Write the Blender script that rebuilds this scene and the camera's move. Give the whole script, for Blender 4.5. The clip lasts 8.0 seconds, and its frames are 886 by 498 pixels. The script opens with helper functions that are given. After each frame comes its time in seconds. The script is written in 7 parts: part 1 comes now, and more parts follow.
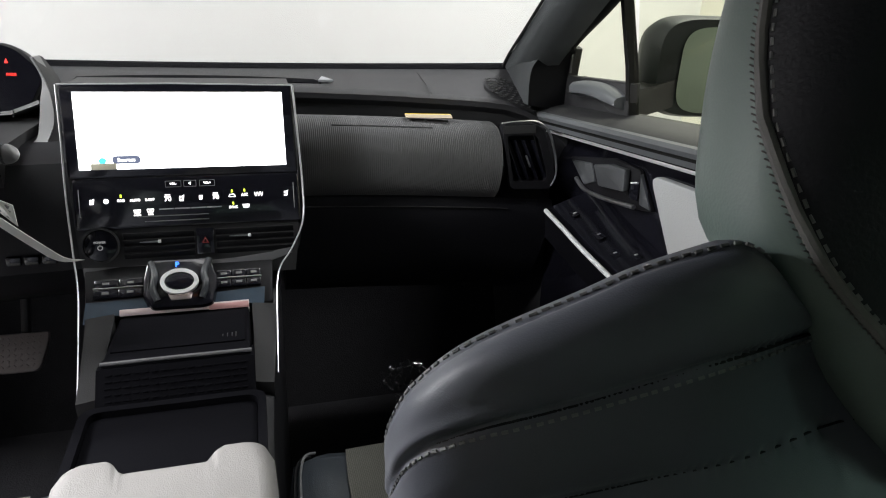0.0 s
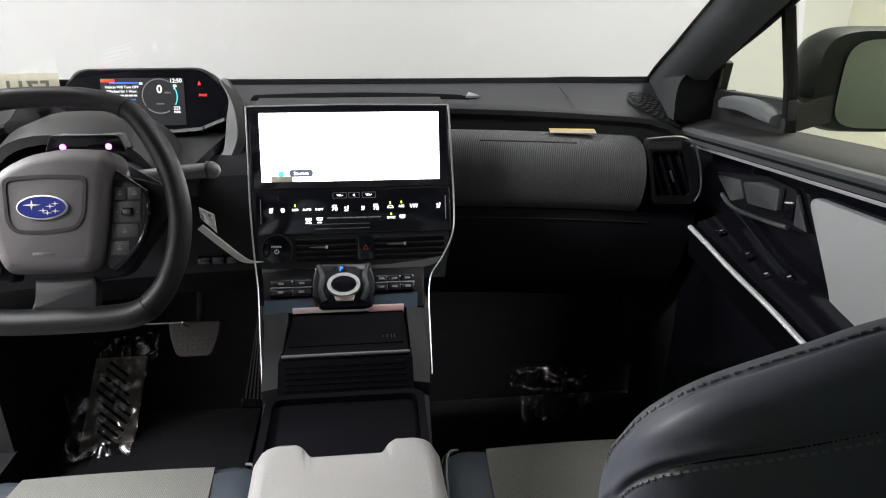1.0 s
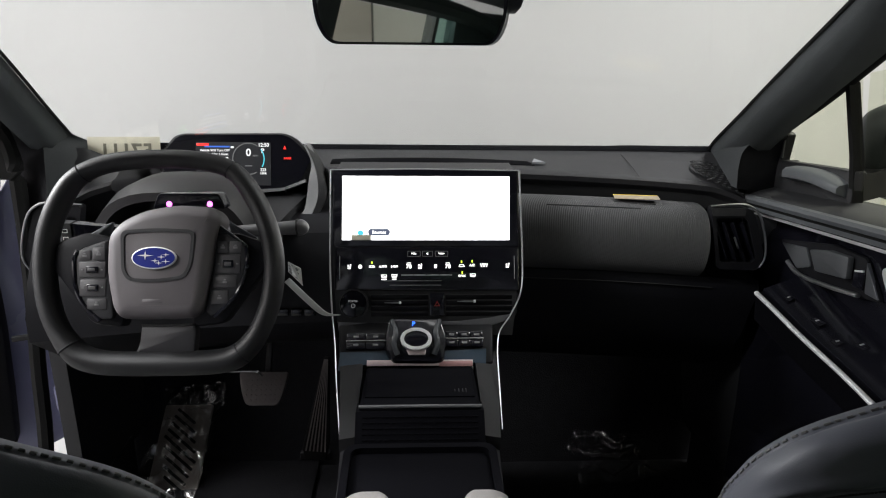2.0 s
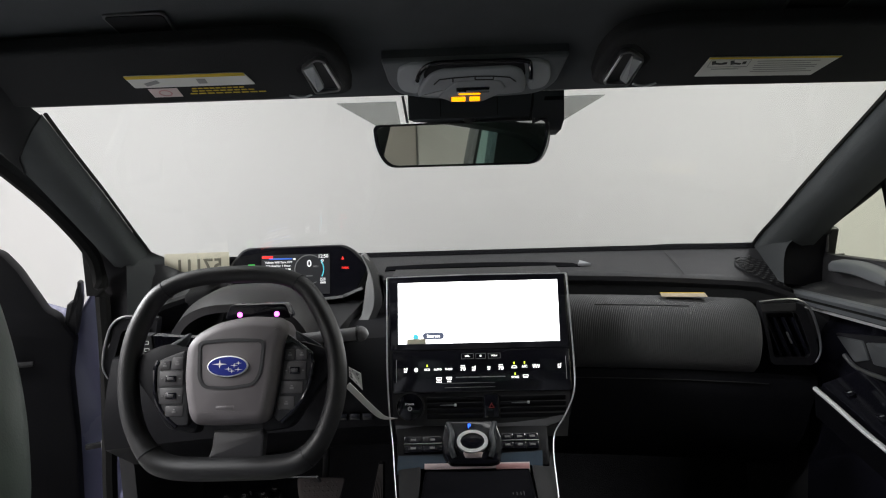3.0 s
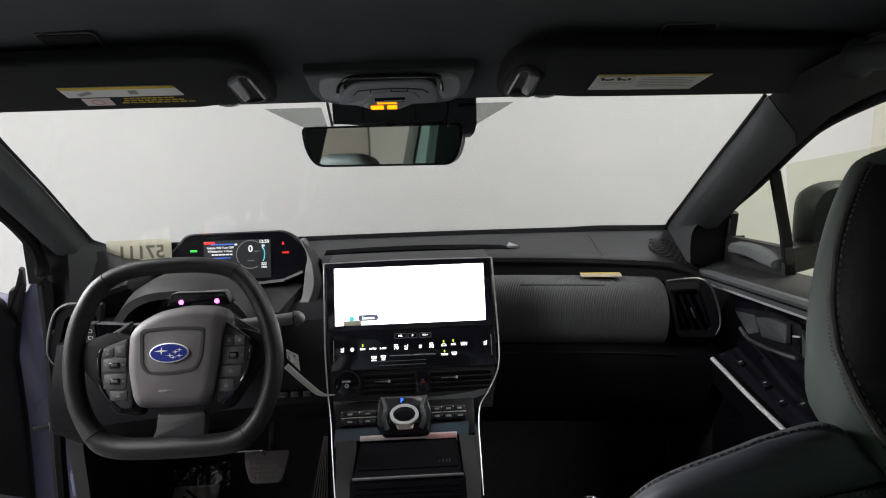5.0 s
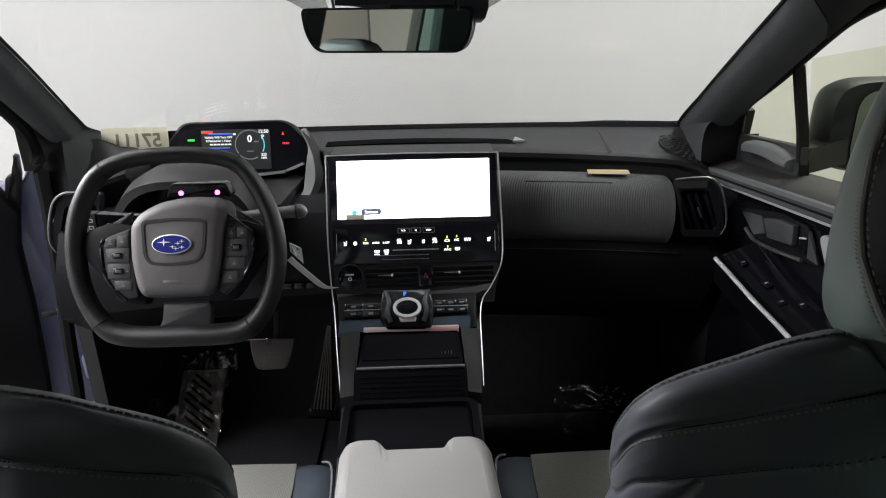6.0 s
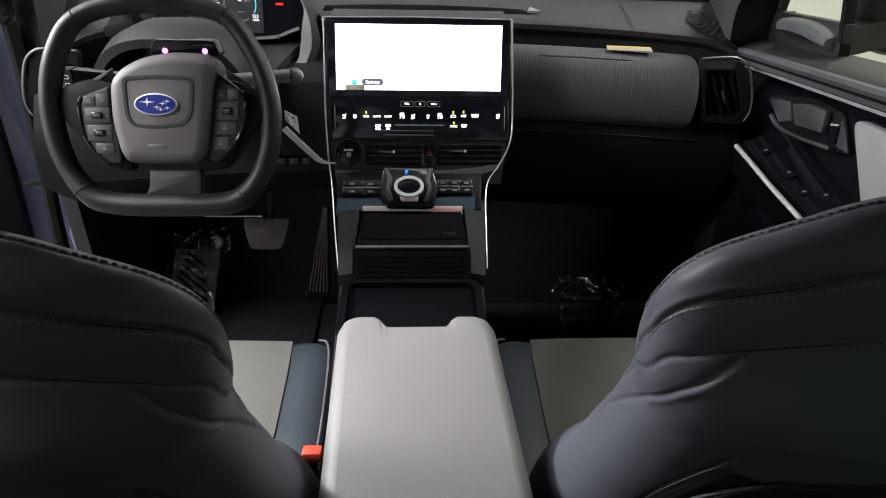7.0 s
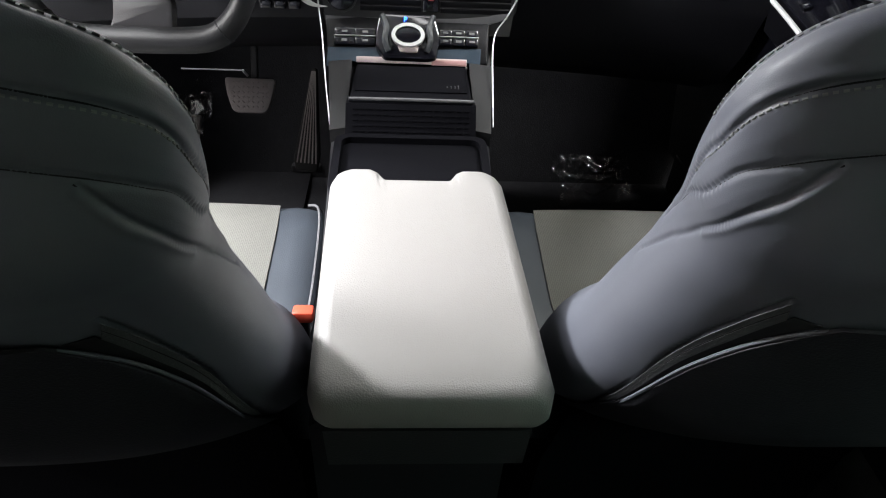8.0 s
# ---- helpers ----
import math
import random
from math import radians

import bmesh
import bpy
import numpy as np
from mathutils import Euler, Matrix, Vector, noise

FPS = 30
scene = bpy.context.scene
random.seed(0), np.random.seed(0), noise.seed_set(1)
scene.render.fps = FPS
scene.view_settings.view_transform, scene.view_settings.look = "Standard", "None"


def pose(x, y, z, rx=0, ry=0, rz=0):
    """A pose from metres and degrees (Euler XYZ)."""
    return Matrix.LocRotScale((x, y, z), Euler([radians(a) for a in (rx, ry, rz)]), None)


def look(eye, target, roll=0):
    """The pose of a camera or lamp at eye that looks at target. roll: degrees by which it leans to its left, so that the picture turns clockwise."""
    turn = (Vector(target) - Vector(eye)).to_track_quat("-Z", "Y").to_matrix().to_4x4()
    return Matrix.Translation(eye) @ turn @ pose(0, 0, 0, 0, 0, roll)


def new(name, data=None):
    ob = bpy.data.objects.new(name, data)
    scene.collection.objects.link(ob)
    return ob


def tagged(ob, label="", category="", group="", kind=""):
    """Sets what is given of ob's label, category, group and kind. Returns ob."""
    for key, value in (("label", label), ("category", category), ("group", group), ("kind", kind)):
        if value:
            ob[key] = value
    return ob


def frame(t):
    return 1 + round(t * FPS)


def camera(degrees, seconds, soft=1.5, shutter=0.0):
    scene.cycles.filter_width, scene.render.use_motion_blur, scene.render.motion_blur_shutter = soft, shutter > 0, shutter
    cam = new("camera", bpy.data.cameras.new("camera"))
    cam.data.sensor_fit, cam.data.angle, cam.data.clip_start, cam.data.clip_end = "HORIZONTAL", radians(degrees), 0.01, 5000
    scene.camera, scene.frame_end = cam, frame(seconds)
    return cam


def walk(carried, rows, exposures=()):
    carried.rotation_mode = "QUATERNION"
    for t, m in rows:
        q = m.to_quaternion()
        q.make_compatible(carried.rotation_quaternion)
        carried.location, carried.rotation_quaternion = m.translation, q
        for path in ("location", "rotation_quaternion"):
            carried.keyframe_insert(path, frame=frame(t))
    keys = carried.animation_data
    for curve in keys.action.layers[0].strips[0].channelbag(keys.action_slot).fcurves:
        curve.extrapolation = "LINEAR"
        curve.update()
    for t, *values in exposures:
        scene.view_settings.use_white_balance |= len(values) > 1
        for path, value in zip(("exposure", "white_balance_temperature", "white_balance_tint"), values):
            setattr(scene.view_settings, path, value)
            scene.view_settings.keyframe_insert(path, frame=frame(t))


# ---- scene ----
cam = camera(69.3, 8.0, soft=1.1)
PATH = [
    (0, (0.113, -0.042, 0.98), (0.655, 1.733, 0.234), 2.6),
    (0.5, (0.08, -0.045, 0.987), (0.464, 1.766, 0.231), 1.8),
    (1, (0.045, -0.066, 1.018), (0.258, 1.771, 0.256), 0.6),
    (1.2, (0.032, -0.078, 1.013), (0.207, 1.773, 0.276), 0.4),
    (2.3, (-0.014, -0.123, 1.034), (0.031, 1.819, 0.557), -0.2),
    (2.5, (-0.015, -0.138, 1.037), (-0.007, 1.824, 0.647), -1.3),
    (3, (-0.02, -0.156, 1.048), (-0.068, 1.823, 0.769), -1.8),
    (3.5, (0.006, -0.173, 1.055), (0.039, 1.811, 0.811), -1.1),
    (4, (0.029, -0.184, 1.059), (0.12, 1.797, 0.803), -1.7),
    (5.3, (0.026, -0.232, 1.099), (0.104, 1.707, 0.616), -1.8),
    (5.5, (0.025, -0.223, 1.1), (0.098, 1.694, 0.533), -2.0),
    (6, (0.02, -0.207, 1.091), (0.094, 1.665, 0.391), -0.8),
    (6.5, (0.01, -0.187, 1.068), (0.084, 1.615, 0.204), 1.0),
    (7, (0.004, -0.165, 1.038), (0.093, 1.57, 0.048), 1.4),
    (7.5, (-0.003, -0.136, 0.987), (0.116, 1.483, -0.182), 2.5),
    (8, (-0.011, -0.129, 0.949), (0.118, 1.423, -0.306), 3.8),
]
walk(cam, [(t, look(eye, target, roll)) for t, eye, target, roll in PATH],
     [(0.0, 0.80), (1.0, 0.58), (2.3, 0.16), (5.5, 0.19), (6.0, 0.28), (6.5, 0.28), (7.0, 0.50), (7.5, 1.10), (8.0, 1.53)])

# ---- world and large lights ----
world = bpy.data.worlds.new("world")
scene.world = world
world.use_nodes = True
world.node_tree.nodes["Background"].inputs[0].default_value = (0.9, 0.95, 1.0, 1)
world.node_tree.nodes["Background"].inputs[1].default_value = 0.02


def area(name, eye, target, sx, sy, watts, color=(1, 1, 1), spread=180):
    data = bpy.data.lights.new(name, "AREA")
    data.shape, data.size, data.size_y, data.energy, data.color = "RECTANGLE", sx, sy, watts, color
    data.spread = radians(spread)
    ob = new(name, data)
    ob.matrix_world = look(eye, target)
    return ob


CEILING_Z = 2.55
# unseen lamps, added; places and watts balance the light on walls and seats
ADDED_LAMPS = ((-1.9, 1.6, 34), (1.7, 1.6, 40), (-2.35, -0.05, 82), (1.7, -1.6, 12))
for cx, cy, watts in ADDED_LAMPS:
    area("added_ceiling_lamp", (cx, cy, CEILING_Z - 0.07), (cx, cy, 0), 1.15, 0.55, watts, (0.988, 0.990, 1.0))
# unseen key lamp, added to throw the armrest's shadow from the left
KEY = Vector((-1.12, 0.88, 1.20))
area("added_key_lamp", KEY, (-0.05, 0.3, 0.55), 0.10, 0.16, 3.9, (0.97, 0.985, 1.0), 80)


# ---- materials ----
def mat(name, color, rough=0.5, metal=0.0, grain=0.0, scale=400.0, vary=0.12, vscale=6.0, spec=0.5, coat=0.0, rvary=0.08, kind="noise"):
    """A surface with broad and fine variation: vary changes the tone at vscale, grain is the height of the fine relief."""
    m = bpy.data.materials.new(name)
    m.use_nodes = True
    nt = m.node_tree
    b = nt.nodes["Principled BSDF"]
    tc = nt.nodes.new("ShaderNodeTexCoord")
    n1 = nt.nodes.new("ShaderNodeTexNoise")
    n1.inputs["Scale"].default_value, n1.inputs["Detail"].default_value = vscale, 5
    nt.links.new(tc.outputs["Object"], n1.inputs["Vector"])
    mx = nt.nodes.new("ShaderNodeMix")
    mx.data_type = "RGBA"
    mx.inputs[6].default_value = (*[c * (1 - vary) for c in color], 1)
    mx.inputs[7].default_value = (*[min(1, c * (1 + vary)) for c in color], 1)
    nt.links.new(n1.outputs["Fac"], mx.inputs[0])
    nt.links.new(mx.outputs[2], b.inputs["Base Color"])
    mr = nt.nodes.new("ShaderNodeMapRange")
    mr.inputs["To Min"].default_value, mr.inputs["To Max"].default_value = max(0.02, rough - rvary), min(1, rough + rvary)
    nt.links.new(n1.outputs["Fac"], mr.inputs["Value"])
    nt.links.new(mr.outputs["Result"], b.inputs["Roughness"])
    b.inputs["Metallic"].default_value = metal
    b.inputs["Specular IOR Level"].default_value = spec
    b.inputs["Coat Weight"].default_value = coat
    b.inputs["Coat Roughness"].default_value = 0.08
    if grain:
        if kind == "noise":
            t = nt.nodes.new("ShaderNodeTexNoise")
            t.inputs["Scale"].default_value, t.inputs["Detail"].default_value = scale, 3
            out = t.outputs["Fac"]
        elif kind == "cells":
            t = nt.nodes.new("ShaderNodeTexVoronoi")
            t.inputs["Scale"].default_value = scale
            out = t.outputs["Distance"]
        else:
            t = nt.nodes.new("ShaderNodeTexWave")
            t.wave_type, t.bands_direction = "BANDS", kind
            t.inputs["Scale"].default_value, t.inputs["Distortion"].default_value = scale, 0.4
            out = t.outputs["Fac"]
        nt.links.new(tc.outputs["Object"], t.inputs["Vector"])
        bp = nt.nodes.new("ShaderNodeBump")
        bp.inputs["Strength"].default_value, bp.inputs["Distance"].default_value = min(1, grain), 0.0012
        nt.links.new(out, bp.inputs["Height"])
        nt.links.new(bp.outputs["Normal"], b.inputs["Normal"])
    return m


def glow(name, color, strength):
    m = bpy.data.materials.new(name)
    m.use_nodes = True
    b = m.node_tree.nodes["Principled BSDF"]
    b.inputs["Base Color"].default_value = (0.02, 0.02, 0.02, 1)
    b.inputs["Emission Color"].default_value = (*color, 1)
    b.inputs["Emission Strength"].default_value = strength
    return m


def glass(name, tint, gloss=0.03):
    m = bpy.data.materials.new(name)
    m.use_nodes = True
    nt = m.node_tree
    nt.nodes.remove(nt.nodes["Principled BSDF"])
    tr, gl, mx = nt.nodes.new("ShaderNodeBsdfTransparent"), nt.nodes.new("ShaderNodeBsdfGlossy"), nt.nodes.new("ShaderNodeMixShader")
    fr = nt.nodes.new("ShaderNodeMath")
    lw = nt.nodes.new("ShaderNodeLayerWeight")
    lw.inputs["Blend"].default_value = 0.5
    pw_ = nt.nodes.new("ShaderNodeMath")
    pw_.operation, fr.operation = "POWER", "MULTIPLY_ADD"
    pw_.inputs[1].default_value = 5.0
    fr.inputs[1].default_value, fr.inputs[2].default_value = 0.5, 0.012
    nt.links.new(lw.outputs["Facing"], pw_.inputs[0])
    nt.links.new(pw_.outputs[0], fr.inputs[0])
    tr.inputs["Color"].default_value = (*tint, 1)
    gl.inputs["Roughness"].default_value = gloss
    nt.links.new(fr.outputs[0], mx.inputs[0])
    nt.links.new(tr.outputs[0], mx.inputs[1])
    nt.links.new(gl.outputs[0], mx.inputs[2])
    nt.links.new(mx.outputs[0], nt.nodes["Material Output"].inputs["Surface"])
    return m


def cloth_insert(name, color):
    """Seat cloth with rows of small dashes."""
    m = mat(name, color, 0.85, grain=0.5, scale=900, vary=0.1, vscale=30)
    nt = m.node_tree
    b = nt.nodes["Principled BSDF"]
    tc = nt.nodes.new("ShaderNodeTexCoord")
    mp = nt.nodes.new("ShaderNodeMapping")
    nt.links.new(tc.outputs["Object"], mp.inputs["Vector"])
    br = nt.nodes.new("ShaderNodeTexBrick")
    br.inputs["Color1"].default_value = (*color, 1)
    br.inputs["Color2"].default_value = (*[c * 0.93 for c in color], 1)
    br.inputs["Mortar"].default_value = (*[c * 0.6 for c in color], 1)
    br.inputs["Scale"].default_value = 1.0
    br.inputs["Brick Width"].default_value, br.inputs["Row Height"].default_value = 0.0075, 0.0029
    br.inputs["Mortar Size"].default_value = 0.0004
    mp.inputs["Rotation"].default_value = (0, 0, radians(90))
    nt.links.new(mp.outputs[0], br.inputs["Vector"])
    nt.links.new(br.outputs["Color"], b.inputs["Base Color"])
    return m


M_WALL = mat("white_wall_paint", (0.58, 0.58, 0.575), 0.7, grain=0.1, scale=60, vary=0.02, vscale=1.2)
M_WALLW = mat("warm_wall_paint", (0.62, 0.61, 0.525), 0.7, grain=0.1, scale=60, vary=0.02, vscale=1.2)
M_WALLP = mat("pale_wall_paint", (0.66, 0.62, 0.61), 0.7, grain=0.1, scale=60, vary=0.02, vscale=1.2)
M_CONC = mat("grey_floor_paint", (0.45, 0.45, 0.45), 0.4, grain=0.2, scale=30, vary=0.1, vscale=2)
M_DASH = mat("black_grained_plastic", (0.021, 0.021, 0.023), 0.62, grain=0.3, scale=700, kind="cells", spec=0.4)
M_DASHTOP = mat("charcoal_soft_plastic", (0.030, 0.030, 0.033), 0.62, grain=0.3, scale=700, kind="cells", spec=0.4)
M_DARK = mat("dark_plastic", (0.023, 0.023, 0.025), 0.5, grain=0.3, scale=500, spec=0.35)
M_CARPET = mat("black_carpet", (0.014, 0.014, 0.016), 0.95, grain=1.0, scale=350, vary=0.3, vscale=40, spec=0.1)
M_GLOSS = mat("piano_black", (0.008, 0.008, 0.012), 0.12, spec=0.55, rvary=0.05)
M_SATIN = mat("satin_silver", (0.42, 0.42, 0.43), 0.36, metal=1.0, vary=0.05, vscale=30)
M_BRIGHT = mat("brushed_bright_metal", (0.80, 0.80, 0.81), 0.46, metal=0.45, vary=0.04, vscale=40)
M_DIMMIRROR = mat("tinted_mirror_glass", (0.24, 0.29, 0.262), 0.03, metal=1.0, vary=0.0, rvary=0.0)
M_CHROME = mat("chrome", (0.75, 0.75, 0.76), 0.14, metal=1.0, vary=0.03, rvary=0.04)
M_GREYPL = mat("dark_silver_plastic", (0.10, 0.10, 0.105), 0.42, grain=0.15, scale=600, vary=0.08)
M_PADCLOTH = mat("ribbed_dash_cloth", (0.088, 0.088, 0.091), 0.9, grain=0.5, scale=92, kind="X", vary=0.15, vscale=200, spec=0.15)
M_SEAT = mat("dark_seat_leatherette", (0.083, 0.088, 0.108), 0.52, grain=0.07, scale=1300, kind="cells", vary=0.10, vscale=14, spec=0.45)
M_SEATB = mat("navy_seat_bolster", (0.043, 0.051, 0.064), 0.5, grain=0.16, scale=600, kind="cells", vary=0.12, vscale=14, spec=0.35)
M_SEATBACK = mat("black_seat_back", (0.014, 0.014, 0.018), 0.6, grain=0.4, scale=500, spec=0.3)
M_HEAD = mat("slate_headrest_leatherette", (0.122, 0.163, 0.150), 0.48, grain=0.09, scale=700, kind="cells", vary=0.1, vscale=14)
M_WELT = mat("grey_brown_welt", (0.115, 0.112, 0.108), 0.6, grain=0.3, scale=500)
M_INSERT = cloth_insert("perforated_beige_cloth", (0.160, 0.159, 0.145))
# thread, and the shade painted in beside the zip tape
M_THREAD = mat("black_thread_and_shade", (0.012, 0.012, 0.014), 0.8, spec=0.2)
M_SEAM = mat("navy_seam_thread", (0.026, 0.030, 0.044), 0.8, spec=0.15)
M_ZIPTAPE = mat("woven_grey_zip_tape", (0.060, 0.062, 0.066), 0.8, grain=0.6, scale=420, spec=0.2)
M_STITCH = mat("charcoal_stitch_thread", (0.17, 0.17, 0.172), 0.8, spec=0.2)
M_THREADG = mat("grey_thread", (0.15, 0.15, 0.16), 0.7, spec=0.2)
M_ARM = mat("light_grey_leatherette", (0.210, 0.201, 0.196), 0.55, grain=0.20, scale=700, kind="cells", vary=0.05, vscale=9)
M_KEYS = mat("charcoal_key_plastic", (0.042, 0.040, 0.042), 0.5, grain=0.15, scale=700)
M_WHEEL = mat("black_wheel_leather", (0.009, 0.009, 0.010), 0.52, grain=0.10, scale=700, kind="cells", vary=0.2, vscale=20, spec=0.38)
M_AIRBAG = mat("grey_airbag_plastic", (0.086, 0.077, 0.081), 0.55, grain=0.10, scale=900, kind="cells")
M_HEADLINER = mat("black_headliner_cloth", (0.084, 0.089, 0.096), 0.95, grain=0.25, scale=900, vary=0.15, vscale=25, spec=0.1)
M_VISOR = mat("black_visor_cloth", (0.025, 0.026, 0.028), 0.85, grain=0.5, scale=600, spec=0.15)
# M_PILLAR darkened for the shade on the pillar foot; also the grab handle
M_FOOT = mat("charcoal_shaded_foot_and_grip", (0.050, 0.054, 0.057), 0.75, grain=0.4, scale=500, vary=0.12, vscale=25, spec=0.2)
M_PILLAR = mat("charcoal_pillar_cloth", (0.084, 0.091, 0.095), 0.9, grain=0.6, scale=500, vary=0.15, vscale=25, spec=0.15)
M_GRILLE = mat("pierced_speaker_cloth", (0.016, 0.016, 0.018), 0.65, grain=1.0, scale=85, kind="cells", spec=0.3)
M_SILL = mat("slate_soft_sill_plastic", (0.088, 0.094, 0.101), 0.5, grain=0.10, scale=900, kind="cells", spec=0.4)
M_COVER = mat("blue_black_camera_cover", (0.024, 0.027, 0.032), 0.5, grain=0.2, scale=600, spec=0.35)
M_HOOD = mat("charcoal_hood_plastic", (0.020, 0.019, 0.021), 0.5, grain=0.2, scale=700)
M_DIMINK = mat("dim_grey_print", (0.13, 0.13, 0.13), 0.7)
M_RUBBER = mat("black_rubber", (0.009, 0.009, 0.009), 0.7, spec=0.15)
M_WHITEPANEL = mat("pale_grey_door_insert", (0.62, 0.63, 0.64), 0.5, grain=0.4, scale=380, kind="cells", vary=0.05)
M_DOORPALE = mat("pale_grey_door_leatherette", (0.40, 0.41, 0.415), 0.55, grain=0.3, scale=420, kind="cells", vary=0.05, spec=0.3)
M_BLUE = mat("slate_blue_car_paint", (0.20, 0.205, 0.33), 0.25, coat=0.6, vary=0.04)
M_TEALP = mat("dark_green_mirror_shell", (0.008, 0.011, 0.011), 0.55, spec=0.25)
M_INKY = mat("black_satin_console", (0.0030, 0.0030, 0.0042), 0.8, spec=0.03, grain=0.1, scale=500)
M_TRIM = mat("thin_satin_outline", (0.55, 0.55, 0.57), 0.42, metal=0.75, vary=0.05, vscale=30)
M_LEDGE = mat("dark_grey_ledge_plastic", (0.13, 0.13, 0.14), 0.45, grain=0.2, scale=600, spec=0.4)
M_SOFTBLACK = mat("soft_black_plastic", (0.011, 0.011, 0.013), 0.5, spec=0.16)
M_GLOVEBOX = mat("black_glovebox_plastic", (0.012, 0.012, 0.015), 0.7, grain=0.3, scale=600, spec=0.10)
M_REDDIM = glow("dim_red_mark", (0.9, 0.05, 0.04), 0.05)
M_PODGREY = mat("grey_console_plastic", (0.28, 0.29, 0.31), 0.36, grain=0.12, scale=700, vary=0.06)
M_ROOFGREY = mat("slate_roof_console_plastic", (0.140, 0.150, 0.163), 0.42, grain=0.12, scale=700, vary=0.06)
M_ROOFPOD = mat("blue_grey_switch_plastic", (0.27, 0.285, 0.305), 0.40, grain=0.10, scale=700, vary=0.05)
M_LENS = mat("frosted_map_light_lens", (0.42, 0.44, 0.465), 0.25, vary=0.04, vscale=30)
M_HANDLE = mat("satin_grey_handle", (0.24, 0.25, 0.265), 0.34, metal=0.75, vary=0.06, vscale=30)
M_SHROUD = mat("grey_shroud_plastic", (0.20, 0.20, 0.205), 0.5, grain=0.15, scale=700, vary=0.06, spec=0.3)
M_CONSOLEGREY = mat("grey_console_trim", (0.013, 0.013, 0.014), 0.6, grain=0.2, scale=600, spec=0.2)
M_PAPER = mat("white_label_paper", (0.70, 0.70, 0.68), 0.7, vary=0.05, vscale=40)
M_YELLOW = mat("yellow_label_print", (0.62, 0.45, 0.04), 0.7, vary=0.08, vscale=60)
M_INK = mat("dark_print", (0.05, 0.05, 0.05), 0.7)
M_PLACINK = mat("faded_olive_print", (0.20, 0.19, 0.14), 0.7)
M_GREYINK = mat("grey_print", (0.30, 0.30, 0.30), 0.7)
M_REDINK = mat("pink_label_print", (0.65, 0.36, 0.36), 0.6)
M_PINKP = mat("pinkish_label", (0.72, 0.60, 0.60), 0.4, vary=0.05)
M_FILM = mat("blue_protective_film", (0.030, 0.046, 0.066), 0.16, vary=0.2, vscale=25)
M_PLACARD = mat("cream_placard", (0.70, 0.66, 0.52), 0.6, vary=0.06, vscale=20)
M_LEAF = mat("tan_tag_paper", (0.34, 0.28, 0.20), 0.7, vary=0.15, vscale=60)
M_RED = mat("red_buckle_plastic", (0.75, 0.09, 0.05), 0.35)
M_PEDAL = mat("grey_pedal_rubber", (0.17, 0.15, 0.145), 0.45, grain=0.3, scale=300)
M_TREAD = mat("tan_grey_tread_rubber", (0.20, 0.175, 0.155), 0.55, grain=0.2, scale=300)
M_BADGE = mat("deep_blue_enamel", (0.02, 0.03, 0.22), 0.15, coat=0.8)
M_SCREEN = glow("white_display", (1.0, 1.0, 1.0), 3.0)
M_CLUSTER = glow("dark_display", (0.08, 0.10, 0.24), 0.018)
M_ICON = glow("lit_icon_white", (1.0, 0.98, 0.95), 2.2)
M_ICONW = glow("display_white", (1.0, 1.0, 1.0), 0.95)
M_ICONDIM = glow("lit_icon_dim", (0.8, 0.8, 0.8), 0.18)
M_ICONY = glow("lit_icon_yellow", (0.75, 1.0, 0.05), 1.6)
M_ICONB = glow("lit_icon_blue", (0.02, 0.12, 1.0), 3.0)
M_ICONR = glow("lit_icon_red", (1.0, 0.03, 0.02), 1.3)
M_ICONG = glow("lit_icon_green", (0.05, 0.9, 0.1), 1.0)
M_ICONO = glow("lit_icon_amber", (1.0, 0.30, 0.0), 2.2)
M_ICONC = glow("lit_icon_cyan", (0.1, 0.75, 0.9), 0.9)
M_ICONBL = glow("lit_bar_blue", (0.05, 0.2, 0.9), 0.8)
M_IR = glow("magenta_sensor", (1.0, 0.12, 0.85), 5.0)
M_LAMP = glow("lamp_face", (1.0, 0.98, 0.95), 6.0)
M_SLATE = glow("screen_button_grey", (0.12, 0.14, 0.22), 0.8)
M_MIRROR = mat("mirror_glass", (0.80, 0.82, 0.82), 0.02, metal=1.0, vary=0.0, rvary=0.0)
M_SCREENGLASS = glass("windscreen_glass", (0.97, 0.978, 0.975))
M_SIDEGLASS = glass("clear_side_glass", (0.94, 0.95, 0.88))
M_GREENGLASS = glass("green_tinted_glass", (0.64, 0.80, 0.74))
M_FRIT = glass("dotted_grey_glass", (0.66, 0.67, 0.66))




def film(name, share):
    """Thin clear plastic film: mostly clear, with a glossy share that makes its creases glint."""
    m = glass(name, (0.93, 0.93, 0.93), 0.16)
    nt = m.node_tree
    fac = [n for n in nt.nodes if n.type == "MATH" and n.operation == "MULTIPLY_ADD"][0]
    fac.inputs[1].default_value, fac.inputs[2].default_value = 0.6, share
    return m


M_CLEARFILM = film("clear_plastic_film", 0.12)
M_CLEARFILM_DIM = film("thin_clear_plastic_film", 0.09)


# ---- builders ----
def bm_mesh(name, bm, material, angle=38):
    for f in bm.faces:
        f.smooth = True
    bm.normal_update()
    lim = radians(angle)
    for e in bm.edges:
        if len(e.link_faces) == 2 and e.calc_face_angle(0) > lim:
            e.smooth = False
    me = bpy.data.meshes.new(name)
    bm.to_mesh(me)
    bm.free()
    me.materials.append(material)
    return me


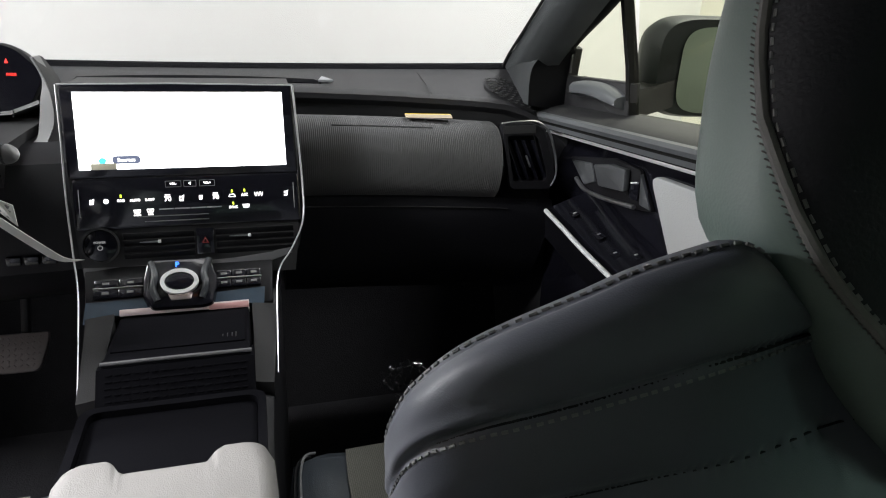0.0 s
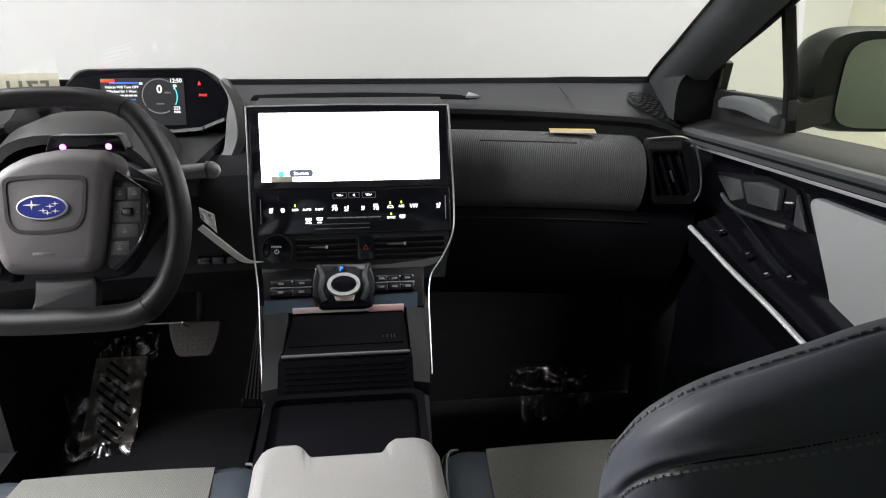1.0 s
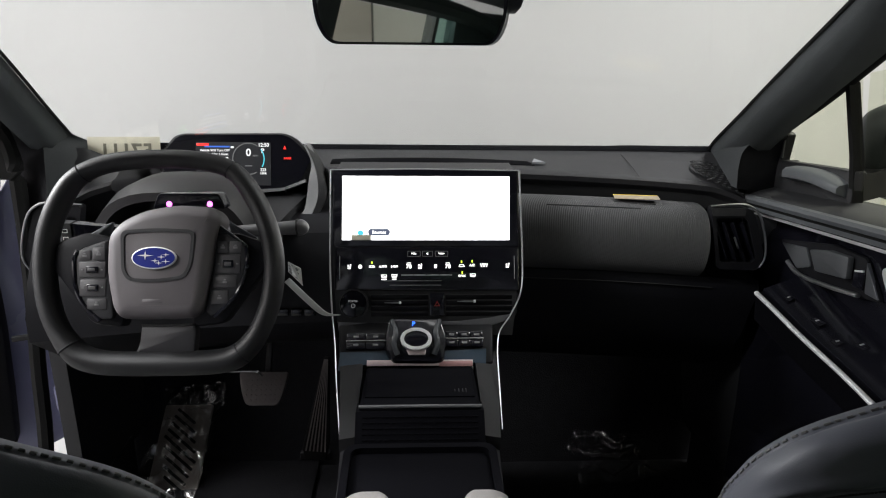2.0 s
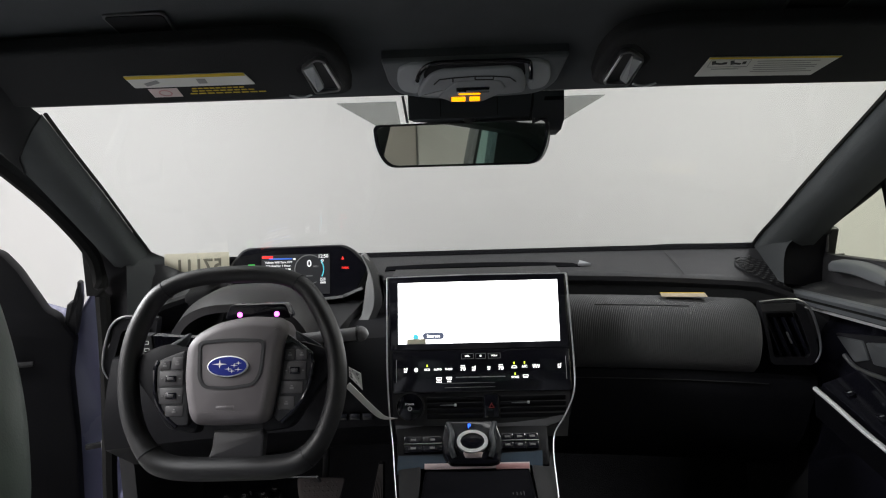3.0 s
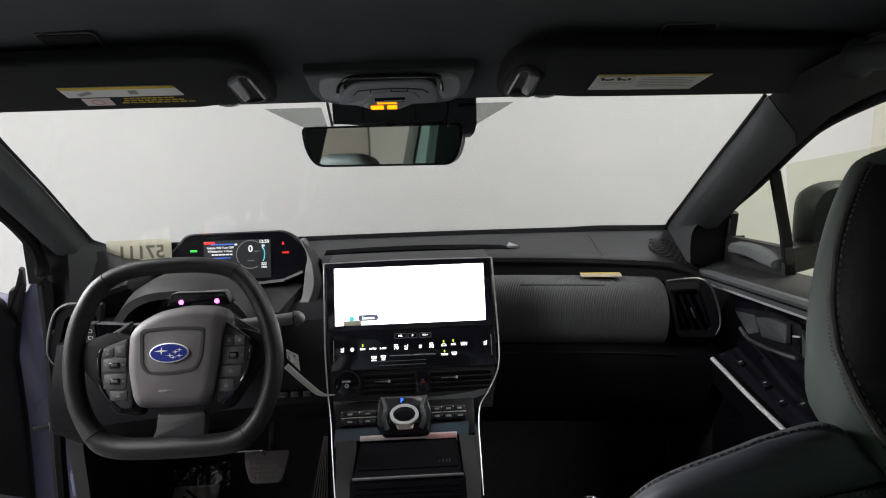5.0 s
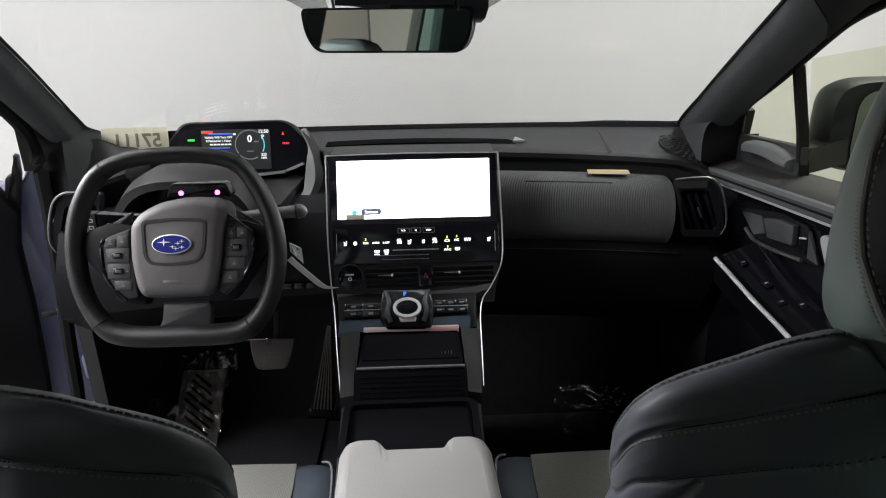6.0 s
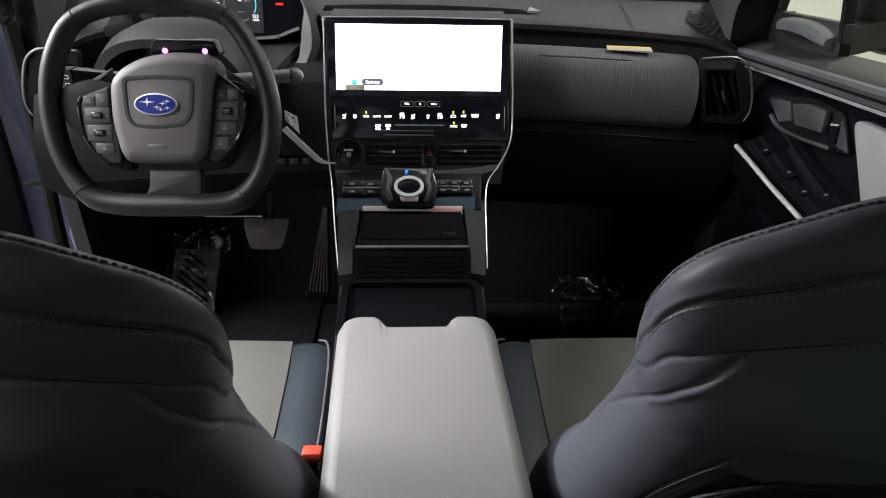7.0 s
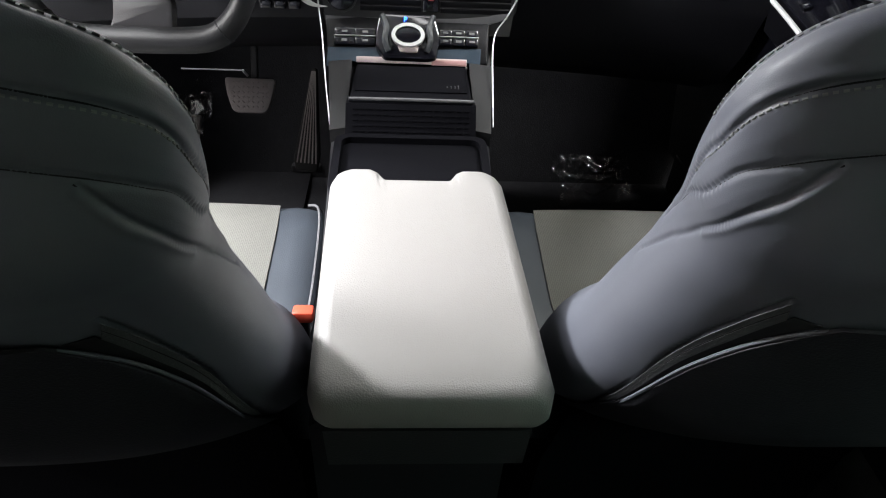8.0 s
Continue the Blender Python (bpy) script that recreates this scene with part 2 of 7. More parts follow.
def part(name, bm, material, parent=None, label="", angle=38):
    ob = new(name, bm_mesh(name, bm, material, angle))
    if parent is not None:
        ob.parent = parent
        ob.matrix_parent_inverse = parent.matrix_world.inverted()
    if label:
        tagged(ob, label)
    return ob


def thing(name, at, label, category, group="", kind=""):
    ob = new(name)
    ob.empty_display_size = 0.05
    ob.location = at
    ob.matrix_world = Matrix.Translation(at)
    return tagged(ob, label, category, group, kind)


def solid(name, bm, material, label, category, group="", kind="", angle=38):
    return tagged(part(name, bm, material, angle=angle), label, category, group, kind)


I4 = Matrix.Identity(4)


def rbox(sx, sy, sz, bev=0.003, m=I4, seg=2, bm=None):
    b = bm or bmesh.new()
    geo = bmesh.ops.create_cube(b, size=1, matrix=Matrix.Diagonal((sx, sy, sz, 1)))
    vs = geo["verts"]
    if bev > 0:
        es = list({e for v in vs for e in v.link_edges})
        out = bmesh.ops.bevel(b, geom=es, offset=min(bev, 0.49 * min(sx, sy, sz)), segments=seg, profile=0.5, affect="EDGES")
        vs = list({v for f in out["faces"] for v in f.verts} | {v for v in vs if v.is_valid})
    bmesh.ops.transform(b, matrix=m, verts=vs)
    return b


def join(*bms):
    """One bmesh out of several."""
    out = bmesh.new()
    for b in bms:
        me = bpy.data.meshes.new("tmp")
        b.to_mesh(me)
        b.free()
        out.from_mesh(me)
        bpy.data.meshes.remove(me)
    return out


def rpoly(pts, r, n=5):
    """A polygon's outline with rounded corners; r: one radius or one a corner."""
    out, k = [], len(pts)
    for i, p in enumerate(pts):
        p, a, b = Vector(p), Vector(pts[i - 1]), Vector(pts[(i + 1) % k])
        rr = r[i] if isinstance(r, (list, tuple)) else r
        da, db = (a - p), (b - p)
        d = min(rr, da.length * 0.48, db.length * 0.48)
        if d < 1e-5:
            out.append(p)
            continue
        s, e = p + da.normalized() * d, p + db.normalized() * d
        for j in range(n + 1):
            t = j / n
            out.append((1 - t) ** 2 * s + 2 * t * (1 - t) * p + t * t * e)
    return out


def plate(outline, h, m=I4, bev=0.0, seg=2):
    """The outline (x, y), extruded by h along z, its upper edge bevelled."""
    b = bmesh.new()
    vs = [b.verts.new((p[0], p[1], 0)) for p in outline]
    f = b.faces.new(vs)
    f.normal_update()
    if f.normal.z > 0:
        f.normal_flip()
    top = bmesh.ops.extrude_face_region(b, geom=[f])
    tv = [g for g in top["geom"] if isinstance(g, bmesh.types.BMVert)]
    bmesh.ops.translate(b, vec=(0, 0, h), verts=tv)
    bmesh.ops.recalc_face_normals(b, faces=b.faces[:])
    if bev > 0:
        ts = set(tv)
        es = [e for e in b.edges if e.verts[0] in ts and e.verts[1] in ts]
        bmesh.ops.bevel(b, geom=es, offset=bev, segments=seg, profile=0.5, affect="EDGES")
    bmesh.ops.transform(b, matrix=m, verts=b.verts[:])
    return b


def ring(outer, inner, h, m=I4, bev=0.0):
    """A frame between two outlines with the same number of points."""
    b = bmesh.new()
    n = len(outer)
    lo = [b.verts.new((p[0], p[1], 0)) for p in outer]
    hi = [b.verts.new((p[0], p[1], h)) for p in outer]
    li = [b.verts.new((p[0], p[1], 0)) for p in inner]
    ii = [b.verts.new((p[0], p[1], h)) for p in inner]
    for i in range(n):
        j = (i + 1) % n
        b.faces.new((lo[i], lo[j], hi[j], hi[i]))
        b.faces.new((hi[i], hi[j], ii[j], ii[i]))
        b.faces.new((ii[i], ii[j], li[j], li[i]))
        b.faces.new((li[i], li[j], lo[j], lo[i]))
    bmesh.ops.recalc_face_normals(b, faces=b.faces[:])
    bmesh.ops.transform(b, matrix=m, verts=b.verts[:])
    return b


def loft(rings, cap=True, closed=True):
    b = bmesh.new()
    rows = [[b.verts.new(p) for p in r] for r in rings]
    n = len(rows[0])
    for a, c in zip(rows, rows[1:]):
        for i in range(n if closed else n - 1):
            j = (i + 1) % n
            b.faces.new((a[i], a[j], c[j], c[i]))
    if cap and closed:
        b.faces.new(rows[0][::-1])
        b.faces.new(rows[-1])
    bmesh.ops.recalc_face_normals(b, faces=b.faces[:])
    return b


def smooth_line(pts, n=6, closed=False):
    """A smooth line through the points."""
    pts = [Vector(p) for p in pts]
    k, out = len(pts), []
    for i in range(k if closed else k - 1):
        if closed:
            p0, p1, p2, p3 = pts[i - 1], pts[i], pts[(i + 1) % k], pts[(i + 2) % k]
        else:
            p0, p1, p2, p3 = pts[max(i - 1, 0)], pts[i], pts[i + 1], pts[min(i + 2, k - 1)]
        for j in range(n):
            t = j / n
            out.append(0.5 * ((2 * p1) + (p2 - p0) * t + (2 * p0 - 5 * p1 + 4 * p2 - p3) * t * t + (3 * p1 - p0 - 3 * p2 + p3) * t ** 3))
    if not closed:
        out.append(pts[-1])
    return out


def tube(pts, r, n=8, closed=False, flat=1.0, up=(0, 0, 1)):
    """A rod of radius r along the points; r may be a function of the way along, 0 to 1. flat squashes it along its second axis."""
    pts = [Vector(p) for p in pts]
    k, rings = len(pts), []
    up = Vector(up)
    for i, p in enumerate(pts):
        a, c = (pts[i - 1], pts[(i + 1) % k]) if closed else (pts[max(i - 1, 0)], pts[min(i + 1, k - 1)])
        t = (c - a).normalized()
        s = t.cross(up)
        s = s.normalized() if s.length > 1e-4 else t.orthogonal().normalized()
        q = s.cross(t)
        rad = r(i / max(1, k - 1)) if callable(r) else r
        rings.append([p + s * math.cos(w) * rad + q * math.sin(w) * rad * flat for w in (2 * math.pi * j / n for j in range(n))])
    if closed:
        rings.append(rings[0])
    b = loft(rings, cap=not closed)
    if closed:
        bmesh.ops.remove_doubles(b, verts=b.verts[:], dist=1e-6)
    return b


def superring(cx, cy, z, a, b, e=2.6, n=28):
    """A rounded-square ring in a level plane."""
    out = []
    for i in range(n):
        w = 2 * math.pi * i / n
        c, s = math.cos(w), math.sin(w)
        out.append(Vector((cx + a * math.copysign(abs(c) ** (2 / e), c), cy + b * math.copysign(abs(s) ** (2 / e), s), z)))
    return out


def disc(r, h, m=I4, n=28, bev=0.0):
    return plate([(r * math.cos(2 * math.pi * i / n), r * math.sin(2 * math.pi * i / n)) for i in range(n)], h, m, bev)


def oval(a, b, n=32):
    return [(a * math.cos(2 * math.pi * i / n), b * math.sin(2 * math.pi * i / n)) for i in range(n)]


def words(text, size, m, material, parent, name="lettering", h=0.0003):
    """Raised letters in the built-in font, centred on m."""
    cu = bpy.data.curves.new("tmp_text", "FONT")
    cu.body, cu.size, cu.align_x, cu.align_y, cu.extrude, cu.offset = text, size, "CENTER", "CENTER", h, 0.022 * size
    tmp = bpy.data.objects.new("tmp_text", cu)
    me = bpy.data.meshes.new_from_object(tmp)
    bpy.data.objects.remove(tmp)
    bpy.data.curves.remove(cu)
    me.transform(m)
    me.materials.clear()
    me.materials.append(material)
    me.name = name
    ob = new(name, me)
    ob.parent = parent
    ob.matrix_parent_inverse = parent.matrix_world.inverted()
    return ob


def at(m, x, y, z=0.0, rz=0.0):
    return m @ pose(x, y, z, 0, 0, rz)


# ---- the room round the car ----
def slab(name, x0, x1, y0, y1, z0, z1, material, label, category):
    b = rbox(x1 - x0, y1 - y0, z1 - z0, 0, pose((x0 + x1) / 2, (y0 + y1) / 2, (z0 + z1) / 2))
    return solid(name, b, material, label, category, kind="structure")


RX0, RX1, RY0, RY1, RZ0 = -3.06, 2.6, -4.6, 3.3, -0.38
slab("ground", RX0 - 0.2, RX1 + 0.2, RY0 - 0.2, RY1 + 0.2, RZ0 - 0.1, RZ0, M_CONC, "grey painted concrete floor of the photo bay", "floor")
slab("wall_north_left", RX0, -1.195, RY1, RY1 + 0.15, RZ0, CEILING_Z, M_WALL, "plain white painted wall ahead of the car", "wall")
slab("wall_north", -1.1938, RX1, RY1 - 0.004, RY1 + 0.15, RZ0, CEILING_Z, M_WALL, "plain white painted wall ahead of the car", "wall")
slab("wall_west", RX0 - 0.15, RX0, RY0, RY1, RZ0, CEILING_Z, M_WALLP, "plain pale painted wall beside the open door", "wall")
slab("wall_east", RX1, RX1 + 0.15, RY0, RY1, RZ0, CEILING_Z, M_WALLW, "plain cream white painted wall beside the car", "wall")
slab("wall_south", RX0, RX1, RY0 - 0.15, RY0, RZ0, CEILING_Z, M_WALL, "plain white painted wall behind the car", "wall")
slab("trim_corner", RX0 + 0.002, RX0 + 0.016, RY0 + 0.002, RY0 + 0.016, RZ0, CEILING_Z, M_GREYPL, "slim grey corner strip between two walls of the bay", "corner strip")
slab("ceiling", RX0, RX1, RY0, RY1, CEILING_Z, CEILING_Z + 0.1, M_WALL, "plain white ceiling of the photo bay", "ceiling")
# assumed panels that house the added lamps
for cx, cy, watts in ADDED_LAMPS:
    tl = thing("added_ceiling_light", (cx, cy, CEILING_Z), "assumed flat white rectangular LED ceiling panel, out of view", "ceiling light", "ceiling lights of the bay")
    part("frame", rbox(1.24, 0.64, 0.05, 0.006, pose(cx, cy, CEILING_Z - 0.026)), M_WHITEPANEL, tl)
    part("diffuser", rbox(1.16, 0.56, 0.006, 0.001, pose(cx, cy, CEILING_Z - 0.055)), M_LAMP, tl)
# made-up fixture and stand round the added key lamp
kl = thing("assumed_key_light", (KEY.x - 0.05, KEY.y + 0.02, RZ0), "assumed small white LED key light on a black stand, out of view", "work light")
km = look(KEY, (-0.05, 0.3, 0.55))
part("housing", rbox(0.13, 0.19, 0.03, 0.006, km @ pose(0, 0, 0.022)), M_WHITEPANEL, kl)
part("diffuser", rbox(0.105, 0.165, 0.004, 0.001, km @ pose(0, 0, 0.004)), M_LAMP, kl)
part("pole", tube([(KEY.x - 0.05, KEY.y + 0.02, RZ0 + 0.30), (KEY.x - 0.05, KEY.y + 0.02, KEY.z + 0.01)], 0.010, 10), M_DARK, kl)
for w in (30, 150, 270):
    part("leg", tube([(KEY.x - 0.05, KEY.y + 0.02, RZ0 + 0.34), (KEY.x - 0.05 + 0.26 * math.cos(radians(w)), KEY.y + 0.02 + 0.26 * math.sin(radians(w)), RZ0 + 0.010)], 0.008, 8), M_DARK, kl)


# ---- shell of the car ----
slab("floor", -0.76, 0.76, -1.7, 1.45, -0.03, 0.02, M_CARPET, "black carpeted floor of the car", "floor")
solid("floor_mat", plate(rpoly([(-0.6, 0.82), (-0.25, 0.82), (-0.25, 1.36), (-0.6, 1.36)], 0.05), 0.008, pose(0, 0, 0.022), 0.003), M_CARPET,
      "black carpet floor mat in the driver footwell", "floor mat")
b = loft([[Vector((x, 1.30, 0.0)), Vector((x, 1.36, 0.10)), Vector((x, 1.50, 0.45)), Vector((x, 1.50, 0.78)), Vector((x, 1.53, 0.78)), Vector((x, 1.53, 0.0))] for x in (-0.76, 0.76)])
solid("wall_firewall", b, M_CARPET, "black carpeted bulkhead behind the footwells", "bulkhead", kind="structure")


def roof_z(x, y):
    front = max(0.0, y - 0.40)
    return 1.222 - 0.02 * (x / 0.6) ** 2 - 1.15 * front ** 2 * 1.35 - 0.03 * max(0, -0.6 - y) ** 2


rows = []
for i in range(25):
    y = 0.648 - i * (0.648 + 1.7) / 24 if i > 6 else 0.648 - i * 0.05
    ys = [(x, y - 0.066 * x * x * max(0.0, (y - 0.50) / 0.148)) for x in [(-0.63 + 1.26 * j / 24) for j in range(25)]]
    rows.append([Vector((x, yy, roof_z(x, yy))) for x, yy in ys])
rows.sort(key=lambda r: -r[0].y)
b = loft(rows, cap=False, closed=False)
geo = bmesh.ops.solidify(b, geom=b.faces[:], thickness=-0.03)
bmesh.ops.recalc_face_normals(b, faces=b.faces[:])
solid("ceiling_headliner", b, M_HEADLINER, "black woven headliner under the car roof", "headliner", kind="structure")


def pane(name, corners, material, label, t=0.004, nx=8, bow=(0, 0, 0)):
    """A thin bowed pane between four corners: lower left, lower right, upper right, upper left."""
    p = [Vector(c) for c in corners]
    rs = []
    for i in range(nx + 1):
        v = i / nx
        a, c = p[0].lerp(p[3], v), p[1].lerp(p[2], v)
        rs.append([a.lerp(c, u) + Vector(bow) * (4 * u * (1 - u) * (1 - 0.8 * v)) for u in (j / nx for j in range(nx + 1))])
    b = loft(rs, cap=False, closed=False)
    bmesh.ops.solidify(b, geom=b.faces[:], thickness=t)
    return solid(name, b, material, label, "window", kind="structure")


pane("window_1", [(-0.70, 1.22, 0.80), (0.70, 1.22, 0.80), (0.60, 0.625, 1.126), (-0.60, 0.625, 1.126)], M_SCREENGLASS,
     "large raked windscreen of clear glass", bow=(0, 0.16, 0.018), nx=14)


# A-pillars, sills and sides, mirrored for the two sides
PILLAR_Y = (1.245, 1.19, 1.05, 0.90, 0.76, 0.66, 0.58, 0.44, 0.25)
PILLAR_Z = (0.800, 0.852, 0.925, 1.005, 1.073, 1.118, 1.140, 1.168, 1.195)
PILLAR_IN = {-1: (0.690, 0.675, 0.640, 0.604, 0.569, 0.540, 0.522, 0.510, 0.510), 1: (0.620, 0.602, 0.581, 0.561, 0.539, 0.520, 0.506, 0.500, 0.500)}
PILLAR_OUT = {-1: (0.740, 0.734, 0.704, 0.670, 0.635, 0.614, 0.606, 0.603, 0.603), 1: (0.712, 0.690, 0.666, 0.644, 0.624, 0.612, 0.606, 0.602, 0.602)}
PILLAR_DROP = (0.030, 0.036, 0.030, 0.028, 0.024, 0.020, 0.018, 0.016, 0.014)


def pillar(side):
    """Cloth-covered pillar trim whose upper end meets the roof lining along a slanting seam."""
    s = side

    def skin(j, y):
        """The j-th corner of the section at y."""
        ys = [-v for v in PILLAR_Y]
        z, a, c, d = (float(np.interp(-y, ys, t)) for t in (PILLAR_Z, PILLAR_IN[s], PILLAR_OUT[s], PILLAR_DROP))
        x, dy, dz = ((a, 0, 0), (a + 0.010, -0.010, -0.012), (a * 0.72 + c * 0.28, -0.022, -d * 0.82), (a * 0.40 + c * 0.60, -0.026, -d - 0.002), (c - 0.008, -0.012, -d - 0.008), (c, 0.006, -d), (c, 0.05, -0.010), (a + 0.03, 0.030, -0.014))[j]
        return Vector((s * x, y + dy, z + dz))

    cut = [0.655 + 0.095 * k for k in (0.0, 0.10, 0.34, 0.66, 1.0, 1.0, 1.0, 0.2)]
    g = thing("pillar", (s * 0.66, 1.19, 0.80), "charcoal cloth-covered windscreen pillar trim", "pillar", "front pillars", "structure")
    part("trim", loft([[skin(j, 1.245 + (cut[j] - 1.245) * i / 24) for j in range(8)] for i in range(25)]), M_PILLAR, g, angle=60)
    part("roof_corner", loft([[skin(j, cut[j] - 0.001 + (0.26 - cut[j]) * i / 16) + Vector((0, 0, -0.0025)) for j in range(8)] for i in range(17)]), M_VISOR, g, "black roof lining above the pillar", angle=60)
    def foot(j):
        """The j-th edge of the foot that spreads down to the dashboard: by the glass, the fold, by the door."""
        rows_ = {1: [((0.581, 1.05, 0.927), (0.640, 1.030, 0.898), (0.684, 1.06, 0.892)), ((0.594, 1.14, 0.880), (0.628, 1.062, 0.884), (0.694, 1.080, 0.878)), ((0.604, 1.22, 0.845), (0.613, 1.078, 0.862), (0.704, 1.090, 0.850)),
                     ((0.610, 1.27, 0.820), (0.608, 1.080, 0.832), (0.704, 1.095, 0.820)), ((0.615, 1.28, 0.790), (0.605, 1.070, 0.790), (0.704, 1.095, 0.770))],
                 -1: [((0.640, 1.05, 0.927), (0.698, 1.035, 0.898), (0.745, 1.05, 0.900)), ((0.658, 1.14, 0.880), (0.690, 1.080, 0.884), (0.742, 1.085, 0.875)), ((0.655, 1.22, 0.848), (0.685, 1.095, 0.862), (0.740, 1.095, 0.845)),
                      ((0.625, 1.22, 0.822), (0.684, 1.090, 0.825), (0.740, 1.095, 0.800)), ((0.590, 1.20, 0.770), (0.680, 1.070, 0.740), (0.740, 1.090, 0.720))]}[s]
        return [Vector((s * p[0], p[1], p[2])) for p in smooth_line([r[j] for r in rows_], 5)]

    face = [foot(j) for j in range(3)]
    # same trim as the pillar, its shade put into a darker copy of the cloth
    part("foot_inner", loft([[p.lerp(q, k / 6) + Vector((0, -0.005, 0.002)) * math.sin(math.pi * k / 6) for k in range(7)] + [q + Vector((s * 0.01, 0.04, 0)), p + Vector((s * 0.02, 0.02, 0.0))] for p, q in zip(face[0], face[1])]), M_FOOT, g, angle=60)
    # facet turned from the light: its shade is put into the black material
    part("foot_outer", loft([[p + Vector((s * 0.0005, 0.002, 0)), q, q + Vector((0, 0.04, 0)), p + Vector((s * 0.045, 0.04, 0))] for p, q in zip(face[1], face[2])]), M_SOFTBLACK, g, "outer side of the pillar foot, blackened for its shade", angle=60)
    part("seam", tube([skin(j, cut[j] - 0.001) + Vector((0, -0.0006, -0.0020)) for j in range(6)], 0.0012, 6), M_RUBBER, g)
    part("edge_seal", tube(smooth_line([skin(0, y) + Vector((-s * 0.002, 0.002, 0.001)) for y in PILLAR_Y[:6]]), 0.003, 6), M_RUBBER, g)
    return g


for s in (-1, 1):
    pillar(s)
    # lower side wall, rear of the front door
    slab("wall_side_sill", min(s * 0.70, s * 0.78), max(s * 0.70, s * 0.78), -1.7, 1.3, -0.03, 0.12, M_DARK, "black plastic door sill trim", "sill")
    slab("wall_rear_side", min(s * 0.70, s * 0.78), max(s * 0.70, s * 0.78), -1.7, 0.0, 0.12, 0.78, M_DASH, "black rear door trim of the car", "door trim")
    # B-pillar and roof rail
    b = loft([[Vector((s * x, y0, z)), Vector((s * (x + 0.05), y0, z)), Vector((s * (x + 0.05), y1, z)), Vector((s * x, y1, z))]
              for z, x, y0, y1 in ((0.12, 0.69, 0.14, 0.0), (0.78, 0.685, 0.08, -0.05), (1.17, 0.60, -0.02, -0.12))])
    solid("pillar_middle", b, M_PILLAR, "charcoal middle pillar behind the front door", "pillar", "middle pillars", "structure")
    rail = smooth_line([(s * 0.650, 0.70, 1.118), (s * 0.645, 0.62, 1.142), (s * 0.635, 0.45, 1.175), (s * 0.625, 0.1, 1.188), (s * 0.62, -0.6, 1.16), (s * 0.62, -1.2, 1.11), (s * 0.64, -1.66, 1.0)], 5)
    part_b = tube(rail, 0.034, 8)
    solid("trim_roof_rail", part_b, M_PILLAR, "charcoal roof rail trim above the doors", "trim", "roof rails", "structure")
    # clear door glass, a post, a tinted fixed pane and the broad rear pillar
    pane("window_rear_door", [(s * 0.735, -0.05, 0.775), (s * 0.735, -0.76, 0.79), (s * 0.645, -0.76, 1.12), (s * 0.64, -0.13, 1.15)], M_SIDEGLASS if s < 0 else M_GREENGLASS, "rear door window of the car")
    pane("window_rear_fixed", [(s * 0.735, -0.79, 0.79), (s * 0.735, -1.02, 0.80), (s * 0.645, -0.96, 1.12), (s * 0.645, -0.79, 1.12)], M_GREENGLASS, "green tinted fixed pane in the rear door")
    for y0, y1, y2, y3 in ((-0.762, -0.788, -0.762, -0.788), (-1.00, -1.70, -0.94, -1.68)):
        b = loft([[Vector((s * x, ya, z)), Vector((s * (x + 0.04), ya, z)), Vector((s * (x + 0.04), yb, z)), Vector((s * x, yb, z))] for x, z, ya, yb in ((0.715, 0.76, y0, y1), (0.62, 1.15, y2, y3))])
        solid("pillar_rear", b, M_PILLAR, "charcoal rear pillar trim beside the rear glass", "pillar", "rear pillars", "structure")
b = rbox(1.5, 0.06, 0.82, 0.02, pose(0, -1.70, 0.36))
solid("wall_tailgate", b, M_DASH, "black tailgate trim at the rear of the car", "tailgate", kind="structure")
pane("window_rear", [(-0.66, -1.69, 0.76), (0.66, -1.69, 0.76), (0.60, -1.62, 1.12), (-0.60, -1.62, 1.12)], M_GREENGLASS, "tinted rear window of the car")


# ---- dashboard ----
def dash_far(x):
    return 1.405 - 0.50 * x * x, 0.812 + 0.07 * x * x


def dash_edge(x):
    if -0.54 < x < -0.185:
        return 1.262, 0.806 - 0.085 * x * x     # the well that holds the cluster
    return 1.165 - 0.22 * x * x, 0.808 - 0.040 * x * x - 3.0 * max(0.0, abs(x) - 0.55) ** 2


dash = thing("dashboard", (0, 1.2, 0.60), "black and charcoal dashboard with a stepped soft top", "dashboard")
XS = [-0.715 + 1.43 * i / 40 for i in range(41)]
secs = []
for x in XS:
    (yf, zf), (ye, ze) = dash_far(x), dash_edge(x)
    ym, zm = (yf + ye) / 2, (zf + ze) / 2 + 0.004
    secs.append([Vector(p) for p in ((x, yf + 0.10, zf - 0.04), (x, yf, zf - 0.001), (x, yf - 0.02, zf + 0.003), (x, ym, zm), (x, ye + 0.02, ze + 0.002), (x, ye + 0.006, ze), (x, ye, ze - 0.006),
                                     (x, ye + 0.003, ze - 0.016), (x, ye + 0.012, ze - 0.02), (x, ye + 0.05, ze - 0.07), (x, yf + 0.10, ze - 0.12))])
part("top_pad", loft(secs), M_DASHTOP, dash, "charcoal soft grained dash top")
# thin raised roll along the rear of the top, by the glass
rl = []
for x in XS[2:-2]:
    yf, zf = dash_far(x)
    rl.append((x, yf - 0.012, zf + 0.004))
part("rear_lip", tube(rl, 0.0095, 8), M_INKY, dash)
# defroster slot with its pointed end
sl = [(x, 1.240 - 0.22 * x * x, 0.816 - 0.085 * x * x) for x in [-0.180 + 0.420 * i / 16 for i in range(17)]]
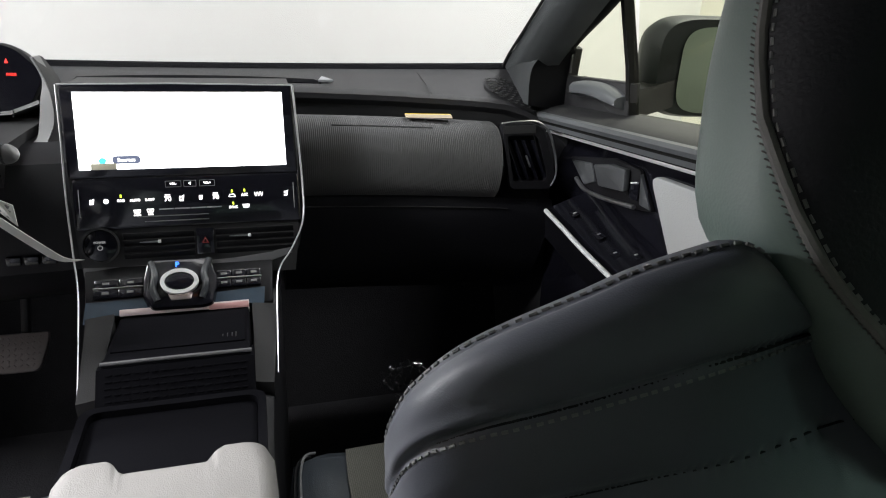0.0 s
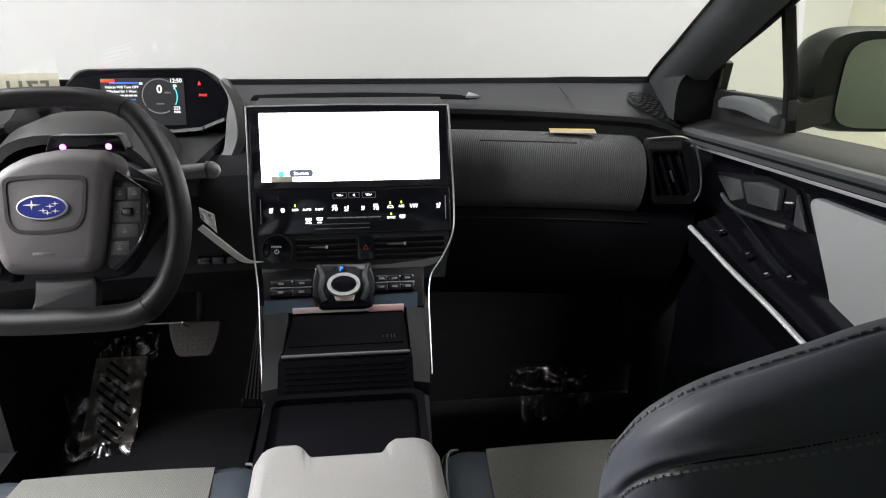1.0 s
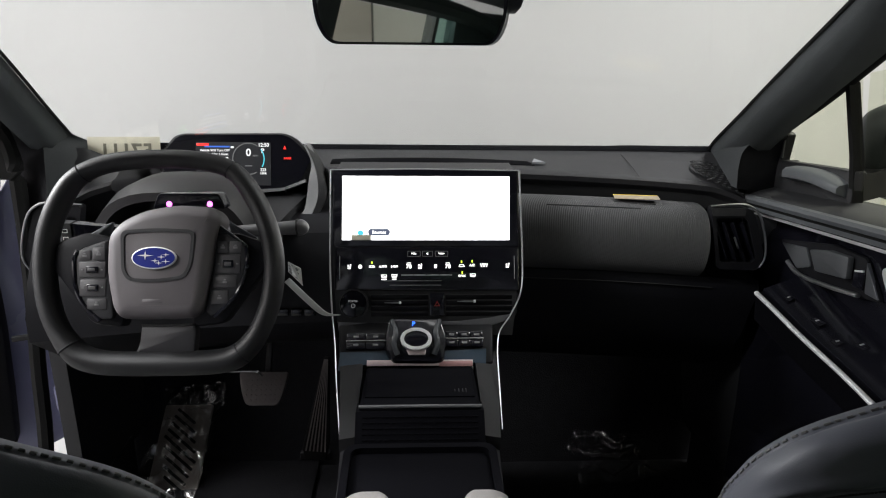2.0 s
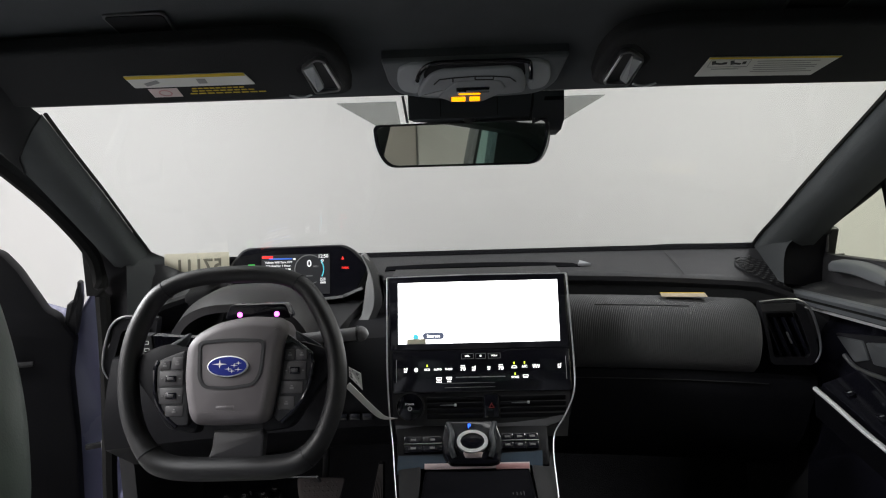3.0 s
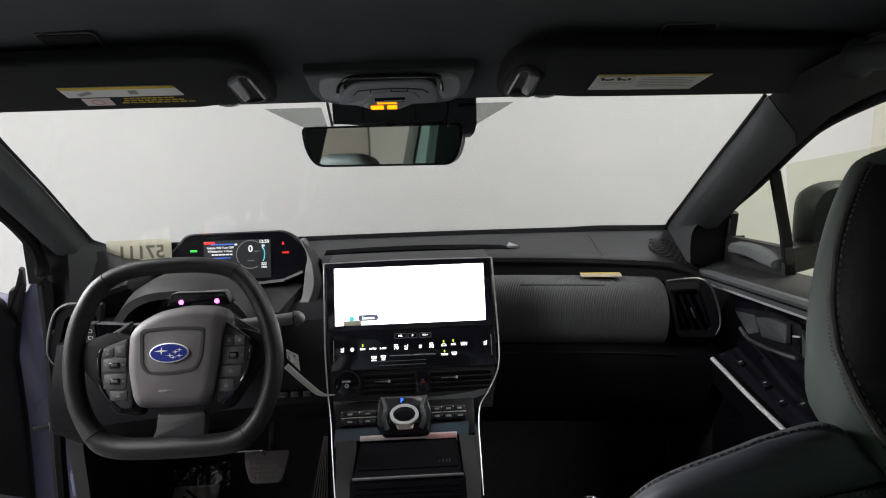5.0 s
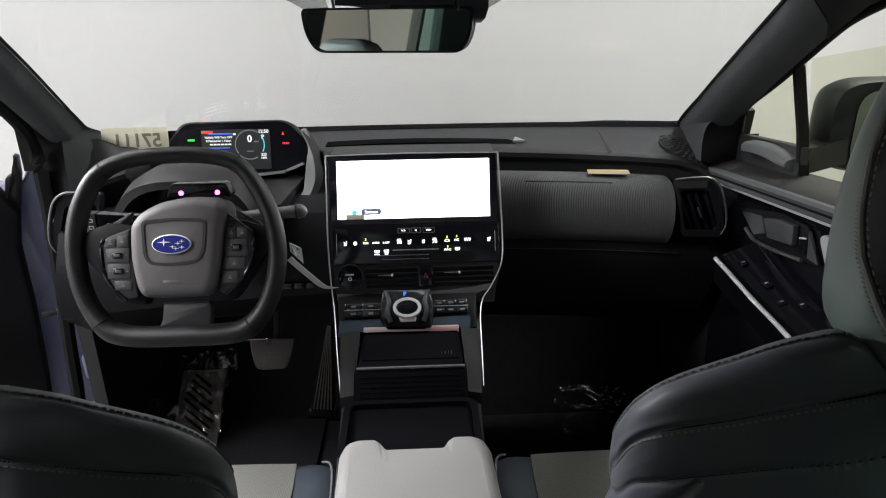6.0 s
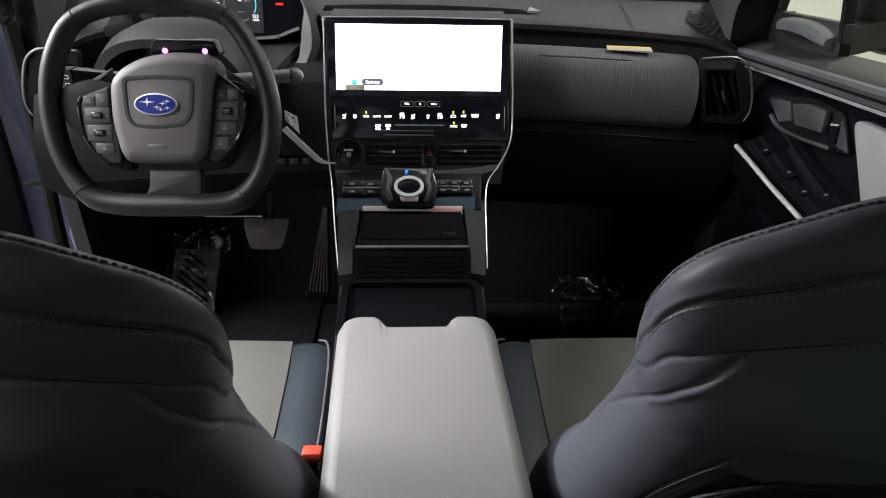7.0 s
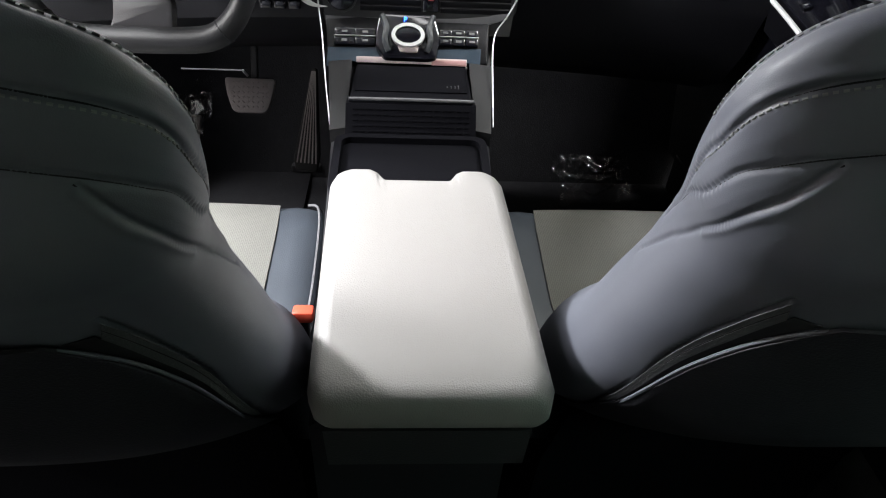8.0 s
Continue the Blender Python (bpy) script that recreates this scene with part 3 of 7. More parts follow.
part("defroster_slot", loft([[Vector((x, y - 0.028, z - 0.001)), Vector((x, y + 0.012, z + 0.0012)), Vector((x, y + 0.012, z - 0.012)), Vector((x, y - 0.028, z - 0.012))] for x, y, z in sl]), M_INKY, dash, "long glossy black defroster slot")
sx, sy, sz = 0.250, dash_edge(0.25)[0] + 0.066, dash_edge(0.25)[1] + 0.008
part("sensor_cap", plate([(-0.016, -0.016), (0.012, -0.016), (-0.006, 0.018)], 0.005, pose(sx, sy, sz, 4), 0.001), M_PODGREY, dash, "small grey three-cornered sensor cap")


def top_z(x, y):
    (yf, zf), (ye, ze) = dash_far(x), dash_edge(x)
    t = (y - ye) / (yf - ye)
    return ze + (zf - ze) * t + 0.004 * 4 * t * (1 - t) * 0.9


part("top_seam", tube([(0.441 - 0.008 * i / 8, y, top_z(0.437, y) + 0.0022) for i, y in ((i, 1.29 - 0.165 * i / 8) for i in range(9))], 0.0010, 5), M_DARK, dash)
# pierced speaker grille at the end of the top
part("speaker_grille", loft([[Vector((x, y, top_z(x, y) + 0.0010)) for y in [y1 + (y0 - y1) * k / 8 for k in range(9)]] for x, y0, y1 in ((0.548, 1.160, 1.145), (0.565, 1.195, 1.105), (0.585, 1.225, 1.085), (0.605, 1.215, 1.075), (0.622, 1.205, 1.075))], cap=False, closed=False), M_GRILLE, dash, "dotted speaker grille")
studs = []
for i in range(13):
    for j in range(7):
        x = 0.556 + 0.0056 * i
        lo, hi = float(np.interp(x, (0.548, 0.565, 0.585, 0.622), (1.145, 1.105, 1.085, 1.075))), float(np.interp(x, (0.548, 0.565, 0.585, 0.605, 0.622), (1.160, 1.195, 1.225, 1.215, 1.205)))
        y = lo + (hi - lo) * (j + 0.5 * (i % 2) + 0.3) / 7.2
        studs.append(rbox(0.0030, 0.0075, 0.0016, 0.0006, pose(x, y, top_z(x, y) + 0.0014, 0, 0, 45)))
part("grille_studs", join(*studs), M_DARK, dash)
# recessed band below the edge of the top
for x0, x1 in ((0.185, 0.64),):
    secs = []
    for i in range(17):
        x = x0 + (x1 - x0) * i / 16
        ye, ze = dash_edge(x)
        secs.append([Vector((x, ye + 0.016, ze - 0.019)), Vector((x, ye + 0.022, ze - 0.052)), Vector((x, ye + 0.05, ze - 0.052)), Vector((x, ye + 0.05, ze - 0.019))])
    part("recessed_band", loft(secs), M_DARK, dash)


def lateral(x0, x1, prof, n=18):
    """A body whose profile of (y, z) runs across the car and follows the bow of the dash."""
    secs = []
    for i in range(n + 1):
        x = x0 + (x1 - x0) * i / n
        dy, dz = -0.09 * (x * x - 0.04), -0.045 * (x * x - 0.04)
        secs.append([Vector((x, y + dy, z + dz)) for y, z in prof])
    return loft(secs)


PAD = [(y, z) for _, y, z in smooth_line([(0, 1.150, 0.762), (0, 1.105, 0.768), (0, 1.062, 0.758), (0, 1.040, 0.725), (0, 1.036, 0.690), (0, 1.046, 0.655), (0, 1.066, 0.634)], 4)] + [(1.16, 0.63)]
part("cloth_pad", lateral(0.182, 0.541, PAD), M_PADCLOTH, dash, "dark grey ribbed cloth dash pad")
part("airbag_seam", tube([(x, 1.0655 - 0.09 * (x * x - 0.04), 0.7600 - 0.045 * (x * x - 0.04)) for x in [0.241 + 0.177 * i / 10 for i in range(11)]], 0.0015, 5), M_DARK, dash)
part("glovebox", lateral(0.155, 0.66, [(1.16, 0.632), (1.075, 0.630), (1.070, 0.612), (1.085, 0.57), (1.11, 0.50), (1.16, 0.42), (1.24, 0.37), (1.34, 0.36), (1.34, 0.63)]), M_GLOVEBOX, dash, "black glovebox lid below the pad")
part("glovebox_seam", tube([(x, 1.068 - 0.09 * (x * x - 0.04), 0.612 - 0.045 * (x * x - 0.04)) for x in [0.19 + 0.38 * i / 10 for i in range(11)]], 0.0012, 5), M_DARK, dash)
part("lower_panel", lateral(-0.68, -0.150, [(1.27, 0.735), (1.10, 0.728), (1.04, 0.71), (1.010, 0.66), (0.985, 0.60), (0.985, 0.555), (1.01, 0.535), (1.08, 0.48), (1.20, 0.42), (1.34, 0.41), (1.34, 0.735)]), M_SOFTBLACK, dash, "black knee panel under the wheel")
part("knee_trim", tube([(x, 1.0, 0.449) for x in [-0.415 + 0.110 * i / 10 for i in range(11)]], 0.0014, 6), M_GREYPL, dash, "thin bright rod under the knee panel")
part("knee_bracket", tube([(-0.305, 1.0, 0.449), (-0.303, 1.02, 0.430)], 0.0022, 6), M_SATIN, dash)
for i in range(3):
    part("switch_blank", rbox(0.020, 0.008, 0.014, 0.002, pose(-0.245 + 0.024 * i, 0.980, 0.578)), M_GLOSS, dash)
# switch panel left of the column
for i in range(3):
    bt = part("dash_button", rbox(0.030, 0.012, 0.020, 0.002, pose(-0.555 + 0.034 * i, 0.945, 0.625)), M_DASH, dash)
    part("button_mark", rbox(0.010, 0.001, 0.005, 0.0004, pose(-0.555 + 0.034 * i, 0.9384, 0.625)), M_GREYINK, bt)
part("switch_panel", rbox(0.12, 0.06, 0.06, 0.006, pose(-0.52, 0.985, 0.625)), M_DARK, dash)


# end vents
def end_vent(s):
    v = thing("air_vent", (s * 0.60, 1.04, 0.70), "black upright air vent at the end of the dashboard", "air vent", "end vents")
    m = pose(0.588 if s > 0 else -0.645, 1.022, 0.698, 88, 0, -s * 6)
    out = [(-0.050, 0.066), (0.013, 0.068), (0.030, 0.056), (0.056, -0.020), (0.050, -0.052), (-0.026, -0.052)]
    inn = [(-0.040, 0.046), (0.012, 0.048), (0.020, 0.041), (0.043, -0.028), (0.038, -0.038), (-0.022, -0.038)]
    out, inn = [(s * x, y) for x, y in out], [(s * x, y) for x, y in inn]
    out, inn = rpoly(out, 0.010), rpoly(inn, 0.005)
    part("surround", ring(out, inn, 0.026, m @ pose(0, 0, -0.018)), M_SOFTBLACK, v)
    part("backing", plate(inn, 0.004, m @ pose(0, 0, -0.03)), M_SOFTBLACK, v)
    for i in range(4):
        part("slat", rbox(0.002, 0.080, 0.018, 0.0008, m @ pose(s * (-0.026 + 0.017 * i), 0, -0.004, 0, 20, s * 24)), M_GLOSS, v)
    part("thumb_tab", rbox(0.003, 0.024, 0.005, 0.001, m @ pose(s * 0.003, 0.000, 0.008, 0, 0, s * 24)), M_SATIN, v)
    arc = [m @ Vector((s * x, y, 0.010)) for x, y in ((-0.052, 0.069), (-0.015, 0.073), (0.014, 0.072), (0.036, 0.056), (0.050, 0.022), (0.057, -0.010), (0.057, -0.030), (0.050, -0.046))]
    part("bright_arc", tube(smooth_line(arc, 8), lambda k: 0.0012 + 0.0012 * math.sin(math.pi * k), 8), M_SATIN, v)
    if s > 0:
        part("top_plate", plate([(s * -0.046, 0.050), (s * 0.012, 0.052), (s * 0.012, 0.066), (s * -0.050, 0.064)], 0.002, m @ pose(0, 0, 0.0085)), M_DASH, v)
    return v


end_vent(1)
end_vent(-1)
lab = thing("folded_leaflet", (0.41, 1.045, 0.767), "thin cream and yellow paper tag lying on the dash pad", "paper tag")
part("sheet", rbox(0.085, 0.026, 0.0012, 0.0004, pose(0.4185, 1.085, 0.7690, 5, 0, -8)), M_LEAF, lab)
part("stripe", rbox(0.084, 0.004, 0.0005, 0.0001, pose(0.4195, 1.0965, 0.7705, 5, 0, -8)), M_YELLOW, lab)


# ---- instrument cluster ----
cl = thing("instrument_cluster", (-0.366, 1.19, 0.76), "six-sided dark instrument cluster with lit gauges behind the wheel", "instrument cluster")
CM = pose(-0.366, 1.190, 0.812, 76)
HEX = [(-0.158, 0.010), (-0.122, 0.055), (-0.105, 0.0605), (0.098, 0.0625), (0.118, 0.054), (0.158, 0.012), (0.133, -0.036), (0.096, -0.052), (-0.115, -0.052), (-0.145, -0.020)]
part("housing", plate(rpoly(HEX, 0.012), 0.036, CM @ pose(0, 0, -0.036), 0.004), M_DARK, cl)
part("lens", plate(rpoly([(x * 0.955, y * 0.94) for x, y in HEX], 0.010), 0.002, CM @ pose(0, 0, 0.0002)), M_GLOSS, cl)
disp = part("display", plate(rpoly([(-0.077, -0.043), (0.070, -0.043), (0.070, 0.043), (-0.077, 0.043)], 0.002), 0.0006, CM @ pose(0, 0, 0.0026)), M_CLUSTER, cl, "dark lit display")
DZ = 0.0034
words("0", 0.020, at(CM, 0.026, 0.022, DZ), M_ICONW, disp)
words("MPH", 0.0055, at(CM, 0.040, 0.016, DZ), M_ICONDIM, disp)
words("P", 0.012, at(CM, 0.054, 0.026, DZ), M_ICONW, disp)
words("12:50", 0.010, at(CM, 0.056, 0.0375, DZ), M_ICONW, disp)
words("223", 0.008, at(CM, 0.055, -0.012, DZ), M_ICONW, disp)
words("100%", 0.006, at(CM, 0.055, -0.019, DZ), M_ICONW, disp)
arcs = [[(0.026 + 0.031 * math.cos(w), 0.010 + 0.031 * math.sin(w)) for w in [radians(a0 + (a1 - a0) * i / 20) for i in range(21)]] for a0, a1 in ((55, 215), (225, 300), (-30, 38))]
for a, mm in zip(arcs, (M_ICONDIM, M_ICONDIM, M_ICONC)):
    part("gauge_arc", tube([CM @ Vector((x, y, DZ)) for x, y in a], 0.0011, 5), mm, disp)
part("energy_bar", rbox(0.050, 0.003, 0.0006, 0.0002, at(CM, -0.036, 0.034, DZ)), M_ICONBL, disp)
part("warning_mark", rbox(0.024, 0.005, 0.0006, 0.0002, at(CM, -0.064, 0.038, DZ)), M_ICONR, disp)
part("range_mark", rbox(0.006, 0.004, 0.0006, 0.0002, at(CM, -0.006, 0.033, DZ)), M_ICONW, disp)
words("Vehicle Will Turn OFF", 0.0064, at(CM, -0.040, 0.0265, DZ), M_ICONW, disp)
words("If Parked for 1 Hour.", 0.0064, at(CM, -0.040, 0.0190, DZ), M_ICONW, disp)
for k in range(6):
    part("message_bar", rbox(0.0062, 0.0030, 0.0005, 0.0001, at(CM, -0.056 + 0.0078 * k, 0.0115, DZ)), M_ICONW, disp)
part("message_rule", rbox(0.046, 0.0022, 0.0005, 0.0001, at(CM, -0.040, 0.004, DZ)), M_ICONBL, disp)
part("road_mark", rbox(0.014, 0.002, 0.0005, 0.0001, at(CM, 0.026, -0.004, DZ)), M_ICONDIM, disp)
part("green_telltale", rbox(0.015, 0.0042, 0.0006, 0.001, at(CM, -0.0985, 0.0215, DZ)), M_ICONG, cl)
part("red_telltale", plate([(-0.004, -0.005), (0.004, -0.005), (0.0, 0.006)], 0.0006, at(CM, 0.098, 0.033, DZ) @ Matrix.Scale(0.72, 4)), M_ICONR, cl)
words("PARK", 0.0062, at(CM, 0.1035, 0.0112, DZ), M_ICONR, cl)
# broad grey shroud down from the right-hand side of the cluster, and the wide foot beneath
SHR = [((-0.225, 1.165, 0.854), (-0.221, 1.161, 0.854), (-0.218, 1.171, 0.85)), ((-0.21, 1.152, 0.822), (-0.206, 1.148, 0.824), (-0.197, 1.158, 0.82)), ((-0.214, 1.14, 0.791), (-0.197, 1.136, 0.794), (-0.185, 1.146, 0.787)),
       ((-0.218, 1.128, 0.758), (-0.196, 1.124, 0.758), (-0.181, 1.134, 0.758)), ((-0.225, 1.115, 0.73), (-0.207, 1.111, 0.729), (-0.191, 1.121, 0.733)), ((-0.251, 1.1, 0.723), (-0.219, 1.096, 0.712), (-0.204, 1.106, 0.699))]
rows = [[Vector(p) for p in smooth_line([r[k] for r in SHR], 5)] for k in range(3)]
part("side_shroud", loft([[a, b, b + Vector((0.004, 0.03, 0)), a + Vector((0.0, 0.03, 0))] for a, b in zip(rows[0], rows[1])]), M_SHROUD, cl, "light grey side shroud")
part("shroud_edge", loft([[a + Vector((0.001, 0.001, 0)), b, b + Vector((0, 0.04, 0)), a + Vector((0, 0.04, 0))] for a, b in zip(rows[1], rows[2])]), M_DASH, cl, "black edge of the side shroud")
part("lower_lip", loft([[CM @ Vector((x, y, -0.012)), CM @ Vector((x, y, 0.006)), CM @ Vector((x * 0.99, y + 0.006, 0.003)), CM @ Vector((x * 0.99, y + 0.006, -0.012))] for x, y in ((-0.150, -0.022), (-0.112, -0.054), (-0.05, -0.057), (0.05, -0.057), (0.096, -0.053), (0.140, -0.036))]), M_GREYPL, cl)
part("lip_joint", rbox(0.0012, 0.012, 0.004, 0.0003, at(CM, -0.103, -0.054, 0.005)), M_DARK, cl)
part("lip_joint", rbox(0.0012, 0.012, 0.004, 0.0003, at(CM, 0.100, -0.052, 0.005)), M_DARK, cl)
part("foot", loft([[Vector((-0.366 + sx * w, y, z)) for sx, z in ((-1, z0), (1, z0), (1, z1), (-1, z1))] for y, w, z0, z1 in ((1.02, 0.115, 0.68, 0.735), (1.10, 0.125, 0.68, 0.742), (1.20, 0.14, 0.68, 0.750))]), M_DASH, cl)

# hooded tunnel over the steering column
hood = thing("column_hood", (-0.43, 1.0, 0.62), "grey moulded hood over the steering column", "column hood")
secs = []
for y, hw, top, cx in ((0.955, 0.138, 0.803, -0.420), (1.00, 0.141, 0.818, -0.420), (1.06, 0.138, 0.820, -0.418), (1.13, 0.125, 0.802, -0.41)):
    outer = [Vector((cx + hw * math.copysign(abs(math.cos(w)) ** 0.7, math.cos(w)), y, 0.66 + (top - 0.66) * abs(math.sin(w)) ** 0.75)) for w in [math.pi * i / 20 for i in range(21)]]
    inner = [Vector((cx + (p.x - cx) * 0.90, y, 0.66 + (p.z - 0.66) * 0.90)) for p in outer[::-1]]
    secs.append(outer + inner)
part("arch", loft(secs), M_HOOD, hood)
part("column_cover", loft([superring(-0.362, y, 0, 0.055, 0.045, 3) and [Vector((p.x, y, p.y + zc)) for p in superring(-0.362, 0, 0, a, c, 3)] for y, zc, a, c in ((0.80, 0.735, 0.050, 0.045), (0.90, 0.72, 0.060, 0.05), (1.0, 0.70, 0.065, 0.055))]), M_DASH, hood)
cam_box = part("driver_monitor", plate(rpoly([(-0.056, -0.012), (0.056, -0.012), (0.046, 0.012), (-0.046, 0.012)], 0.006), 0.03, pose(-0.355, 0.905, 0.803, 84), 0.002), M_GLOSS, hood, "glossy black driver monitor bar")
for dx in (-0.025, 0.0365):
    part("infrared_lamp", disc(0.0042, 0.001, pose(-0.360 + dx, 0.8745, 0.8020, 84), 16), M_IR, cam_box, "glowing magenta sensor lamp")


# ---- steering wheel ----
wheel = thing("steering_wheel", (-0.362, 0.752, 0.752), "black leather flat-bottomed steering wheel with grey spokes and buttons", "steering wheel")
WM = pose(-0.362, 0.752, 0.750, 68)

RIM = [(0.0035, 0.1428), (0.050, 0.1408), (0.088, 0.1318), (0.1125, 0.1135), (0.1355, 0.0785), (0.1500, 0.0440), (0.1580, 0.0080), (0.1592, -0.0230), (0.1540, -0.0610), (0.1410, -0.0960), (0.1265, -0.1180),
       (0.1080, -0.1325), (0.0790, -0.1390), (0.0181, -0.1407), (-0.0400, -0.1404), (-0.0760, -0.1372), (-0.1030, -0.1265), (-0.1265, -0.0980), (-0.1420, -0.0635), (-0.1500, -0.0250), (-0.1518, 0.0142), (-0.1465, 0.0520),
       (-0.1345, 0.0850), (-0.1180, 0.1120), (-0.0915, 0.1295), (-0.0520, 0.1395)]
line = smooth_line([(x, y, 0.0) for x, y in RIM], 6, closed=True)


def rim_radius(k):
    """Half thickness of the rim: slimmer over the top, thicker along the flat bottom."""
    y = line[min(len(line) - 1, round(k * (len(line) - 1)))].y
    return 0.0142 + 0.0026 * min(1.0, max(0.0, (-0.095 - y) / 0.035)) - 0.0014 * min(1.0, max(0.0, (y - 0.09) / 0.04))


rim = part("rim", tube([WM @ p for p in line], rim_radius, 18, closed=True, flat=1.3, up=WM.to_3x3() @ Vector((0, 0, 1))), M_WHEEL, wheel)
for i in (2 * 6 + 2, 10 * 6 + 3, 16 * 6 + 2, 23 * 6 + 3):
    p, q = line[i], line[i + 1]
    d = (q - p).normalized()
    nrm = Vector((-d.y, d.x, 0))
    part("rim_seam", tube([WM @ (p + (nrm * math.cos(w) + Vector((0, 0, 1.3)) * math.sin(w)) * (rim_radius(i / len(line)) + 0.0001)) for w in [2 * math.pi * j / 18 for j in range(18)]], 0.0008, 5, closed=True, up=WM.to_3x3() @ Vector((d.x, d.y, 0.01))), M_THREAD, rim)
padpts = [(-0.0605, 0.034), (-0.044, 0.0525), (-0.014, 0.0675), (0.030, 0.0755), (0.080, 0.0725), (0.0915, 0.058), (0.0835, 0.034), (0.0735, -0.044), (0.068, -0.070), (0.056, -0.0790), (0.006, -0.0810), (-0.040, -0.0795), (-0.0505, -0.066), (-0.0605, -0.020)]
hub = part("airbag_cover", plate(rpoly(padpts, [0.012, 0.012, 0.012, 0.014, 0.012, 0.012, 0.02, 0.02, 0.010, 0.010, 0.02, 0.010, 0.014, 0.02]), 0.050, WM @ pose(0, 0, -0.022), 0.017, 6), M_AIRBAG, wheel, "dark grey airbag cover")
fo = rpoly([(-0.0395, 0.0385), (0.0060, 0.0420), (0.0590, 0.0395), (0.0560, -0.0080), (0.0465, -0.0265), (0.0060, -0.0315), (-0.0270, -0.0295), (-0.0365, -0.0160)], [0.010, 0.02, 0.010, 0.012, 0.010, 0.02, 0.010, 0.012])
fi = rpoly([(-0.0350, 0.0340), (0.0060, 0.0375), (0.0545, 0.0350), (0.0515, -0.0070), (0.0435, -0.0225), (0.0060, -0.0272), (-0.0240, -0.0252), (-0.0322, -0.0145)], [0.008, 0.02, 0.008, 0.010, 0.008, 0.02, 0.008, 0.010])
part("badge_frame", ring(fo, fi, 0.0016, WM @ pose(0, 0, 0.0278)), M_DARK, hub)
em = part("emblem", plate(oval(0.0295, 0.0150), 0.0035, WM @ pose(0.0065, 0.0015, 0.0278), 0.001), M_BRIGHT, hub, "oval chrome and blue emblem")
part("emblem_field", plate(oval(0.0278, 0.0134), 0.0008, WM @ pose(0.0065, 0.0015, 0.0311)), M_BADGE, em)
for ex, ey, er in ((-0.011, 0.003, 0.0105), (0.002, -0.004, 0.0056), (0.010, 0.001, 0.0056), (0.007, -0.007, 0.0052), (0.016, -0.005, 0.0056), (0.016, 0.004, 0.0050)):
    part("emblem_mark", plate([(er * (1 if k % 4 == 0 else 0.55 if k % 2 == 0 else 0.16) * math.cos(k * math.pi / 4), er * (1 if k % 4 == 0 else 0.55 if k % 2 == 0 else 0.16) * math.sin(k * math.pi / 4)) for k in range(8)], 0.0006, WM @ pose(0.0065 + ex, 0.0015 + ey, 0.0320)), M_BRIGHT, em)
part("embossing", rbox(0.026, 0.005, 0.0008, 0.0003, WM @ pose(0.005, -0.056, 0.0279)), M_AIRBAG, hub)
POD = {1: [(0.0825, 0.040), (0.090, 0.040), (0.1205, 0.0215), (0.1235, 0.004), (0.1165, -0.036), (0.099, -0.062), (0.078, -0.078), (0.070, -0.070), (0.079, -0.010)],
       -1: [(-0.0635, 0.0285), (-0.1010, 0.0150), (-0.1060, 0.002), (-0.1025, -0.036), (-0.0905, -0.062), (-0.0700, -0.080), (-0.0520, -0.080), (-0.0565, -0.040), (-0.0635, -0.010)]}
WHEEL_KEYS = {1: [(0.0840, 0.0262, 0.0990, 0.0095, 1), (0.1000, 0.0262, 0.1175, 0.0095, 1), (0.0818, 0.0080, 0.1165, -0.0190, 2), (0.0790, -0.0205, 0.1120, -0.0385, 1), (0.0765, -0.0415, 0.1010, -0.0610, 1)],
              -1: [(-0.1015, 0.0140, -0.0840, -0.0010, 1), (-0.0830, 0.0180, -0.0655, -0.0010, 1), (-0.1005, -0.0020, -0.0640, -0.0245, 2), (-0.0985, -0.0258, -0.0625, -0.0495, 2), (-0.0880, -0.0515, -0.0605, -0.0675, 1)]}
EDGE = {1: [(0.1215, 0.0195), (0.1250, 0.004), (0.1225, -0.016), (0.1140, -0.042), (0.0985, -0.0620), (0.0820, -0.078)], -1: [(-0.1030, 0.0130), (-0.1075, 0.0), (-0.1040, -0.036), (-0.0915, -0.0615), (-0.0700, -0.082)]}
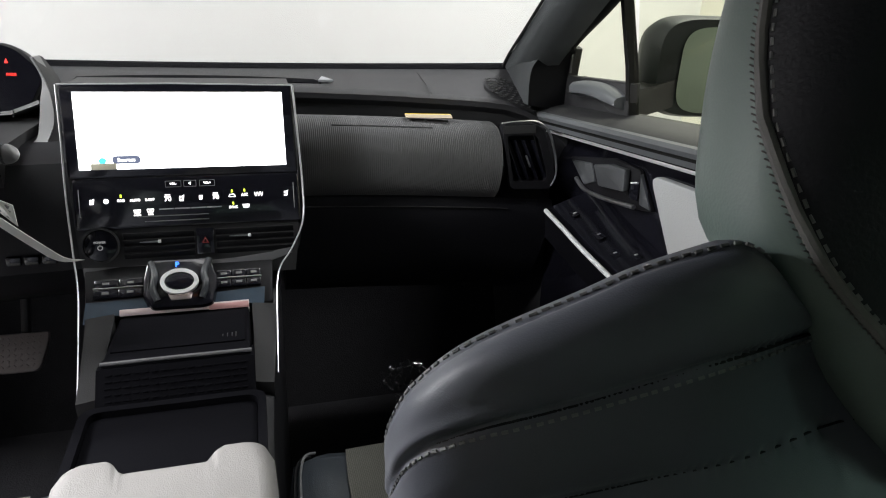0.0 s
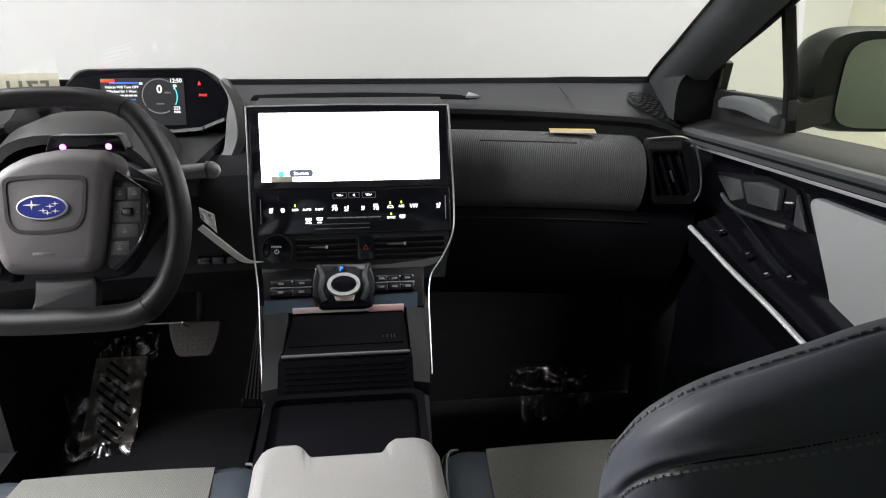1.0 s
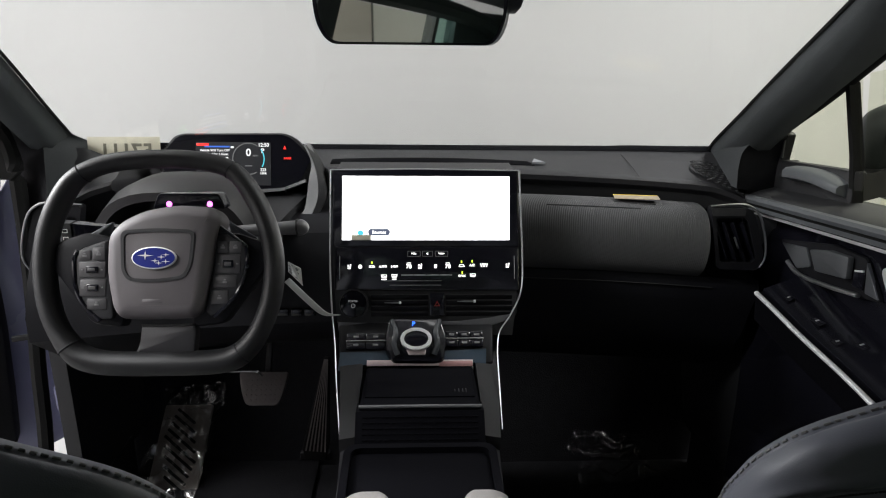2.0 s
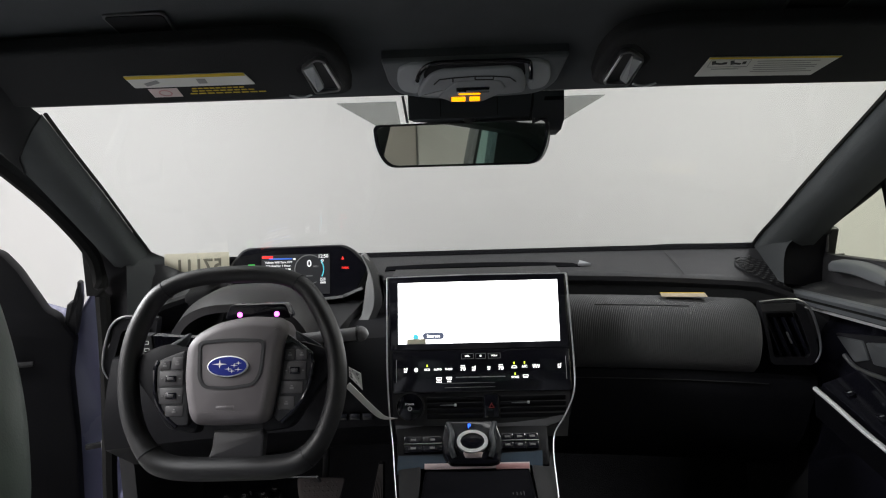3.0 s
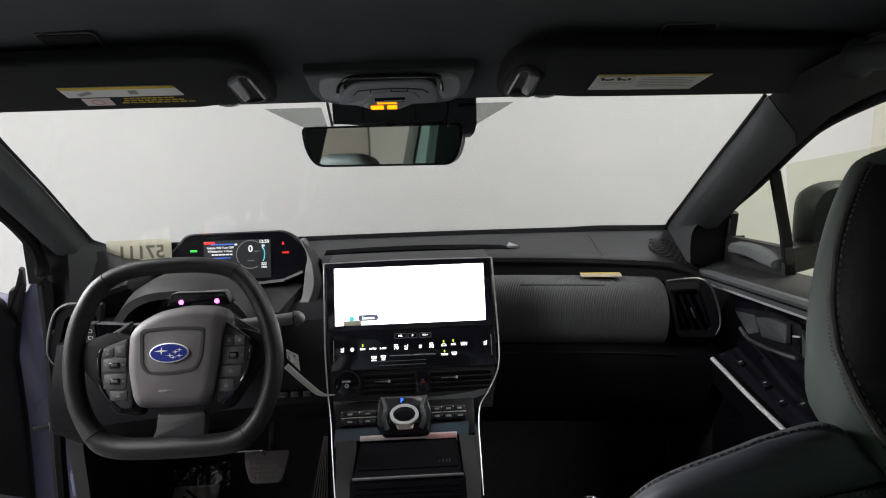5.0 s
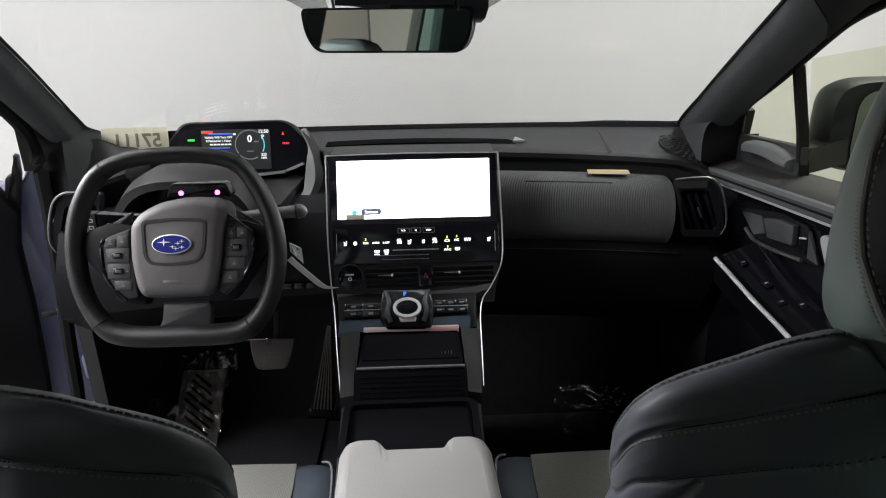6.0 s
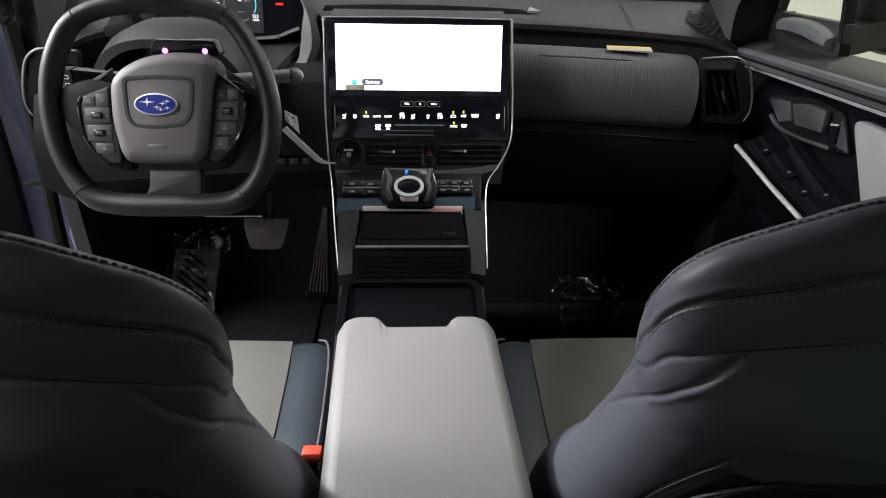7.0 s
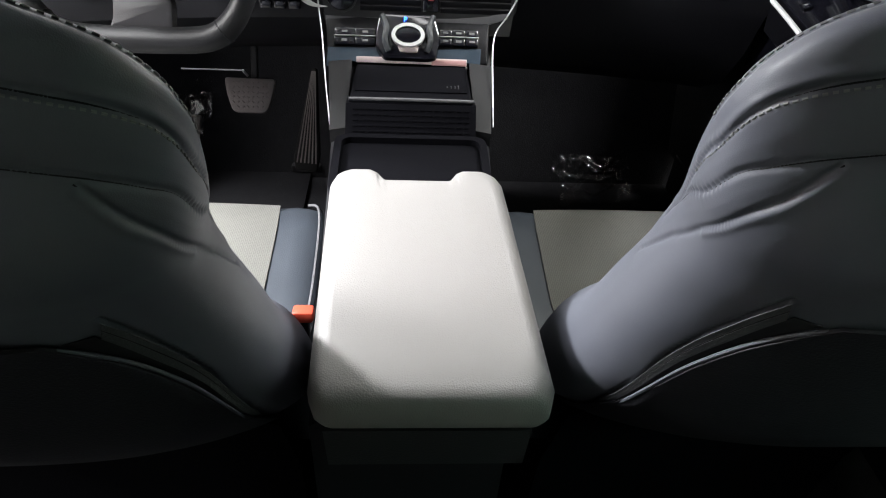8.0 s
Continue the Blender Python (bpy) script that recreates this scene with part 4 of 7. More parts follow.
for s in (-1, 1):
    sp = part("spoke", plate(rpoly([(s * 0.055, 0.030), (s * 0.100, 0.040), (s * 0.142, 0.026), (s * 0.146, -0.010), (s * 0.118, -0.045), (s * 0.090, -0.086), (s * 0.045, -0.092), (s * 0.05, -0.03)], 0.012), 0.024, WM @ pose(0.004, 0, -0.020), 0.006), M_SOFTBLACK, wheel)
    pod = part("button_pod", plate(rpoly(POD[s], 0.006), 0.012, WM @ pose(0, 0, 0.000), 0.003), M_DARK, wheel)
    for x0, y0, x1, y1, mark in WHEEL_KEYS[s]:
        bt = part("wheel_button", rbox(x1 - x0 - 0.0012, y0 - y1 - 0.0012, 0.004, 0.0012, WM @ pose((x0 + x1) / 2, (y0 + y1) / 2, 0.0112)), M_KEYS, pod)
        if mark == 2:
            part("centre_key", rbox((x1 - x0) * 0.42, (y0 - y1) * 0.38, 0.003, 0.0010, WM @ pose((x0 + x1) / 2, (y0 + y1) / 2, 0.0136)), M_GLOSS, bt)
            part("key_cap", rbox((x1 - x0) * 0.28, (y0 - y1) * 0.20, 0.002, 0.0006, WM @ pose((x0 + x1) / 2, (y0 + y1) / 2, 0.0148)), M_KEYS, bt)
            for k in (-1, 1):
                part("button_mark", rbox(0.0030, 0.0018, 0.0003, 0.0001, WM @ pose((x0 + x1) / 2 + k * (x1 - x0) * 0.36, (y0 + y1) / 2, 0.0134)), M_DIMINK, bt)
        else:
            part("button_mark", rbox(0.0058, 0.0030, 0.0003, 0.0001, WM @ pose((x0 + x1) / 2, (y0 + y1) / 2 - 0.001, 0.0134)), M_DIMINK, bt)
            part("button_mark", rbox(0.0030, 0.0018, 0.0003, 0.0001, WM @ pose((x0 + x1) / 2, (y0 + y1) / 2 + 0.0022, 0.0134)), M_DIMINK, bt)
    edge = [WM @ Vector((x, y, 0.0105)) for x, y in EDGE[s]]
    part("pod_edge", tube(smooth_line(edge), 0.0032, 8), M_GLOSS, pod)
    part("paddle", plate(rpoly([(s * 0.080, 0.060), (s * 0.125, 0.034), (s * 0.120, 0.020), (s * 0.085, 0.040)], 0.006), 0.005, WM @ pose(0.005, 0, -0.034), 0.002), M_COVER, wheel, "dark plastic shift paddle")
part("spoke_accent", loft([[WM @ Vector((x, y, 0.013)), WM @ Vector((x, y, 0.009)), WM @ Vector((x + 0.001, y - w, 0.009)), WM @ Vector((x + 0.001, y - w, 0.0125))] for x, y, w in ((0.0833, 0.0505, 0.016), (0.095, 0.0430, 0.007), (0.1250, 0.0210, 0.004))]), M_GLOSS, wheel, "glossy black accent over the spoke")
part("accent_edge", tube([WM @ Vector(p) for p in ((0.0836, 0.0500, 0.0132), (0.1245, 0.0205, 0.0132))], 0.0009, 6), M_CHROME, wheel)
part("lower_spoke", plate(rpoly([(-0.0175, -0.088), (0.0545, -0.087), (0.0570, -0.097), (0.0550, -0.130), (-0.026, -0.130), (-0.0190, -0.114)], 0.006), 0.016, WM @ pose(0, 0, -0.010), 0.004), M_HOOD, wheel, "dark grey lower spoke")
# paler bead painted in for the highlight on the lower spoke's top edge
part("spoke_highlight", tube([WM @ Vector(q) for q in ((-0.0165, -0.0885, 0.0050), (0.0180, -0.0890, 0.0056), (0.0535, -0.0875, 0.0050))], 0.0016, 6), M_KEYS, wheel)
# stalks
st = thing("indicator_stalk", (-0.43, 0.84, 0.766), "flat black indicator stalk with white marks on its end", "stalk", "column stalks")
part("lever", loft([[Vector((x, y - d, z - h)), Vector((x, y + d, z - h)), Vector((x, y + d, z + h)), Vector((x, y - d, z + h))] for x, y, z, h, d in
                    ((-0.405, 0.850, 0.766, 0.007, 0.006), (-0.455, 0.838, 0.769, 0.008, 0.007), (-0.480, 0.834, 0.767, 0.013, 0.007), (-0.497, 0.831, 0.764, 0.019, 0.008), (-0.508, 0.830, 0.763, 0.021, 0.008))]), M_GLOSS, st)
cap = part("end_cap", loft([[Vector((x, 0.829 - d, z - h)), Vector((x, 0.829 + d, z - h)), Vector((x, 0.829 + d, z + h)), Vector((x, 0.829 - d, z + h))] for x, z, h, d in ((-0.510, 0.763, 0.022, 0.009), (-0.524, 0.762, 0.0235, 0.010), (-0.528, 0.762, 0.020, 0.007))]), M_DARK, st)
for z in (0.774, 0.762, 0.750):
    part("end_mark", ring(rpoly([(-0.0040, -0.0030), (0.0040, -0.0030), (0.0040, 0.0030), (-0.0040, 0.0030)], 0.001), rpoly([(-0.0030, -0.0020), (0.0030, -0.0020), (0.0030, 0.0020), (-0.0030, 0.0020)], 0.001), 0.0006, pose(-0.5180, 0.8188, z, 90)), M_PAPER, cap)
for x, z in ((-0.492, 0.766), (-0.486, 0.760), (-0.480, 0.768)):
    part("lever_mark", rbox(0.0050, 0.0005, 0.0024, 0.0002, pose(x, 0.8240, z)), M_GREYINK, st)
st = thing("wiper_stalk", (-0.30, 0.862, 0.760), "charcoal wiper stalk with a rounded end", "stalk", "column stalks")
part("lever", tube([(-0.305 + 0.120 * i / 14, 0.862 - 0.002 * i / 14, 0.760 + 0.009 * i / 14) for i in range(15)], lambda t: 0.0085 + 0.0030 * t, 12), M_GREYPL, st)
part("end_cap", tube([(-0.186 + 0.0150 * i / 8, 0.860, 0.769 - 0.001 * i / 8) for i in range(9)], lambda t: 0.0128 * math.sqrt(max(0.02, 1 - t * t)), 14), M_GREYPL, st)
part("collar", tube([(-0.190, 0.860, 0.7688), (-0.187, 0.860, 0.7690)], 0.0131, 14), M_DARK, st)
tg = thing("paper_tag", (-0.20, 0.86, 0.66), "white printed paper tag hanging by a white tie from the column", "paper tag")
tc = [Vector(p) for p in ((-0.201, 0.832, 0.722), (-0.183, 0.838, 0.709), (-0.181, 0.834, 0.682), (-0.203, 0.840, 0.703))]
tn = Vector((0, 0.0010, 0))
part("tag", loft([tc, [p + tn for p in tc]]), M_PAPER, tg)
for i in range(2):
    for j in range(3):
        q = tc[0].lerp(tc[1], 0.20 + 0.45 * i).lerp(tc[3].lerp(tc[2], 0.20 + 0.45 * i), 0.22 + 0.27 * j) - tn * 0.4
        part("print_bar", rbox(0.0055, 0.0003, 0.0040, 0.0001, Matrix.Translation(q) @ pose(0, 0, 0, 0, 35, 0)), M_GREYINK, tg)
tie = smooth_line([(-0.208, 0.850, 0.686), (-0.183, 0.882, 0.640), (-0.160, 0.905, 0.606), (-0.136, 0.922, 0.596)], 5)
acr = Vector((0.75, 0.15, 0.65)).normalized()
ws = [0.0052 - 0.0046 * max(0.0, (k / (len(tie) - 1) - 0.55) / 0.45) for k in range(len(tie))]
part("tie", loft([[p - acr * w, p + acr * w, p + acr * w + tn, p - acr * w + tn] for p, w in zip(tie, ws)]), M_PAPER, tg, "long tapering white tie")


# ---- centre stack: touchscreen, climate panel, vents, shifter shelf ----
SM = pose(0.0125, 0.969, 0.717, 77.6)      # plane of the screen, origin under its lit part
LM = pose(0.0125, 0.967, 0.705, 69.6)      # plane of the climate panel
HM = pose(0.0, 0.917, 0.584, 37)           # sloping shelf with the shifter
stack = thing("centre_stack", (0.0, 1.0, 0.55), "tall black centre stack with a silver outline, climate panel and vents", "centre stack")
ts = thing("touchscreen", (0.0125, 0.99, 0.71), "wide touchscreen lit plain white in a black frame", "touchscreen")
part("frame", plate(rpoly([(-0.162, -0.012), (0.163, -0.012), (0.159, 0.1235), (-0.161, 0.1235)], 0.006), 0.024, SM @ pose(0, 0, -0.022), 0.002), M_GLOSS, ts)
lit = part("display", plate([(-0.146, 0), (0.1455, 0), (0.1445, 0.1105), (-0.1445, 0.1105)], 0.0006, SM @ pose(0, 0, 0.0024)), M_SCREEN, ts, "bright white display")
pill = part("screen_button", plate(rpoly([(-0.101, 0.008), (-0.063, 0.008), (-0.063, 0.0195), (-0.101, 0.0195)], 0.0055), 0.0004, SM @ pose(0, 0, 0.0034)), M_SLATE, lit)
words("Sources", 0.0075, at(SM, -0.082, 0.0135, 0.0041), M_ICON, pill, h=0.0001)
part("screen_dot", disc(0.005, 0.0004, at(SM, -0.114, 0.0125, 0.0034), 16), M_ICONC, lit)
part("status_tab", rbox(0.034, 0.009, 0.0005, 0.0001, at(SM, -0.113, 0.0045, 0.0036)), M_PLACARD, lit)

part("backing", loft([[Vector((0.0125 + sx * w, y + d, z)) for sx, d in ((-1, 0.0), (1, 0.0), (1, 0.10), (-1, 0.10))] for w, y, z in
                      ((0.150, 0.915, 0.56), (0.156, 0.930, 0.60), (0.163, 0.962, 0.68), (0.158, 0.998, 0.832))]), M_DARK, stack)
panel = part("climate_panel", plate(rpoly([(-0.158, 0.0), (0.163, 0.0), (0.164, -0.076), (-0.158, -0.076)], 0.006), 0.010, LM @ pose(0, 0, -0.008), 0.003), M_GLOSS, stack, "glossy black climate touch panel")
for x in (-0.150, 0.154):
    part("panel_edge", rbox(0.0012, 0.040, 0.0006, 0.0002, at(LM, x, -0.036, 0.0026)), M_GREYINK, panel)
PZ = 0.0028


def icon(name, pts, x, y, h=0.0003):
    """A small lit sign cut from an outline."""
    return part(name, plate(pts, h, at(LM, x, y, PZ)), M_ICON, panel)


def seat_sign(x, y, k=1.0, steam=True):
    icon("seat_icon", [(px * k, py * k) for px, py in ((-0.0034, -0.0040), (0.0016, -0.0040), (0.0030, 0.0042), (0.0012, 0.0042), (0.0001, -0.0018), (-0.0034, -0.0018))], x, y)
    if steam:
        for d in (-0.0030, -0.0014):
            icon("heat_mark", [(d * k - 0.0004, -0.0004), (d * k + 0.0004, -0.0004), (d * k + 0.0007, 0.0034), (d * k - 0.0001, 0.0034)], x, y)


def screen_sign(x, y, wide, letters):
    """A window outline with rising lines and a caption of plain bars."""
    o_ = rpoly([(-0.0042, -0.0022), (0.0042, -0.0022), (0.0052, 0.0030), (-0.0052, 0.0030)], 0.0010, 3)
    i_ = rpoly([(-0.0033, -0.0013), (0.0033, -0.0013), (0.0041, 0.0021), (-0.0041, 0.0021)], 0.0006, 3)
    part("defrost_icon", ring(o_, i_, 0.0003, at(LM, x, y, PZ)), M_ICON, panel)
    for d in (-0.0018, 0.0, 0.0018):
        icon("heat_mark", [(d - 0.0004, -0.0030), (d + 0.0004, -0.0030), (d + 0.0004, 0.0010), (d - 0.0004, 0.0010)], x, y)
    for d in range(letters):
        icon("icon_caption", [(-wide + d * 0.0026, -0.0062), (-wide + d * 0.0026 + 0.0018, -0.0062), (-wide + d * 0.0026 + 0.0018, -0.0042), (-wide + d * 0.0026, -0.0042)], x, y)


seat_sign(-0.133, -0.0345)
part("wheel_icon", ring(oval(0.0033, 0.0036, 18), oval(0.0021, 0.0024, 18), 0.0003, at(LM, -0.1145, -0.0345, PZ)), M_ICON, panel)
icon("wheel_icon_spoke", [(-0.0024, -0.0006), (0.0024, -0.0006), (0.0014, 0.0010), (-0.0014, 0.0010)], -0.1145, -0.0345)
seat_sign(0.1425, -0.0325)
for txt, x in (("ECO", -0.0945), ("AUTO", -0.0755), ("S-OFF", -0.0555)):
    words(txt, 0.0050, at(LM, x, -0.0345, PZ), M_ICON, panel)
for x in (-0.0305, 0.0375):
    words("70", 0.0096, at(LM, x, -0.0345, PZ), M_ICON, panel)
    part("temp_mark", rbox(0.0075, 0.0011, 0.0003, 0.0001, at(LM, x, -0.0283, PZ)), M_ICON, panel)
seat_sign(-0.0105, -0.0340, 1.1)
seat_sign(0.0165, -0.0340, 0.8)
part("recirculation_icon", ring(rpoly([(-0.0055, -0.0022), (0.0055, -0.0022), (0.0035, 0.0024), (-0.0035, 0.0024)], 0.0012, 3), rpoly([(-0.0042, -0.0013), (0.0042, -0.0013), (0.0026, 0.0015), (-0.0026, 0.0015)], 0.0008, 3), 0.0003, at(LM, 0.0615, -0.0330, PZ)), M_ICON, panel)
words("A/C", 0.0058, at(LM, 0.0800, -0.0325, PZ), M_ICON, panel)
for i in range(3):
    icon("airflow_mark", [(-0.0022, 0.0030), (-0.0011, 0.0030), (0.0003, -0.0016), (0.0016, 0.0030), (0.0024, 0.0030), (0.0007, -0.0036), (-0.0002, -0.0036)], 0.0962 + 0.0044 * i, -0.0320)
screen_sign(-0.0735, -0.0515, 0.0050, 4)
screen_sign(-0.0555, -0.0510, 0.0035, 3)
words("SYNC", 0.0052, at(LM, 0.0625, -0.0510, PZ), M_ICON, panel)
screen_sign(0.0810, -0.0500, 0.0, 0)
for x, y in ((-0.0945, -0.0275), (0.0615, -0.0262), (0.0800, -0.0255), (0.0625, -0.0450)):
    part("indicator_dot", rbox(0.0022, 0.0042, 0.0004, 0.0010, at(LM, x, y, PZ)), M_ICONY, panel)
for i in range(4):
    part("fan_slider", rbox(0.0210, 0.0020, 0.0006, 0.0004, at(LM, -0.0330 + 0.0225 * i, -0.0492, PZ)), M_GREYINK, panel)
part("fan_edge", rbox(0.100, 0.0014, 0.0005, 0.0003, at(LM, -0.0238, -0.0592, PZ)), M_DIMINK, panel)
part("fan_edge", rbox(0.090, 0.0014, 0.0005, 0.0003, at(LM, -0.0190, -0.0668, PZ)), M_DIMINK, panel)
for x, w in ((-0.0215, 0.0225), (0.0020, 0.0180), (0.0265, 0.0225)):
    o_, i_ = rpoly([(-w / 2, -0.0050), (w / 2, -0.0050), (w / 2, 0.0045), (-w / 2, 0.0045)], 0.0012, 3), rpoly([(-w / 2 + 0.0006, -0.0044), (w / 2 - 0.0006, -0.0044), (w / 2 - 0.0006, 0.0039), (-w / 2 + 0.0006, 0.0039)], 0.0008, 3)
    part("volume_key", ring(o_, i_, 0.0004, at(LM, x, -0.0120, PZ)), M_GREYINK, panel)
for txt, x in (("VOL-", -0.0215), ("VOL+", 0.0265)):
    words(txt, 0.0044, at(LM, x, -0.0120, PZ), M_ICON, panel)
icon("mute_icon", [(-0.0018, -0.0008), (-0.0006, -0.0008), (0.0012, -0.0024), (0.0012, 0.0024), (-0.0006, 0.0008), (-0.0018, 0.0008)], 0.0020, -0.0120)
# vents
vent = part("vent_housing", plate(rpoly([(-0.158, -0.080), (0.164, -0.080), (0.158, -0.120), (0.140, -0.130), (-0.155, -0.130)], 0.006), 0.012, LM @ pose(0, 0, -0.016)), M_SOFTBLACK, stack)
for x0, x1 in ((-0.096, 0.003), (0.034, 0.150)):
    for i in range(4):
        part("vent_slat", rbox(x1 - x0, 0.012, 0.0018, 0.0005, LM @ pose((x0 + x1) / 2, -0.088 - 0.010 * i, -0.001, 35)), M_SOFTBLACK, vent)
for x0, x1, y in ((-0.0729, -0.0445, -0.0970), (0.0538, 0.0845, -0.0950)):
    tab = part("vent_tab", loft([[LM @ Vector((x, y + dy, z)) for dy, z in ((-w, 0.003), (w, 0.003), (w, 0.007), (-w, 0.007))] for x, w in ((x0, 0.0005), ((x0 + x1) / 2, 0.0013), (x1, 0.0015))]), M_SATIN, vent, "thin satin vent tab")
    part("tab_grip", rbox(0.0040, 0.0052, 0.004, 0.0008, at(LM, x1 - 0.001, y, 0.0062)), M_BRIGHT, tab)
hz = part("hazard_button", rbox(0.026, 0.040, 0.008, 0.002, at(LM, 0.0185, -0.1, 0.0)), M_GLOSS, vent)
part("hazard_mark", ring([(-0.0052, -0.0043), (0.0052, -0.0043), (0, 0.0055)], [(-0.0026, -0.0028), (0.0026, -0.0028), (0, 0.0022)], 0.0005, at(LM, 0.0185, -0.099, 0.0042)), M_REDDIM, hz, "red hazard triangle")
pw = part("power_button", disc(0.0235, 0.010, at(LM, -0.126, -0.099, -0.004), 32, 0.002), M_GLOSS, vent, "round black power button")
part("power_ring", ring(oval(0.0262, 0.0262), oval(0.0235, 0.0235), 0.004, at(LM, -0.126, -0.099, 0.004)), M_DARK, pw)
words("POWER", 0.0046, at(LM, -0.1265, -0.0942, 0.0064), M_ICONDIM, pw)
arc = [(0.0032 * math.sin(2 * math.pi * (0.09 + 0.82 * i / 14)), 0.0032 * math.cos(2 * math.pi * (0.09 + 0.82 * i / 14))) for i in range(15)]
part("power_symbol", tube([LM @ Vector((-0.1262 + x, -0.1020 + y, 0.0062)) for x, y in arc], 0.0006, 5), M_ICONDIM, pw)
part("power_symbol_bar", rbox(0.0009, 0.0040, 0.0006, 0.0002, at(LM, -0.1262, -0.0990, 0.0064)), M_ICONDIM, pw)
part("lower_ledge", loft([[LM @ Vector((x, y, z)) for y, z in ((y0, -0.010), (y0, -0.002), (y0 - 0.005, 0.0005), (y0 - 0.013, 0.0005), (y0 - 0.016, -0.010))] for x, y0 in ((-0.152, -0.1300), (-0.100, -0.1315), (-0.02, -0.1310), (0.060, -0.1285), (0.115, -0.1230), (0.146, -0.1130))]), M_LEDGE, stack, "dark grey ledge under the vents")

# shelf, buttons and shifter
shelf = part("shelf", plate(rpoly([(-0.140, 0.012), (0.128, 0.012), (0.124, -0.075), (-0.132, -0.075)], 0.006), 0.020, HM @ pose(0, 0, -0.026), 0.003), M_SOFTBLACK, stack)
for x in (-0.1070, -0.0740):
    for y in (-0.0280, -0.0435):
        bt = part("shelf_button", rbox(0.0325, 0.0145, 0.008, 0.002, at(HM, x, y, -0.003)), M_GLOSS, shelf)
        part("button_mark", rbox(0.009, 0.004, 0.0004, 0.0002, at(HM, x, y, 0.0013)), M_DIMINK, bt)
for x in (0.0550, 0.0765, 0.0980):
    for y in (-0.0250, -0.0400):
        bt = part("shelf_button", rbox(0.0205, 0.0135, 0.008, 0.002, at(HM, x, y, -0.003)), M_GLOSS, shelf)
        part("button_mark", rbox(0.009, 0.004, 0.0004, 0.0002, at(HM, x, y, 0.0013)), M_DIMINK, bt)
part("button_divider", rbox(0.066, 0.0018, 0.003, 0.0006, at(HM, 0.0765, -0.0325, 0.001)), M_SATIN, shelf)
part("button_divider", rbox(0.066, 0.0018, 0.003, 0.0006, at(HM, -0.0905, -0.0358, 0.001)), M_SATIN, shelf)
for pts in ([(-0.1325, -0.0544), (-0.0566, -0.0523), (-0.0480, -0.0762), (-0.1010, -0.0790), (-0.1090, -0.0860), (-0.1340, -0.0885)], [(0.0442, -0.0528), (0.1132, -0.0492), (0.1100, -0.0880), (0.0932, -0.0880), (0.0929, -0.0758), (0.0395, -0.0764)]):
    part("protective_film", plate(pts, 0.001, HM @ pose(0, 0, -0.0045)), M_FILM, shelf, "blue film on the glossy shelf")
sh = thing("gear_selector", (-0.002, 0.89, 0.565), "round silver and black gear dial on a glossy black pod", "gear selector")
pod = part("pod", plate(rpoly([(-0.053, -0.001), (-0.043, 0.0055), (0.033, 0.0040), (0.0385, -0.003), (0.0465, -0.0346), (0.0405, -0.0755), (0.0255, -0.0785), (-0.0440, -0.0775), (-0.0570, -0.0566), (-0.0570, -0.0288)], 0.006), 0.018, HM @ pose(0, 0, -0.010), 0.006), M_GLOSS, sh)
for s in (-1, 1):
    part("pod_fin", tube(smooth_line([HM @ Vector(p) for p in ((s * 0.041 - 0.006, -0.002, 0.008), (s * 0.034 - 0.006, -0.026, 0.013), (s * 0.036 - 0.006, -0.048, 0.012), (s * 0.030 - 0.006, -0.066, 0.008))], 5), 0.005, 8), M_COVER, pod)
DM = HM @ pose(-0.0055, -0.0400, 0.006, 8)
part("dial_base", plate(oval(0.0275, 0.0205), 0.006, DM, 0.002), M_GLOSS, sh)
part("dial_ring", ring(rpoly(oval(0.0275, 0.0202, 10), 0.006, 4), rpoly(oval(0.0212, 0.0146, 10), 0.004, 4), 0.014, DM, 0.0015), M_BRIGHT, sh, "bright silver ring")
part("dial_cap", plate(oval(0.0217, 0.0149), 0.013, DM, 0.004, 3), M_GLOSS, sh)
part("dial_lip", plate(rpoly([(-0.0165, -0.0165), (0.0170, -0.0165), (0.0150, -0.0262), (-0.0125, -0.0262)], 0.002), 0.009, DM, 0.002), M_PINKP, sh, "satin silver dial lip")
words("P", 0.0105, at(HM, -0.010, -0.0090, 0.0100) @ pose(0, 0, 0, 18), M_ICONB, pod)

# silver outline of the stack and console
for nm, pts in (("trim_left", [(-0.1515, 0.9935, 0.8355), (-0.153, 0.978, 0.760), (-0.154, 0.955, 0.680), (-0.150, 0.925, 0.605), (-0.142, 0.885, 0.562), (-0.132, 0.810, 0.525), (-0.117, 0.710, 0.496)]),
                ("trim_right", [(0.1740, 0.9935, 0.8355), (0.178, 0.978, 0.760), (0.181, 0.960, 0.690), (0.178, 0.937, 0.635), (0.158, 0.920, 0.595), (0.139, 0.905, 0.572), (0.131, 0.870, 0.553), (0.127, 0.800, 0.522), (0.123, 0.728, 0.492)])):
    part("outline_trim", tube(smooth_line(pts, 5), lambda k: 0.0018 - 0.0009 * k, 8), M_TRIM, stack, "thin satin silver outline")
part("outline_trim", tube([(-0.1515, 0.9935, 0.8355), (0.0, 0.9940, 0.8375), (0.1740, 0.9935, 0.8355)], 0.0012, 8), M_TRIM, stack)

